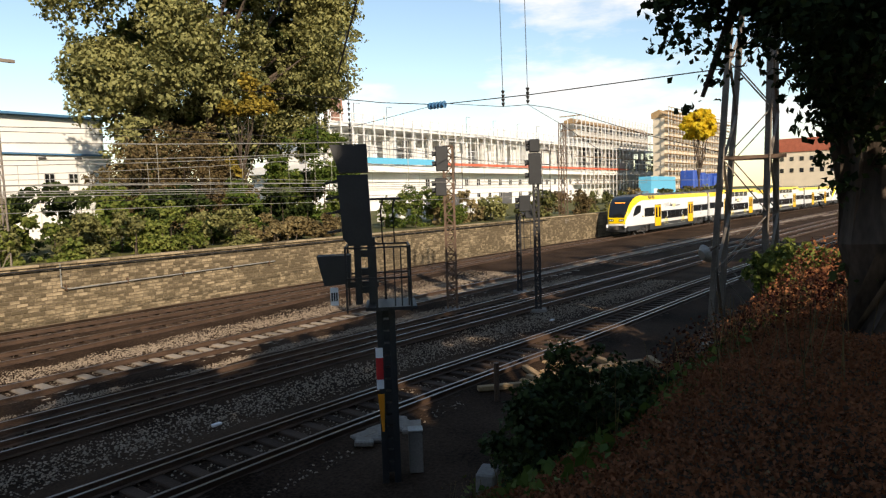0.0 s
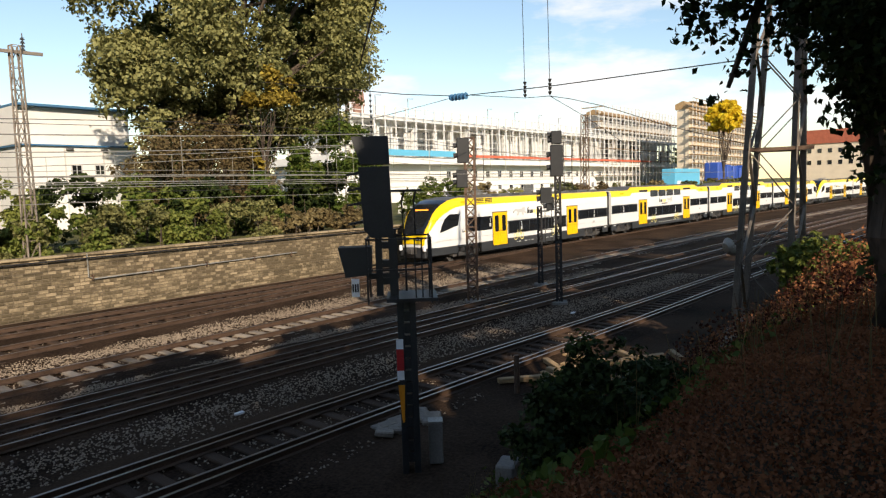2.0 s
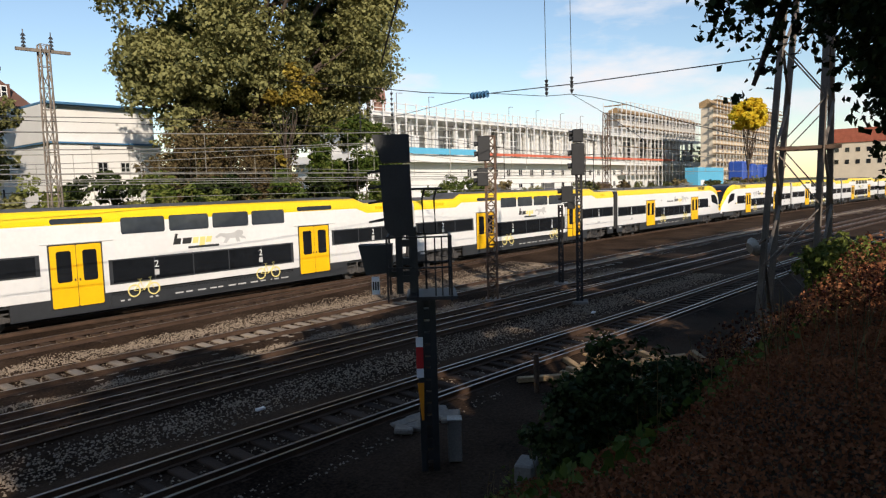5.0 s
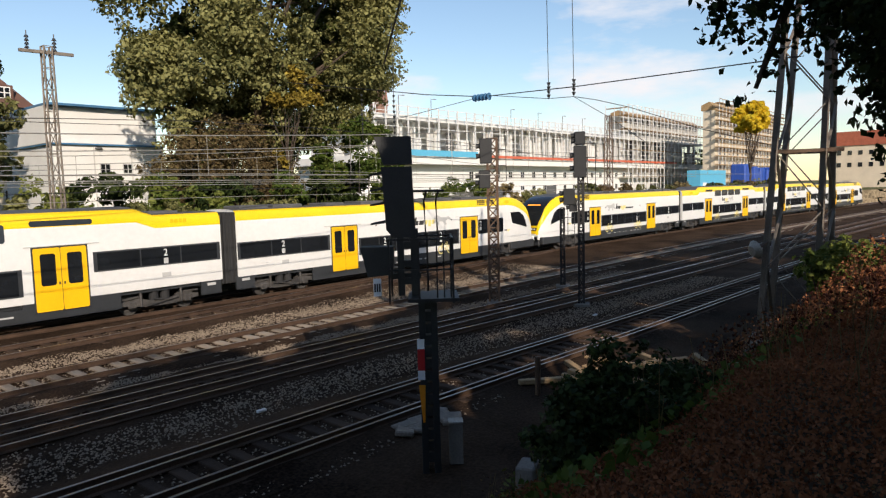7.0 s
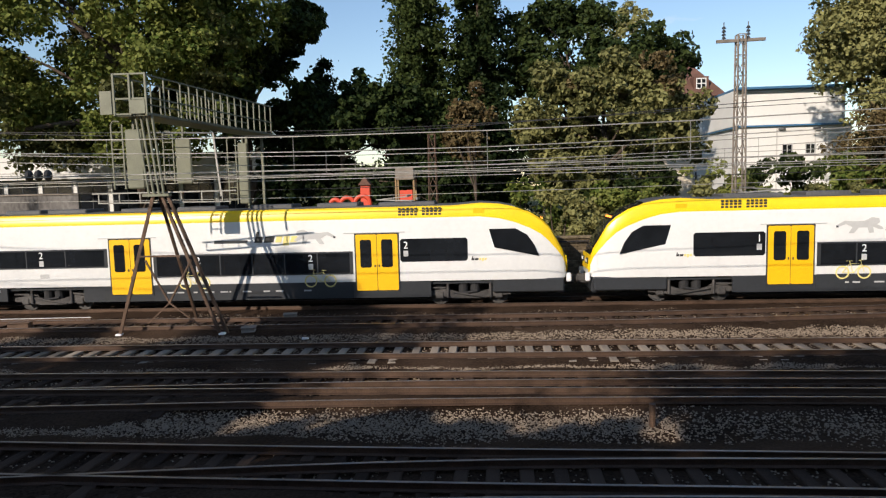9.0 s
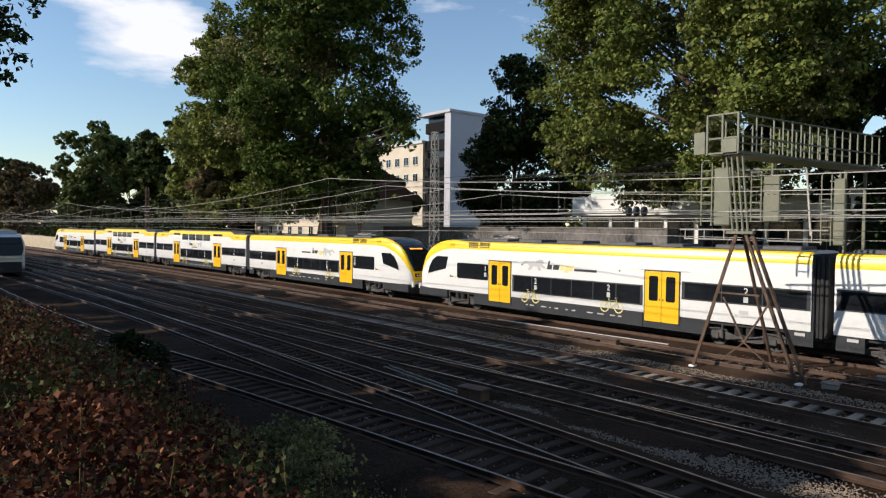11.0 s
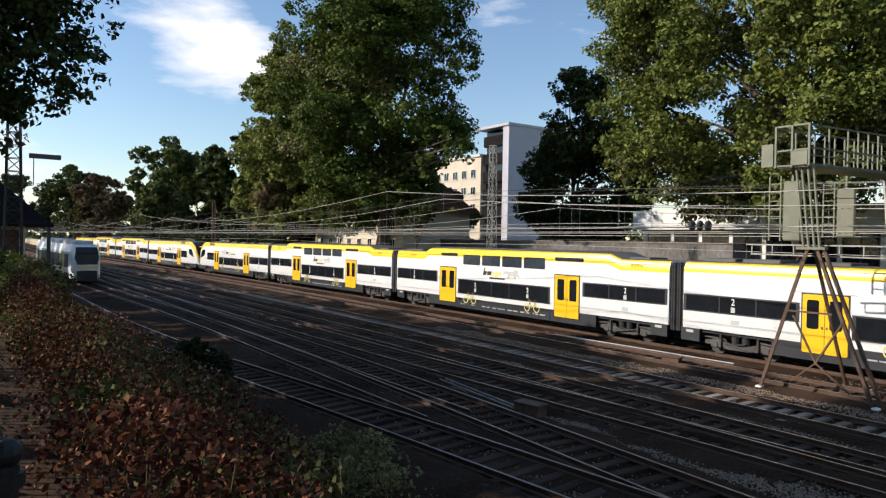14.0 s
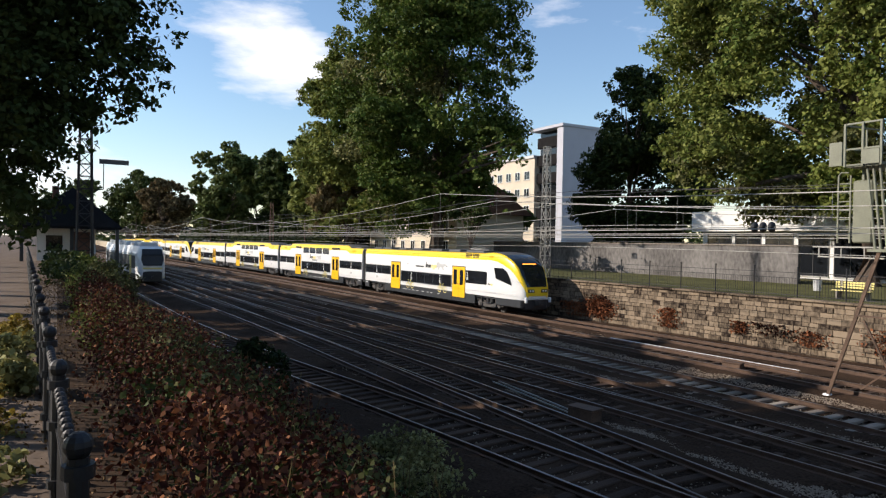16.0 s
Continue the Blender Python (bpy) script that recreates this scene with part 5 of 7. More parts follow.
    sheet(bm, [(174, 57.5, 23.02), (174, 61.5, 23.02), (174, 61.5, 24.4), (174, 59.5, 25.2)], 58, (1, 0, 0))
    part("roof", bm, M["wood"], c)
    grid_windows(None, c, 176, 230, 58, [5, 8.5, 12, 15.5, 19], 1.4, 1.8, 2.2)
    sc = thing("scaffold", "scaffold with wooden decks before the cream building", "scaffold")
    x = 172.4
    while x < 235:
        bm = bmesh.new()
        box(bm, x - 0.07, x + 0.07, 56.4, 56.54, 2.4, 25.5)
        part("standard", bm, M["scaffold"], sc)
        x += 2.6
    for z in (5, 7.2, 9.4, 11.6, 13.8, 16, 18.2, 20.4, 22.6, 24.6):
        bm = bmesh.new()
        box(bm, 172, 235, 56.2, 57.4, z - 0.12, z + 0.06)
        part("deck", bm, M["wood"], sc)
        bm = bmesh.new()
        box(bm, 172, 235, 56.2, 56.28, z + 0.8, z + 0.95)
        part("ledger", bm, M["wood"], sc)
    for z in (18.8, 20.6, 22.4, 24.2):
        bm = bmesh.new()
        box(bm, 158.4, 159.6, y0 - 1, y0 + 5, z - 0.1, z + 0.05)
        part("deck", bm, M["wood"], s)
    for k in range(3):
        bm = bmesh.new()
        box(bm, 158.2, 158.34, y0 + k * 2.4, y0 + 0.14 + k * 2.4, 17.1, 25.0)
        part("standard", bm, M["scaffold"], s)
    cab = thing("site_cabin", "light blue site cabin", "site cabin", at=pose(124.5, 44, 2.4))
    bm = bmesh.new()
    box(bm, 0, 14, 0, 2.5, 0, 4.9, 0.04)
    part("body", bm, M["cyan"], cab)
    bm = bmesh.new()
    box(bm, 1.2, 3.2, -0.04, 0.02, 1.2, 2.6)
    part("window", bm, M["plaster"], cab)
    tp = thing("tarpaulin_stack", "building material under blue tarpaulin", "tarpaulin", at=pose(157, 46, 2.4))
    for k in range(7):
        bm = bmesh.new()
        box(bm, k * 3.1, k * 3.1 + 3.09, rng.uniform(-1, 0), rng.uniform(2, 3), 0, rng.uniform(4.6, 7.2), 0.3)
        part("tarpaulin", bm, M["bluetarp"], tp)
    r = thing("warehouse", "long flat-roofed building with red brown upper storey in the distance", "building")
    bm = bmesh.new()
    box(bm, 236, 300, 20, 44, 2.4, 15.0)
    part("wall", bm, M["warmplaster"], r)
    bm = bmesh.new()
    box(bm, 235.6, 300, 19.6, 44.4, 15.02, 19.2)
    part("upper_wall", bm, M["redtile"], r, "red brown clad upper storey")
    for z, h in ((8.6, 1.3), (12.2, 1.3)):
        for k in range(8):
            bm = bmesh.new()
            box(bm, 235.9, 235.99, 21.4 + k * 2.8, 22.5 + k * 2.8, z, z + h)
            part("window", bm, M["glass"], r)
    # vans parked behind the wall
    for x, y, w in ((46, 40, "plaster"), (52, 40.5, "roof"), (60, 41, "plaster")):
        v = thing("van", "parked van behind the wall" if w == "plaster" else "dark parked van behind the wall", "van", "parked vans", at=pose(x, y, 2.4))
        bm = bmesh.new()
        sheet(bm, [(0, 0, 0.4), (4.9, 0, 0.4), (4.9, 0, 1.9), (4.4, 0, 2.3), (1.3, 0, 2.3), (0.6, 0, 1.4), (0, 0, 1.2)], 1.9, (0, 1, 0))
        part("body", bm, M[w], v)
        for u in (0.9, 3.9):
            bm = bmesh.new()
            rod(bm, (u, -0.02, 0.35), (u, 0.25, 0.35), 0.35, n=14)
            part("wheel", bm, M["rubber"], v)
        bm = bmesh.new()
        box(bm, 1.4, 2.4, -0.02, 0.02, 1.45, 2.05)
        part("side_window", bm, M["glass"], v)


building_site()

# ---------------------------------------------------------------- masts, wires, signals


def lattice(bm, base, top, w0, w1, bays, r=0.05, flat=False):
    """Four (or two) tapering legs with diagonal bracing."""
    b, t = Vector(base), Vector(top)
    cs = ((-1, -1), (1, -1), (1, 1), (-1, 1)) if not flat else ((-1, 0), (1, 0))

    def at(c, f):
        w = (w0 + (w1 - w0) * f) / 2
        return b.lerp(t, f) + Vector((c[0] * w, c[1] * w, 0))
    for c in cs:
        bar(bm, at(c, 0), at(c, 1), r * 2)
    n = len(cs)
    for i in range(bays):
        f0, f1 = i / bays, (i + 1) / bays
        for k in range(n if not flat else 1):
            c, d = cs[k], cs[(k + 1) % n]
            if i % 2:
                c, d = d, c
            bar(bm, at(c, f0), at(d, f1), r)
            bar(bm, at(c, f1), at(d, f1), r * 0.9)


def lattice_mast(x, y, h, w0, w1, label, arm=None, mat_name="rust", z0=None, r=0.032, bays=None):
    t = thing("catenary_mast", label, "catenary mast", "catenary masts")
    z = ground_z(x, y) if z0 is None else z0
    bm = bmesh.new()
    lattice(bm, (x, y, z - 0.2), (x, y, h), w0, w1, bays or max(5, int((h - z) / 0.9)), r)
    part("lattice", bm, M[mat_name], t)
    bm = bmesh.new()
    box(bm, x - w0 * 0.6, x + w0 * 0.6, y - w0 * 0.6, y + w0 * 0.6, z - 0.5, z + 0.02, 0.03)
    part("foundation", bm, M["concrete"], t)
    if arm:
        bm = bmesh.new()
        bar(bm, (x - arm, y, h - 0.3), (x + arm, y, h - 0.25), 0.14)
        part("cross_arm", bm, M[mat_name], t)
        for u in (-arm * 0.7, arm * 0.3):
            bm = bmesh.new()
            for k in range(4):
                rod(bm, (x + u, y, h - 0.18 + k * 0.16), (x + u, y, h - 0.08 + k * 0.16), 0.11, 0.06, 8)
            rod(bm, (x + u, y, h - 0.25), (x + u, y, h + 0.6), 0.025)
            part("insulator", bm, M["dark"], t)
    return t


lattice_mast(12.35, 34.2, 12.0, 0.5, 0.36, "slim grey brown lattice catenary mast on the terrace", 1.15, "mast")
lattice_mast(-42.0, 33.4, 12.7, 0.6, 0.4, "slim grey lattice catenary mast behind the wall", None, "galv")
lattice_mast(63.4, 31.7, 12.0, 0.7, 0.5, "dark catenary mast beside the main line", None, "rust", 2.2)
lattice_mast(-110, 30.5, 11.0, 0.6, 0.4, "slim distant catenary mast beside the line", None, "rust", 2.2)
lattice_mast(-3.1, 38, 8.0, 0.5, 0.35, "low lattice mast near the playground", None, "rust")
lattice_mast(-56.5, 1.7, 14.0, 1.1, 0.7, "dark lattice mast beside the railway hut", None, "iron", 3.2, 0.06)


def bank_mast():
    """The large mast on the bank: four angle-iron legs, tapering, with single diagonals and a ring half way."""
    t = thing("catenary_mast", "large weathered lattice mast standing on the bank", "catenary mast", "catenary masts")
    feet = [Vector(p) for p in ((22.6, 6.05, -0.3), (24.22, 6.16, -0.3), (24.8, 4.43, -0.3), (23.16, 4.54, -0.3))]
    tops = [Vector(p) for p in ((22.86, 5.1, 16), (24.48, 5.14, 16), (24.78, 4.55, 16), (23.22, 4.22, 16))]

    def leg_at(k, z):
        return feet[k].lerp(tops[k], (z + 0.3) / 16.3)
    for k in range(4):
        bm = bmesh.new()
        a, b = feet[k], tops[k]
        bar(bm, a, b, 0.22, 0.035)
        bar(bm, a + Vector((0.09, 0.09, 0)), b + Vector((0.09, 0.09, 0)), 0.035, 0.2)
        part("leg", bm, M["mast"], t)
        bm = bmesh.new()
        box(bm, a.x - 0.35, a.x + 0.35, a.y - 0.35, a.y + 0.35, -0.7, 0.12, 0.04)
        part("foundation", bm, M["concrete"], t)
    levels = [0.5, 2.3, 4.1, 5.85, 7.4, 8.9, 10.3, 11.7, 13.0, 14.3, 15.6]
    for n, (z0, z1) in enumerate(zip(levels, levels[1:])):
        for k, m in ((0, 3), (1, 2), (0, 1), (3, 2)):
            a, b = (k, m) if n % 2 else (m, k)
            bm = bmesh.new()
            bar(bm, leg_at(a, z0), leg_at(b, z1), 0.085, 0.03)
            part("diagonal", bm, M["mast"], t)
    bm = bmesh.new()
    for k in range(4):
        bar(bm, leg_at(k, 5.9), leg_at((k + 1) % 4, 5.9), 0.13, 0.1)
    bar(bm, leg_at(3, 5.9), leg_at(3, 5.9) + Vector((0.1, -0.45, 0)), 0.12)
    part("ring_beam", bm, M["rust"], t)
    bm = bmesh.new()
    rod(bm, (22.17, 6.11, 2.88), (22.05, 6.2, 2.84), 0.30, 0.16, 16)
    lamp = part("lamp_reflector", bm, M["galv"], t, "pale round lamp reflector")
    bm = bmesh.new()
    bar(bm, (22.17, 6.1, 2.88), leg_at(0, 3.1), 0.05)
    part("lamp_arm", bm, M["rust"], lamp)


bank_mast()

sgn = thing("track_sign", "small dark sign on a bracket of the lattice mast", "sign")
bm = bmesh.new()
box(bm, -56.2, -56.1, 2.6, 4.6, 10.4, 10.75)
part("plate", bm, M["dark"], sgn)
bm = bmesh.new()
bar(bm, (-56.2, 2.3, 8.4), (-56.2, 2.9, 8.5), 0.06)
bar(bm, (-56.2, 2.9, 8.5), (-56.2, 2.9, 10.5), 0.06)
part("bracket", bm, M["iron"], sgn)
for x, y, h in ((-95, 31.2, 8.2), (-140, 26.5, 9), (-185, 17, 10)):
    p = thing("lamp_post", "thin grey lamp post beside the line", "lamp post", "lamp posts")
    bm = bmesh.new()
    rod(bm, (x, y, 0), (x, y, h), 0.09, 0.06)
    part("pole", bm, M["rust"], p)
    bm = bmesh.new()
    bar(bm, (x, y, h), (x, y - 1.2, h + 0.05), 0.08)
    part("lamp_head", bm, M["galv"], p)


def wire(name, pts, r, label, mat_name="iron", droppers=None):
    t = thing(name, label, "overhead wire", "overhead wires")
    bm = bmesh.new()
    tube(bm, pts, r, 5)
    part("wire", bm, M[mat_name], t)
    return t, None


def catenary(track, z_contact, z_top, spans, seed):
    """Contact wire and messenger with droppers over a track."""
    table = TRACKS[track]
    t = thing("overhead_line", "overhead contact wire with messenger and droppers", "overhead line", "overhead lines")
    xs = list(range(spans[0], spans[1], 5))

    def sag(x):
        u = ((x - spans[0]) % 55) / 55
        return z_top - 1.1 * (1 - (2 * u - 1) ** 2)
    bm = bmesh.new()
    tube(bm, [(x, along(table, x), z_contact) for x in xs], 0.016, 5)
    part("contact_wire", bm, M["galv"], t)
    bm = bmesh.new()
    tube(bm, [(x, along(table, x), sag(x)) for x in xs], 0.016, 5)
    part("messenger_wire", bm, M["galv"], t)
    bm = bmesh.new()
    for x in xs:
        rod(bm, (x, along(table, x), z_contact), (x, along(table, x), sag(x)), 0.008, n=4)
    ob = part("dropper", bm, M["galv"], t)
    ob["kind"] = "stuff"


for nm, zc, zt in (("main", 5.5, 7.2), ("second", 5.55, 7.4), ("third", 5.5, 7.3), ("fourth", 5.55, 7.5)):
    catenary(nm, zc, zt, (-250, 60) if nm != "second" else (-250, 45), 1)
for k, (y, z, dz) in enumerate(((33.6, 8.6, 0.6), (33.3, 6.4, 0.4), (27.5, 8.3, 1.0), (31.5, 6.1, 0.3), (32.6, 5.3, 0.2), (31.8, 4.9, 0.2))):
    xs = list(range(-200, 64, 6))
    wire("feeder_wire", [(x, y + BEND * x * x, z - dz * math.sin((x + 200) / 55 * math.pi) ** 2) for x in xs], 0.016, "thin overhead feeder wire", "galv" if k % 2 else "iron")


def head_span():
    """Cross span of wires with insulators between the large mast and the far side."""
    t = thing("cross_span", "cross-span wires with blue and dark insulators over the tracks", "overhead line")
    def span(pts, r):
        bm = bmesh.new()
        tube(bm, pts, r, 5)
        part("span_wire", bm, M["iron"], t)
    span([(24.2, 5.4, 8.95), (25.2, 9.02, 9.11), (25.2, 14, 9.1), (25.2, 18.85, 9.2), (25.4, 22.5, 9.7), (25.8, 26.4, 10.4), (26, 34.5, 11.8)], 0.022)
    span([(25.2, 18.4, 9.2), (25.2, 15.4, 8.75), (25.2, 14.16, 8.7), (25.2, 13.2, 8.48), (25.2, 11.76, 8.05), (25.2, 9.0, 7.0), (24.4, 6.0, 6.1)], 0.014)
    span([(25.2, 14.16, 8.7), (25.2, 12.58, 7.72), (25.2, 11.0, 6.6)], 0.012)
    span([(25.2, 19.2, 9.18), (25.2, 24, 8.7), (25.4, 30, 8.9)], 0.014)
    for y, top, bot, r in ((24.6, 9.15, 7.5, 0.075), (27.0, 9.45, 7.9, 0.07)):
        bm = bmesh.new()
        n = 9
        for k in range(n):
            z = top + 0.75 - (top + 0.75 - bot) * k / n
            rod(bm, (25.2, y, z), (25.2, y, z - 0.12), r, r * 0.5, 8)
        rod(bm, (25.2, y, 13.5 if y < 25 else top + 0.3), (25.2, y, bot - 0.3), 0.014)
        part("insulator", bm, M["dark"], t)
    for y, z in ((15.36, 9.42), (14.15, 9.4)):
        bm = bmesh.new()
        for k in range(4):
            rod(bm, (25.2, y, z - k * 0.17), (25.2, y, z - 0.13 - k * 0.17), 0.085, 0.04, 8)
        rod(bm, (25.2, y + 0.1, 18), (25.2, y, z - 0.7), 0.014)
        part("insulator", bm, M["iron"], t)
    bm = bmesh.new()
    for k in range(5):
        rod(bm, (25.2, 18.5 + k * 0.2, 9.18), (25.2, 18.62 + k * 0.2, 9.18), 0.17, 0.12, 10)
    part("strain_insulator", bm, M["bluetrim"], t, "blue strain insulator")
    bm = bmesh.new()
    tube(bm, [(25, 25.0, 11.5), (23.4, 22, 14.2), (21, 18, 18)], 0.035)
    tube(bm, [(25, 25.1, 11.4), (23.4, 22.2, 13.9), (21, 18.2, 17.6)], 0.02)
    part("stay_wire", bm, M["iron"], t)


head_span()
w3 = thing("wire_insulators", "three black disc insulators in a wire", "insulator")
for k in range(3):
    bm = bmesh.new()
    bmesh.ops.create_uvsphere(bm, u_segments=12, v_segments=8, radius=0.22, matrix=Matrix.Translation((-19.4 + k * 0.42, 27.4, 5.95)) @ Matrix.Diagonal((0.7, 1, 1.1, 1)))
    part("disc", bm, M["black"], w3)
bm = bmesh.new()
rod(bm, (-24, 27.5, 5.95), (-13, 27.2, 5.95), 0.018, n=5)
part("wire", bm, M["galv"], w3)


def near_signal():
    """The tall light signal on the bank with its platform, ladder cage and distant signal."""
    s = thing("light_signal", "black railway light signal with hoods, caged platform and striped mast", "railway signal", at=pose(9.05, 8.13, 0, 0, 0, -48))
    # local: x to the camera's right, y away from it
    bm = bmesh.new()
    box(bm, -0.17, -0.05, -0.16, 0.16, -0.5, 3.02, 0.01)
    box(bm, 0.05, 0.17, -0.16, 0.16, -0.5, 3.02, 0.01)
    for z in range(14):
        box(bm, -0.06, 0.06, -0.14, 0.14, z * 0.22 - 0.02, z * 0.22 + 0.16)
    part("mast", bm, M["black"], s)
    for z0, z1, m in ((2.12, 2.3, "whitemark"), (1.72, 2.116, "red"), (1.55, 1.716, "whitemark"), (0.75, 1.45, "orange")):
        bm = bmesh.new()
        if m == "orange":
            sheet(bm, [(-0.20, -0.172, z1), (-0.08, -0.172, z1), (-0.10, -0.172, z0), (-0.14, -0.172, z0)], 0.008, (0, 1, 0))
        else:
            box(bm, -0.21, -0.08, -0.176, -0.164, z0, z1)
        part("mast_sign", bm, M[m], s, {"red": "red field of the mast sign", "whitemark": "white field of the mast sign", "orange": "orange pointed sign"}[m])
    bm = bmesh.new()
    box(bm, -0.34, 0.56, -0.5, 0.5, 3.03, 3.09)
    part("platform", bm, M["iron"], s)
    posts = [(-0.66, -0.42), (-0.14, -0.48), (0.46, -0.46), (0.46, 0.46), (0.02, 0.46), (-0.66, 0.46)]
    for x, y in posts:
        bm = bmesh.new()
        box(bm, x - 0.018, x + 0.018, y - 0.018, y + 0.018, 3.0, 4.16)
        part("cage_post", bm, M["iron"], s)
    for z in (3.6, 4.14):
        for a, b in zip(posts, posts[1:] + posts[:1]):
            bm = bmesh.new()
            bar(bm, (a[0], a[1], z), (b[0], b[1], z), 0.03)
            part("cage_rail", bm, M["iron"], s)
    for x in (0.18, 0.30, 0.42):
        bm = bmesh.new()
        box(bm, x - 0.012, x + 0.012, -0.48, -0.456, 3.1, 4.14)
        part("cage_bar", bm, M["iron"], s)
    bm = bmesh.new()
    box(bm, -0.52, -0.40, -0.12, 0.12, 3.1, 4.3)
    box(bm, -0.28, -0.14, -0.12, 0.12, 3.1, 4.3)
    for z in (3.3, 3.62, 3.95):
        box(bm, -0.41, -0.27, -0.1, 0.1, z, z + 0.12)
    part("upper_mast", bm, M["black"], s)
    # main head: tall box with hoods to the left
    bm = bmesh.new()
    sheet(bm, [(-0.760, -0.18, 5.42), (-0.220, -0.18, 5.42), (-0.180, -0.18, 4.16), (-0.580, -0.18, 4.16), (-0.700, -0.18, 4.3)], 0.36, (0, 1, 0))
    part("signal_head", bm, M["black"], s)
    bm = bmesh.new()
    sheet(bm, [(-0.870, -0.2, 5.95), (-0.220, -0.2, 5.95), (-0.210, -0.2, 5.46), (-0.720, -0.2, 5.46)], 0.4, (0, 1, 0))
    part("top_hood", bm, M["black"], s, "black hooded box on top")
    for z in (5.30, 5.02, 4.76, 4.42):
        bm = bmesh.new()
        sheet(bm, [(-0.980, -0.13, z - 0.03), (-0.720, -0.13, z), (-0.720, -0.13, z + 0.05), (-0.980, -0.13, z + 0.0)], 0.26, (0, 1, 0))
        part("lamp_hood", bm, M["black"], s)
    bm = bmesh.new()
    sheet(bm, [(-1.180, -0.2, 4.0), (-0.580, -0.2, 4.0), (-0.600, -0.2, 3.50), (-1.060, -0.2, 3.46)], 0.4, (0, 1, 0))
    box(bm, -0.7, -0.1, -0.05, 0.05, 3.4, 3.5)
    part("lower_head", bm, M["black"], s, "black hooded lower light box")
    bm = bmesh.new()
    box(bm, -0.96, -0.82, -0.24, -0.225, 3.12, 3.44)
    plate = part("number_plate", bm, M["whitemark"], s, "white plate with dark bars")
    bm = bmesh.new()
    for k in range(3):
        box(bm, -0.945 + k * 0.042, -0.917 + k * 0.042, -0.228 - 0.018, -0.226 - 0.016, 3.2, 3.35)
    part("plate_bar", bm, M["blackmark"], plate)
    bm = bmesh.new()
    for x in (0.0, 0.22):
        tube(bm, [(x, 0.3, 4.16), (x - 0.02, 0.3, 4.8), (x + 0.02 * k, 0.3, 5.0)], 0.02)
    tube(bm, [(-0.36, 0.1, 4.95), (-0.28, 0.12, 4.4), (-0.2, 0.2, 4.22), (-0.1, 0.2, 4.16)], 0.018)
    tube(bm, [(-0.4, 0.25, 4.98), (0.36, 0.3, 4.98)], 0.025)
    part("cable_stay", bm, M["iron"], s)
    c = thing("cable_cabinet", "weathered grey cable cabinet beside the signal mast", "cable cabinet", at=pose(9.55, 7.95, -0.2, 0, 0, -48))
    bm = bmesh.new()
    box(bm, -0.13, 0.13, -0.12, 0.12, 0, 0.80, 0.015)
    part("body", bm, M["concrete"], c)
    bm = bmesh.new()
    box(bm, -0.14, 0.14, -0.135, 0.135, 0.802, 0.83, 0.005)
    part("lid", bm, M["galv"], c)


near_signal()


def post_signal(x, y, label, turn, heads, top, w=0.34):
    s = thing("light_signal", label, "railway signal", at=pose(x, y, BED, 0, 0, turn))
    bm = bmesh.new()
    lattice(bm, (0, 0, -0.1), (0, 0, top), w, w, int(top / 0.42), 0.05)
    part("lattice_post", bm, M["rust"] if w > 0.3 else M["iron"], s)
    bm = bmesh.new()
    box(bm, -0.35, 0.35, -0.35, 0.35, -0.2, 0.1, 0.03)
    part("foundation", bm, M["concrete"], s)
    for k, (x0, x1, z0, z1) in enumerate(heads):
        bm = bmesh.new()
        box(bm, x0, x1, -0.3, 0.08, z0, z1, 0.03)
        h = part("signal_head", bm, M["black"], s)
        for j in range(2):
            zc = z0 + (z1 - z0) * (0.3 + 0.4 * j)
            bm = bmesh.new()
            rod(bm, (x0 - 0.16, -0.1, zc), (x0 + 0.02, -0.1, zc + 0.02), 0.12, 0.1, 10)
            part("lamp_hood", bm, M["black"], h)
    bm = bmesh.new()
    for u in (0.28, 0.62):
        bar(bm, (u, 0, top - 1.9), (u, 0, top + 0.1), 0.03)
    for z in (top - 1.9, top - 1.2, top - 0.5, top + 0.1):
        bar(bm, (0.1, 0, z), (0.62, 0, z), 0.03)
    part("platform_cage", bm, M["iron"], s)
    return s


post_signal(26.0, 14.3, "dark light signal on a lattice post between the tracks", -61, [(-0.3, 0.25, 5.55, 6.9), (-0.25, 0.2, 6.95, 7.5), (-0.75, -0.25, 4.4, 5.1)], 6.9, 0.2)
post_signal(24.5, 17.9, "weathered light signal on a rusty lattice post", -54, [(-0.55, 0.0, 6.3, 7.4), (-0.6, -0.1, 5.2, 6.0)], 7.4, 0.42)
post_signal(30.4, 17.8, "short lattice post with a signal lamp between the tracks", -60, [(0.35, 0.75, 3.9, 4.6)], 4.1, 0.18)


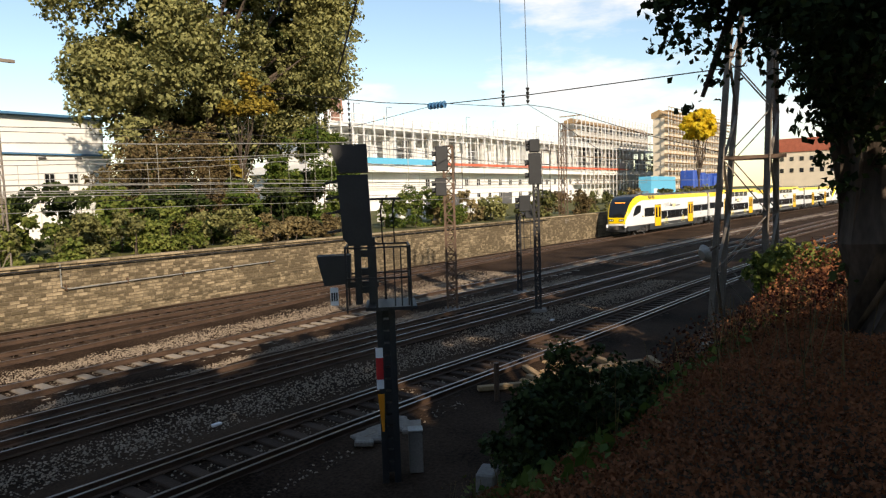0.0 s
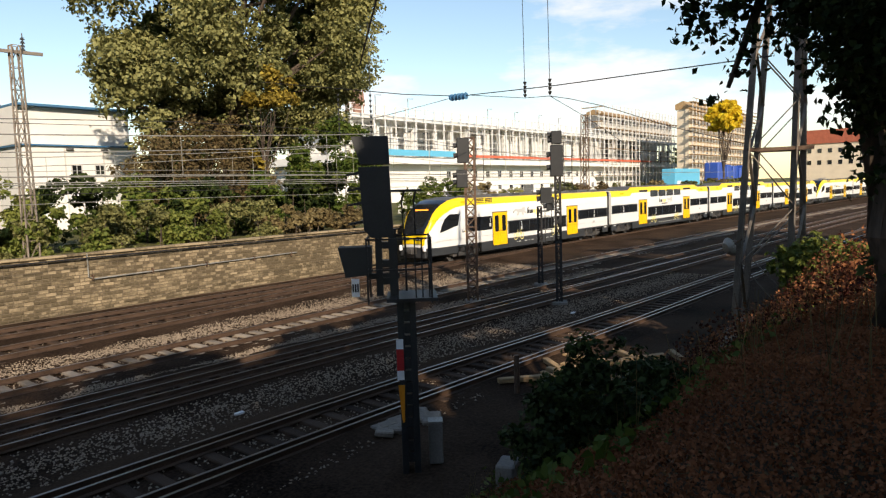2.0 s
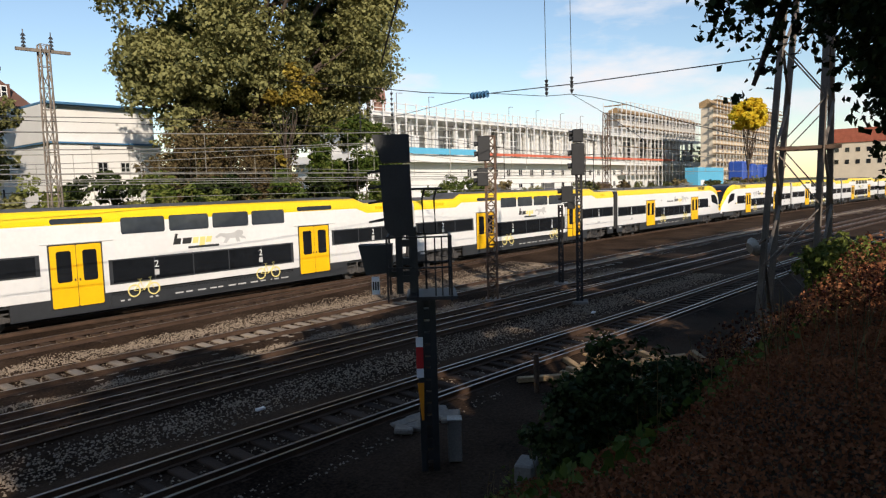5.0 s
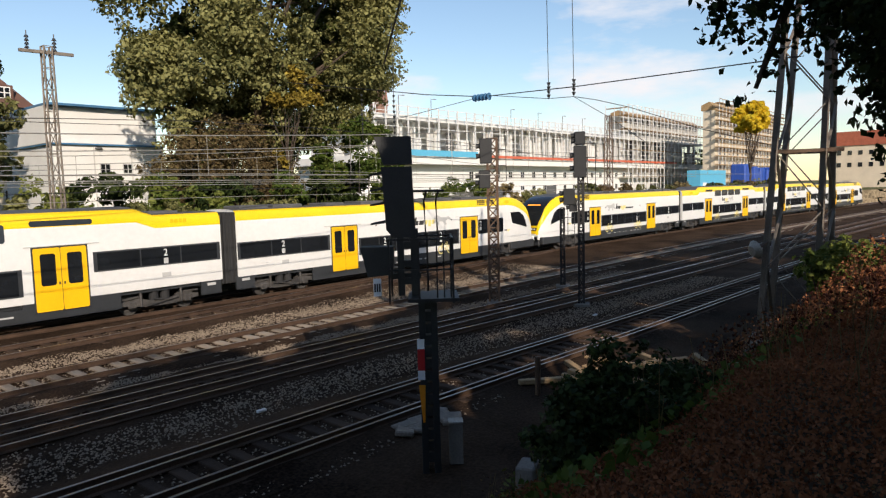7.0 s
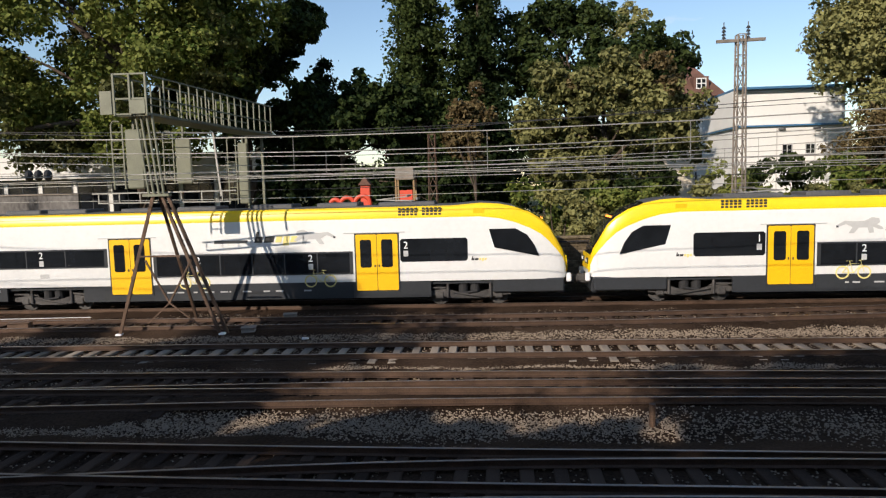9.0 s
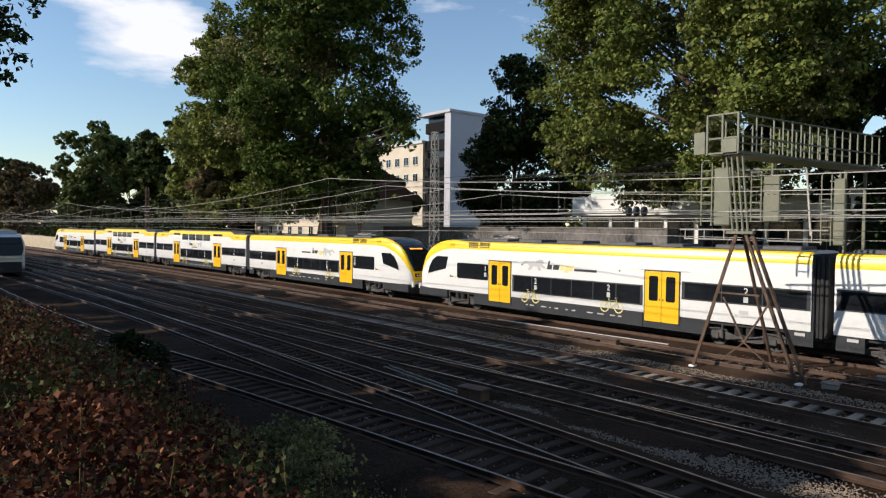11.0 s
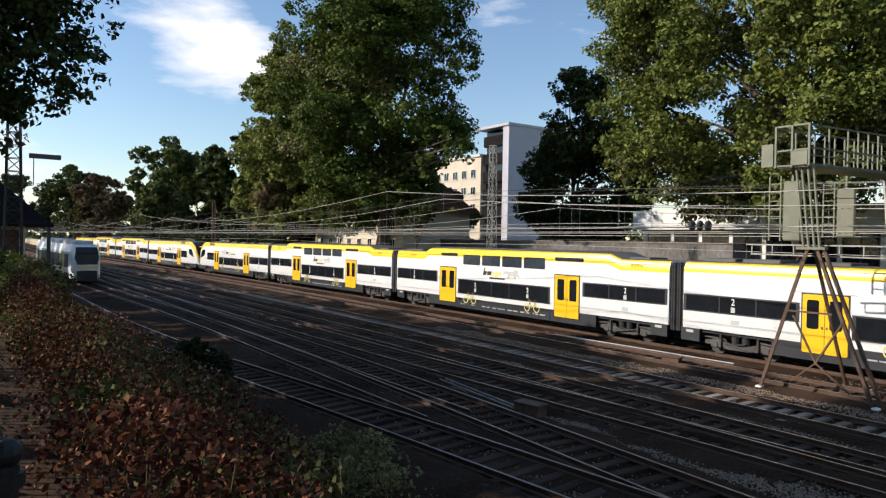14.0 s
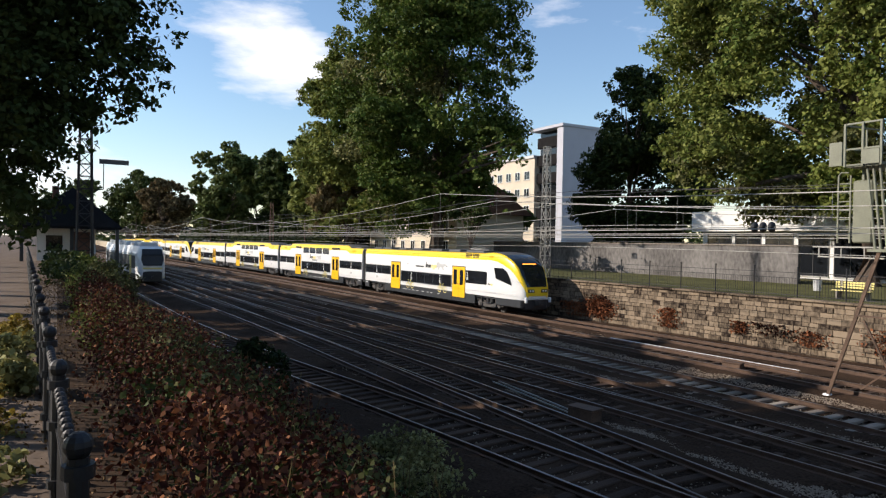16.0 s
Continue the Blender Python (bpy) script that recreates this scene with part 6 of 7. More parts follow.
def signal_gantry():
    """Cantilever gantry: an A-frame between the tracks, a caged beam to the terrace, signal boards below."""
    g = thing("signal_gantry", "olive green signal gantry on an A-frame with railed walkway", "signal gantry")
    ax, ay = -12.15, 24.0
    legs = [((-13.85, 23.8, -0.3), (ax - 0.15, ay, 4.95)), ((-9.95, 23.85, -0.3), (ax + 0.2, ay, 4.95)), ((-9.7, 23.95, -0.3), (ax + 0.4, ay + 0.05, 4.95)), ((-12.2, 26.9, -0.3), (ax, ay + 0.2, 4.95))]
    for a, b in legs:
        bm = bmesh.new()
        bar(bm, a, b, 0.09, 0.11)
        part("leg", bm, M["rust"], g)
    bm = bmesh.new()
    bar(bm, (-12.95, 23.9, 2.75), (-11.35, 23.9, 2.75), 0.06)
    bar(bm, (-12.7, 23.9, 2.6), (-11.9, 23.95, 1.0), 0.06)
    bar(bm, (-10.95, 23.9, 2.6), (-11.9, 23.95, 1.0), 0.06)
    bar(bm, (-11.9, 23.95, 1.0), (-12.7, 23.8, 0.25), 0.05)
    bar(bm, (-11.9, 23.95, 1.0), (-10.7, 23.8, 0.15), 0.05)
    part("brace", bm, M["rust"], g)
    for x in (-13.85, -9.9):
        bm = bmesh.new()
        box(bm, x - 0.12, x + 0.12, 23.72, 23.98, -0.4, -0.12, 0.03)
        part("foot_block", bm, M["whitemark"], g)
    bm = bmesh.new()
    box(bm, ax - 0.5, ax + 0.5, ay - 0.12, ay + 0.12, 4.95, 5.05)
    part("head_plate", bm, M["olive"], g)
    for k, x in enumerate((-0.32, -0.12, 0.1, 0.3)):
        bm = bmesh.new()
        rod(bm, (ax + x * 0.9, ay, 5.03), (ax + x - 0.35, ay + 0.1, 7.95), 0.045)
        part("column_tube", bm, M["olive"], g)
    # beam
    bx0, bx1 = -13.45, -12.25

    def bp(u, y, z):
        return (u + (y - 24) * 0.12, y, z)
    for u in (bx0, bx1):
        for z in (7.95, 8.55, 9.35):
            bm = bmesh.new()
            bar(bm, bp(u, 23.9, z), bp(u, 34.2, z), 0.09 if z < 8.5 else 0.05)
            part("beam_rail", bm, M["olive"], g)
        y = 23.9
        while y < 34.3:
            bm = bmesh.new()
            bar(bm, bp(u, y, 7.95), bp(u, y, 9.38), 0.05)
            part("railing_post", bm, M["olive"], g)
            y += 0.62 if y > 25 else 1.1
    bm = bmesh.new()
    y = 24.0
    sheet(bm, [bp(bx0, 23.9, 7.93), bp(bx1, 23.9, 7.93), bp(bx1, 34.2, 7.93), bp(bx0, 34.2, 7.93)], 0.05, (0, 0, -1))
    part("walkway", bm, M["olive"], g)
    for z in (7.95, 8.5, 9.38):
        bm = bmesh.new()
        bar(bm, (bx0, 23.88, z), (bx1, 23.88, z), 0.06)
        part("cage_rail", bm, M["olive"], g)
    for u in (bx0, -12.85, bx1):
        bm = bmesh.new()
        bar(bm, (u, 23.86, 7.9), (u, 23.86, 9.4), 0.07)
        part("cage_post", bm, M["olive"], g)
    bm = bmesh.new()
    box(bm, -12.82, -12.28, 23.80, 23.86, 7.95, 8.45)
    part("end_board", bm, M["olive"], g)
    # back boards of the signals under the beam
    for x0, x1, y, z0, z1 in ((-13.4, -12.72, 24.3, 5.25, 7.45), (-13.35, -12.65, 28.2, 5.45, 7.4), (-12.5, -12.0, 33.2, 4.45, 7.5)):
        bm = bmesh.new()
        box(bm, x0, x1, y, y + 0.12, z0, z1, 0.05)
        board = part("back_board", bm, M["olive"], g, "olive signal back board")
        bm = bmesh.new()
        for z in range(7):
            bar(bm, (x0 - 0.55, y + 0.1, z0 + 0.2 + z * 0.32), (x0 - 0.12, y + 0.1, z0 + 0.2 + z * 0.32), 0.035)
        bar(bm, (x0 - 0.55, y + 0.1, z0), (x0 - 0.55, y + 0.1, z1 + 0.2), 0.05)
        bar(bm, (x0 - 0.12, y + 0.1, z0), (x0 - 0.12, y + 0.1, z1 + 0.2), 0.05)
        tube(bm, [(x0 - 0.55, y + 0.1, z1 + 0.2), (x0 - 0.45, y + 0.1, z1 + 0.32), (x0 - 0.2, y + 0.1, z1 + 0.3)], 0.03)
        part("ladder", bm, M["olive"], board)
        bm = bmesh.new()
        bar(bm, ((x0 + x1) / 2, y + 0.06, z1 - 0.02), ((x0 + x1) / 2, y + 0.06, 7.95), 0.08)
        part("hanger", bm, M["olive"], board)
    bm = bmesh.new()
    for u in (-12.3, -11.5):
        bar(bm, (u, 34.0, 2.3), (u, 34.0, 8.0), 0.12)
    for z in (3.2, 4.4, 5.6, 6.8):
        bar(bm, (-12.3, 34, z), (-11.5, 34, z + 0.6), 0.05)
    part("far_leg", bm, M["olive"], g)
    bm = bmesh.new()
    bar(bm, (-10.2, 25.2, 4.9), (-10.4, 25.2, 7.3), 0.06)
    bar(bm, (-12.4, 24.2, 7.3), (-10.4, 25.2, 7.3), 0.05)
    bar(bm, (-14.6, 24.0, 5.1), (-9.4, 24.6, 5.1), 0.05)
    bar(bm, (-14.4, 24.0, 4.75), (-9.6, 24.6, 4.7), 0.05)
    for k in range(7):
        bar(bm, (-14.4 + k * 0.75, 24.05 + k * 0.08, 4.73), (-14.4 + k * 0.75, 24.05 + k * 0.08, 5.1), 0.03)
    part("maintenance_rail", bm, M["galv"], g)
    bm = bmesh.new()
    box(bm, -14.2, -13.75, 24.2, 24.35, 8.0, 8.85)
    part("small_board", bm, M["olive"], g)


signal_gantry()


def railway_hut():
    h = thing("railway_hut", "small white railway hut with a dark hipped roof and beams", "building")
    bm = bmesh.new()
    box(bm, -64.5, -60.0, -1.4, 2.6, 0.0, 5.7)
    part("wall", bm, M["plaster"], h)
    bm = bmesh.new()
    r = [bm.verts.new(p) for p in ((-66, -2.6, 5.55), (-57.6, -2.6, 5.55), (-57.6, 4.3, 5.55), (-66, 4.3, 5.55), (-61.6, 1.0, 8.9), (-62.6, 1.0, 8.9), (-66, -2.6, 5.72), (-57.6, -2.6, 5.72), (-57.6, 4.3, 5.72), (-66, 4.3, 5.72))]
    for f in ((3, 2, 1, 0), (0, 1, 7, 6), (1, 2, 8, 7), (2, 3, 9, 8), (3, 0, 6, 9), (6, 7, 4, 5), (7, 8, 4), (8, 9, 5, 4), (9, 6, 5)):
        bm.faces.new([r[i] for i in f])
    bmesh.ops.recalc_face_normals(bm, faces=bm.faces)
    part("roof", bm, M["slate"], h)
    for y in (-2.3, 0.9, 4.0):
        bm = bmesh.new()
        box(bm, -58.1, -57.85, y - 0.12, y + 0.12, 0.0, 5.54)
        part("roof_post", bm, M["dark"], h)
    bm = bmesh.new()
    box(bm, -59.99, -59.93, 0.9, 2.2, 2.6, 5.3)
    part("door", bm, M["tile"], h)
    bm = bmesh.new()
    box(bm, -59.99, -59.95, -0.8, 0.3, 3.8, 5.0)
    part("window", bm, M["glass"], h)
    bm = bmesh.new()
    rod(bm, (-63, -0.2, 7.4), (-63, -0.2, 9.0), 0.25, n=8)
    part("chimney", bm, M["tile"], h)


railway_hut()


def standing_train():
    t = thing("standing_railcar", "white and black railcar standing on a siding in shade", "train car", at=pose(-78, along(TRACKS["siding"], -78), 0, 0, 0, math.degrees(math.atan((along(TRACKS["siding"], -78) - along(TRACKS["siding"], -104)) / 26))))
    bm = bmesh.new()
    rows = []
    for x, w, zb, zs, zr in ((0, 1.05, 0.9, 1.9, 2.2), (-0.25, 1.22, 0.6, 2.6, 3.05), (-0.8, 1.36, 0.5, 3.0, 3.7), (-1.5, 1.42, 0.5, 3.2, 4.0), (-28, 1.42, 0.5, 3.2, 4.0)):
        rows.append([bm.verts.new((x, y, z)) for y, z in ((-w, zb), (-w, zs), (-w * 0.8, zr), (w * 0.8, zr), (w, zs), (w, zb))])
    for a, b in zip(rows, rows[1:]):
        for k in range(6):
            bm.faces.new((a[k], b[k], b[(k + 1) % 6], a[(k + 1) % 6]))
    bm.faces.new(rows[0])
    bm.faces.new(list(reversed(rows[-1])))
    bmesh.ops.recalc_face_normals(bm, faces=bm.faces)
    part("body", bm, M["white"], t, "white body")
    for s in (-1, 1):
        bm = bmesh.new()
        box(bm, -27.6, -2.2, s * 1.40, s * 1.435, 1.55, 2.95)
        part("window_band", bm, M["black"], t)
        bm = bmesh.new()
        box(bm, -27.6, -1.6, s * 1.40, s * 1.43, 0.5, 1.0)
        part("skirt", bm, M["dark"], t)
        bm = bmesh.new()
        box(bm, -6.2, -4.8, s * 1.40, s * 1.45, 0.8, 3.0)
        part("door", bm, M["paleyellow"], t)
        bm = bmesh.new()
        box(bm, -0.06, 0.06, s * 0.85 - 0.16, s * 0.85 + 0.16, 1.25, 1.5, 0.03)
        part("headlight", bm, M["whitemark"], t)
    bm = bmesh.new()
    sheet(bm, [(0.06, -0.92, 1.95), (0.06, 0.92, 1.95), (-0.16, 1.12, 2.55), (-0.26, 1.08, 3.05), (-0.26, -1.08, 3.05), (-0.16, -1.12, 2.55)], 0.07, (1, 0, 0.1))
    sheet(bm, [(-0.24, -1.05, 3.05), (-0.24, 1.05, 3.05), (-0.70, 0.98, 3.66), (-0.70, -0.98, 3.66)], 0.09, (1, 0, 0.75))
    part("windscreen", bm, M["black"], t, "black windscreen")
    bm = bmesh.new()
    box(bm, -0.5, 0.12, -0.95, 0.95, 0.2, 1.32, 0.08)
    rod(bm, (0.0, 0, 0.7), (0.5, 0, 0.7), 0.16)
    part("apron", bm, M["black"], t, "black coupler apron")
    bm = bmesh.new()
    box(bm, -0.02, 0.075, -0.95, 0.95, 1.56, 1.74)
    part("front_stripe", bm, M["paleyellow"], t, "pale yellow stripe under the windscreen")
    for x in (-3.2, -8, -14, -20, -25):
        bm = bmesh.new()
        box(bm, x - 1.6, x + 1.2, -0.9, 0.9, 3.98, 4.4, 0.08)
        part("roof_unit", bm, M["greymark"], t)
    for x in (-4, -24):
        bm = bmesh.new()
        for u in (-1.1, 1.1):
            for s in (-0.75, 0.75):
                rod(bm, (x + u, s - 0.06, 0.42), (x + u, s + 0.06, 0.42), 0.42, n=16)
        box(bm, x - 1.6, x + 1.6, -1.0, 1.0, 0.35, 0.6)
        part("bogie", bm, M["bogie"], t)
    copy_thing(t, pose(-112, along(TRACKS["fifth"], -112), 0, 0, 0, 2.6))


standing_train()


def road_bridge():
    b = thing("road_bridge", "dark road bridge over the tracks in the distance", "bridge", kind="structure")
    bm = bmesh.new()
    box(bm, -292, -284, -20, 60, 6.6, 8.2)
    part("deck", bm, M["oldwall"], b)
    bm = bmesh.new()
    box(bm, -284.2, -284.0, -20, 60, 8.2, 9.3)
    part("parapet", bm, M["iron"], b)
    for y in (-12, 24, 40):
        bm = bmesh.new()
        box(bm, -290, -286, y - 1, y + 1, -0.5, 6.6)
        part("pier", bm, M["oldwall"], b)


road_bridge()

# ---------------------------------------------------------------- small things on the track bed


def bed_things():
    for x0, x1, y0, y1 in ((-27.0, -16.6, 26.05, 26.55),):
        r = thing("loose_rail", "loose rail with a bright worn head lying between the tracks", "rail")
        bm = bmesh.new()
        bar(bm, (x0, y0, -0.08), (x1, y1, -0.08), 0.075, 0.16)
        part("rail_web", bm, M["rail"], r)
        bm = bmesh.new()
        bar(bm, (x0, y0, 0.006), (x1, y1, 0.006), 0.09, 0.012)
        part("rail_head", bm, M["whitemark"], r)
    for x, y, w, d, h, lab, m in ((-15.2, 13.7, 0.9, 0.5, 0.35, "dark cast point machine beside the turnout", "rust"), (-18.8, 25.3, 0.8, 0.4, 0.25, "dark point machine box on the ballast", "rust"), (-40.6, 14.3, 0.35, 0.3, 0.4, "small rusty marker block beside the track", "rust"), (-8.2, 26.7, 0.5, 0.4, 0.2, "pale concrete cable cover", "concrete"), (-9.0, 24.1, 0.5, 0.4, 0.2, "pale concrete cable cover", "concrete"), (-20.8, 14.9, 1.0, 0.5, 0.2, "wooden point machine cover", "sleeper")):
        b = thing("track_box", lab, "track box", at=pose(x, y, BED, 0, 0, 12))
        bm = bmesh.new()
        box(bm, -w / 2, w / 2, -d / 2, d / 2, -0.05, h, 0.03)
        part("housing", bm, M[m], b)
        bm = bmesh.new()
        box(bm, -w / 2 - 0.03, w / 2 + 0.03, -d / 2 - 0.03, d / 2 + 0.03, h + 0.002, h + 0.04, 0.01)
        part("lid", bm, M[m], b)
    for k in range(2):
        r = thing("point_rod", "thin steel point rod along the track", "rod", "point rods")
        bm = bmesh.new()
        bar(bm, (-20.5, 14.25 - k * 0.25, -0.1), (-15.6, 13.75 - k * 0.22, -0.1), 0.04)
        part("rod", bm, M["galv"], r)
    p = thing("short_post", "short rusty steel post beside the near track", "post")
    bm = bmesh.new()
    rod(bm, (14.1, 9.0, -0.4), (14.1, 9.0, 0.75), 0.07, n=10)
    part("post", bm, M["rust"], p)
    p = thing("short_post", "short dark post between two tracks", "post")
    bm = bmesh.new()
    rod(bm, (3.4, 14.2, -0.4), (3.4, 14.2, 0.3), 0.07, n=10)
    part("post", bm, M["rust"], p)
    rng = random.Random(12)
    for k, (x, y, s) in enumerate(((9.6, 6.5, 0.45),)):
        b = thing("concrete_marker", "weathered concrete marker block on the bank", "concrete block", at=pose(x - 0.4, y - 0.4, -0.25, 0, 0, 20))
        bm = bmesh.new()
        box(bm, -0.25, 0.25, -0.16, 0.16, 0, 0.62, 0.03)
        part("block", bm, M["concrete"], b)
    for x, y, z, a in ((13.2, 3.6, 1.85, 30), (16.2, 4.4, 1.2, 10)):
        b = thing("concrete_block", "pale broken concrete block among the shrubs", "concrete block", "concrete blocks", at=pose(x, y, z, 0, 0, a))
        bm = bmesh.new()
        box(bm, -0.2, 0.2, -0.2, 0.2, -0.5, 0.12, 0.05)
        for v in bm.verts:
            v.co += Vector((rng.uniform(-0.05, 0.05), rng.uniform(-0.05, 0.05), rng.uniform(-0.06, 0.06)))
        part("block", bm, M["concrete"], b)
    for k in range(9):
        x, y = 10.4 + rng.uniform(-0.7, 1.0), 9.9 + rng.uniform(-0.4, 0.35)
        b = thing("stone_slab", "broken stone slab lying beside the track", "stone slab", "stone slabs", at=pose(x, y, BED + 0.05, rng.uniform(-8, 8), rng.uniform(-8, 8), rng.uniform(0, 180)))
        bm = bmesh.new()
        box(bm, -rng.uniform(0.2, 0.5), rng.uniform(0.2, 0.5), -0.2, 0.2, -0.06, 0.06, 0.03)
        part("slab", bm, M["mast"], b)
    for k in range(14):
        x, y = rng.uniform(13.5, 20.0), rng.uniform(6.6, 9.2)
        b = thing("timber", "old split sleeper timber lying on the ground", "timber", "old timbers", at=pose(x, y, BED + 0.08 + 0.05 * (k % 3), rng.uniform(-4, 4), rng.uniform(-5, 5), rng.uniform(20, 160)))
        bm = bmesh.new()
        l = rng.uniform(0.5, 1.3)
        box(bm, -l, l, -0.09, 0.09, -0.08, 0.06, 0.02)
        part("timber", bm, M["wood"], b)
    # a scatter of bright litter and reflectors
    for x, y in ((-1.4, 17.2), (3.6, 17.25), (-6.5, 22.8), (24, 12.6), (9, 13.5)):
        b = thing("marker_tag", "small white tag between the rails", "tag", "white tags", at=pose(x, y, -0.17))
        bm = bmesh.new()
        box(bm, -0.12, 0.12, -0.05, 0.05, 0, 0.06, 0.01)
        part("tag", bm, M["whitemark"], b)


bed_things()


def iron_fence():
    """Ornate black fence on the path's edge, running west under the camera."""
    def fy(x):
        return 0.21 + x * 0.037
    bays = []
    t = thing("iron_fence", "ornate black wrought iron fence with ball finials beside the path", "fence", "iron fence")
    L = 2.0
    bm = bmesh.new()
    rod(bm, (0, 0, 2.9), (0, 0, 4.04), 0.045, n=10)
    for z in (3.3, 3.7, 3.98):
        rod(bm, (0, 0, z - 0.03), (0, 0, z + 0.03), 0.068, n=10)
    bmesh.ops.create_uvsphere(bm, u_segments=10, v_segments=8, radius=0.062, matrix=Matrix.Translation((0, 0, 4.09)))
    part("post", bm, M["iron"], t)
    for z in (3.12, 3.68):
        bm = bmesh.new()
        bar(bm, (0, 0, z), (-L, 0, z), 0.035, 0.018)
        part("fence_rail", bm, M["iron"], t)
    bm = bmesh.new()
    rod(bm, (0, 0, 3.02), (0, 0, 3.92), 0.011, n=6)
    bmesh.ops.create_uvsphere(bm, u_segments=8, v_segments=6, radius=0.036, matrix=Matrix.Translation((0, 0, 3.95)))
    ring(bm, (0, 0, 3.58), 0.06, 0.018, 10, depth=0.012)
    me = bpy.data.meshes.new("baluster")
    bm.to_mesh(me)
    bm.free()
    me.materials.append(M["iron"])
    for k in range(1, 14):
        shared("baluster", me, t, Matrix.Translation((-k * L / 14, 0, 0)))
    x = -3.3
    first = True
    while x > -58:
        m = pose(x, fy(x), 0, 0, 0, 2.06)
        if first:
            t.matrix_basis = m
            first = False
        else:
            copy_thing(t, m)
        x -= L


iron_fence()

# ---------------------------------------------------------------- trees beyond the line
tree("tall plane tree with olive brown autumn crown behind the wall", (31, 46, 2.3), 20, crown_blobs((33.2, 46, 21), 13.4, 9, 13.5, 150, 1, (0.11, 0.19)) + crown_blobs((33.2, 43, 19), 10, 4, 9, 50, 9, (0.12, 0.2)) + crown_blobs((35.4, 41.0, 19.5), 4.4, 1.8, 5.0, 26, 10, (0.2, 0.32)) + crown_blobs((30, 45, 12), 9.5, 6, 4.5, 30, 2, (0.16, 0.28)), "leafolive", 160000, 0.29, 0.75, 11, extra=(("leafmid", crown_blobs((33, 48, 19), 10, 5, 11, 40, 8, (0.16, 0.26)), 16000, 0.5),))
tree("young maple with bright yellow leaves in front of the plane tree", (29.5, 39.5, 2.3), 9, crown_blobs((29.9, 38.6, 12.2), 2.1, 1.5, 1.5, 14, 3, (0.22, 0.36)) + crown_blobs((28.6, 38.4, 7.6), 1.0, 0.8, 0.8, 6, 4, (0.3, 0.4)), "leafgold", 3600, 0.24, 0.12, 12)
shrub("dry brown twiggy bushes at the foot of the plane tree", crown_blobs((24.5, 40, 6.2), 4.6, 2.4, 4.0, 40, 5, (0.14, 0.26)), "leafbrown", 9000, 0.19, 13, stems=36)
shrub("dense dark undergrowth beneath the plane tree", crown_blobs((30, 44.5, 5.4), 10.5, 2.4, 3.4, 60, 16, (0.14, 0.24)), "leafmid", 22000, 0.3, 16, stems=24)
shrub("tangle of bare brown branches beneath the plane tree", crown_blobs((27, 42, 7.2), 5.4, 1.6, 3.2, 40, 17, (0.16, 0.28)), "leafbrown", 9000, 0.22, 17, stems=30)
shrub("tall light green bushes above the wall", crown_blobs((36.5, 39.5, 6.4), 4.0, 2.6, 4.4, 40, 6, (0.14, 0.26)), "leaf", 16000, 0.24, 14, stems=14)
shrub("green ivy and brambles hanging over the wall", crown_blobs((45.5, 36.5, 3.6), 5.5, 2.6, 2.2, 34, 7, (0.14, 0.26)), "leaf", 9000, 0.22, 15)
for k in range(9):
    x = 4.0 + k * 3.4
    lf = ("leaf" if k % 2 else "leafolive") if k < 7 else "leafbrown"
    shrub("dense green hedge of brambles on top of the wall" if k < 7 else "yellow brown dry grass and brambles above the wall", crown_blobs((x, wall_y(x) + 2.6, 3.3), 2.3, 1.7, 1.45 if k < 7 else 0.9, 22, 30 + k, (0.2, 0.34)), lf, 5200, 0.2, 130 + k, name="hedge", category="hedge")
for k in range(12):
    x = 50 + k * 7
    shrub("green bushes on the wall beside the building site", crown_blobs((x, wall_y(x) + 4.0, 3.4), 3.6, 2.2, 1.6, 16, 60 + k, (0.2, 0.34)), "leafolive" if k % 3 else "leafbrown", 2600, 0.3, 160 + k, name="hedge", category="hedge")
for k in range(8):
    x = 4.0 + k * 4.0
    shrub("dark green shrubs behind the hedge", crown_blobs((x, 38.5, 4.0), 2.6, 1.8, 2.2, 18, 80 + k, (0.2, 0.34)), "leafdark" if k % 2 else "leaf", 4200, 0.24, 180 + k)
tree("broad olive green tree with reddish leaf tips", (7.0, 41, 2.3), 7, crown_blobs((7.0, 40.5, 8.0), 5.8, 3.6, 4.2, 60, 21, (0.15, 0.27)), "leafolive", 34000, 0.28, 0.28, 21, extra=(("leafbrown", crown_blobs((8.5, 39.5, 11.0), 3.6, 2.4, 1.2, 12, 22, (0.2, 0.3)), 2600, 0.24),))
tree("small tree with rusty brown autumn crown", (-0.7, 37.2, 2.4), 6.5, crown_blobs((-0.9, 37.2, 8.6), 1.35, 1.2, 2.2, 18, 23, (0.24, 0.38)), "leafbrown", 4200, 0.22, 0.13, 23)
spruce("tall dark spruce behind the playground", (-5.8, 60, 2.3), 29, 5.2, "leafdark", 31, 40000)
spruce("tall dark spruce beside another", (-0.6, 61, 2.3), 27.0, 5.0, "leafdark", 32, 40000)
spruce("dark fir tree behind the plane tree", (-15.5, 64, 2.3), 15.5, 4.4, "leafdark", 33, 9000)
tree("dark green broadleaf tree behind the shrubs", (9.5, 64, 2.3), 16, crown_blobs((9.5, 64, 13.5), 8.6, 6, 8.6, 60, 24, (0.14, 0.26)), "leafdark", 40000, 0.40, 0.45, 24)
tree("dark green tree filling the gap behind the playground", (-12, 56, 2.3), 9, crown_blobs((-10, 57, 8.0), 13, 4, 6.2, 80, 25, (0.12, 0.22)), "leafdark", 60000, 0.46, 0.35, 25)
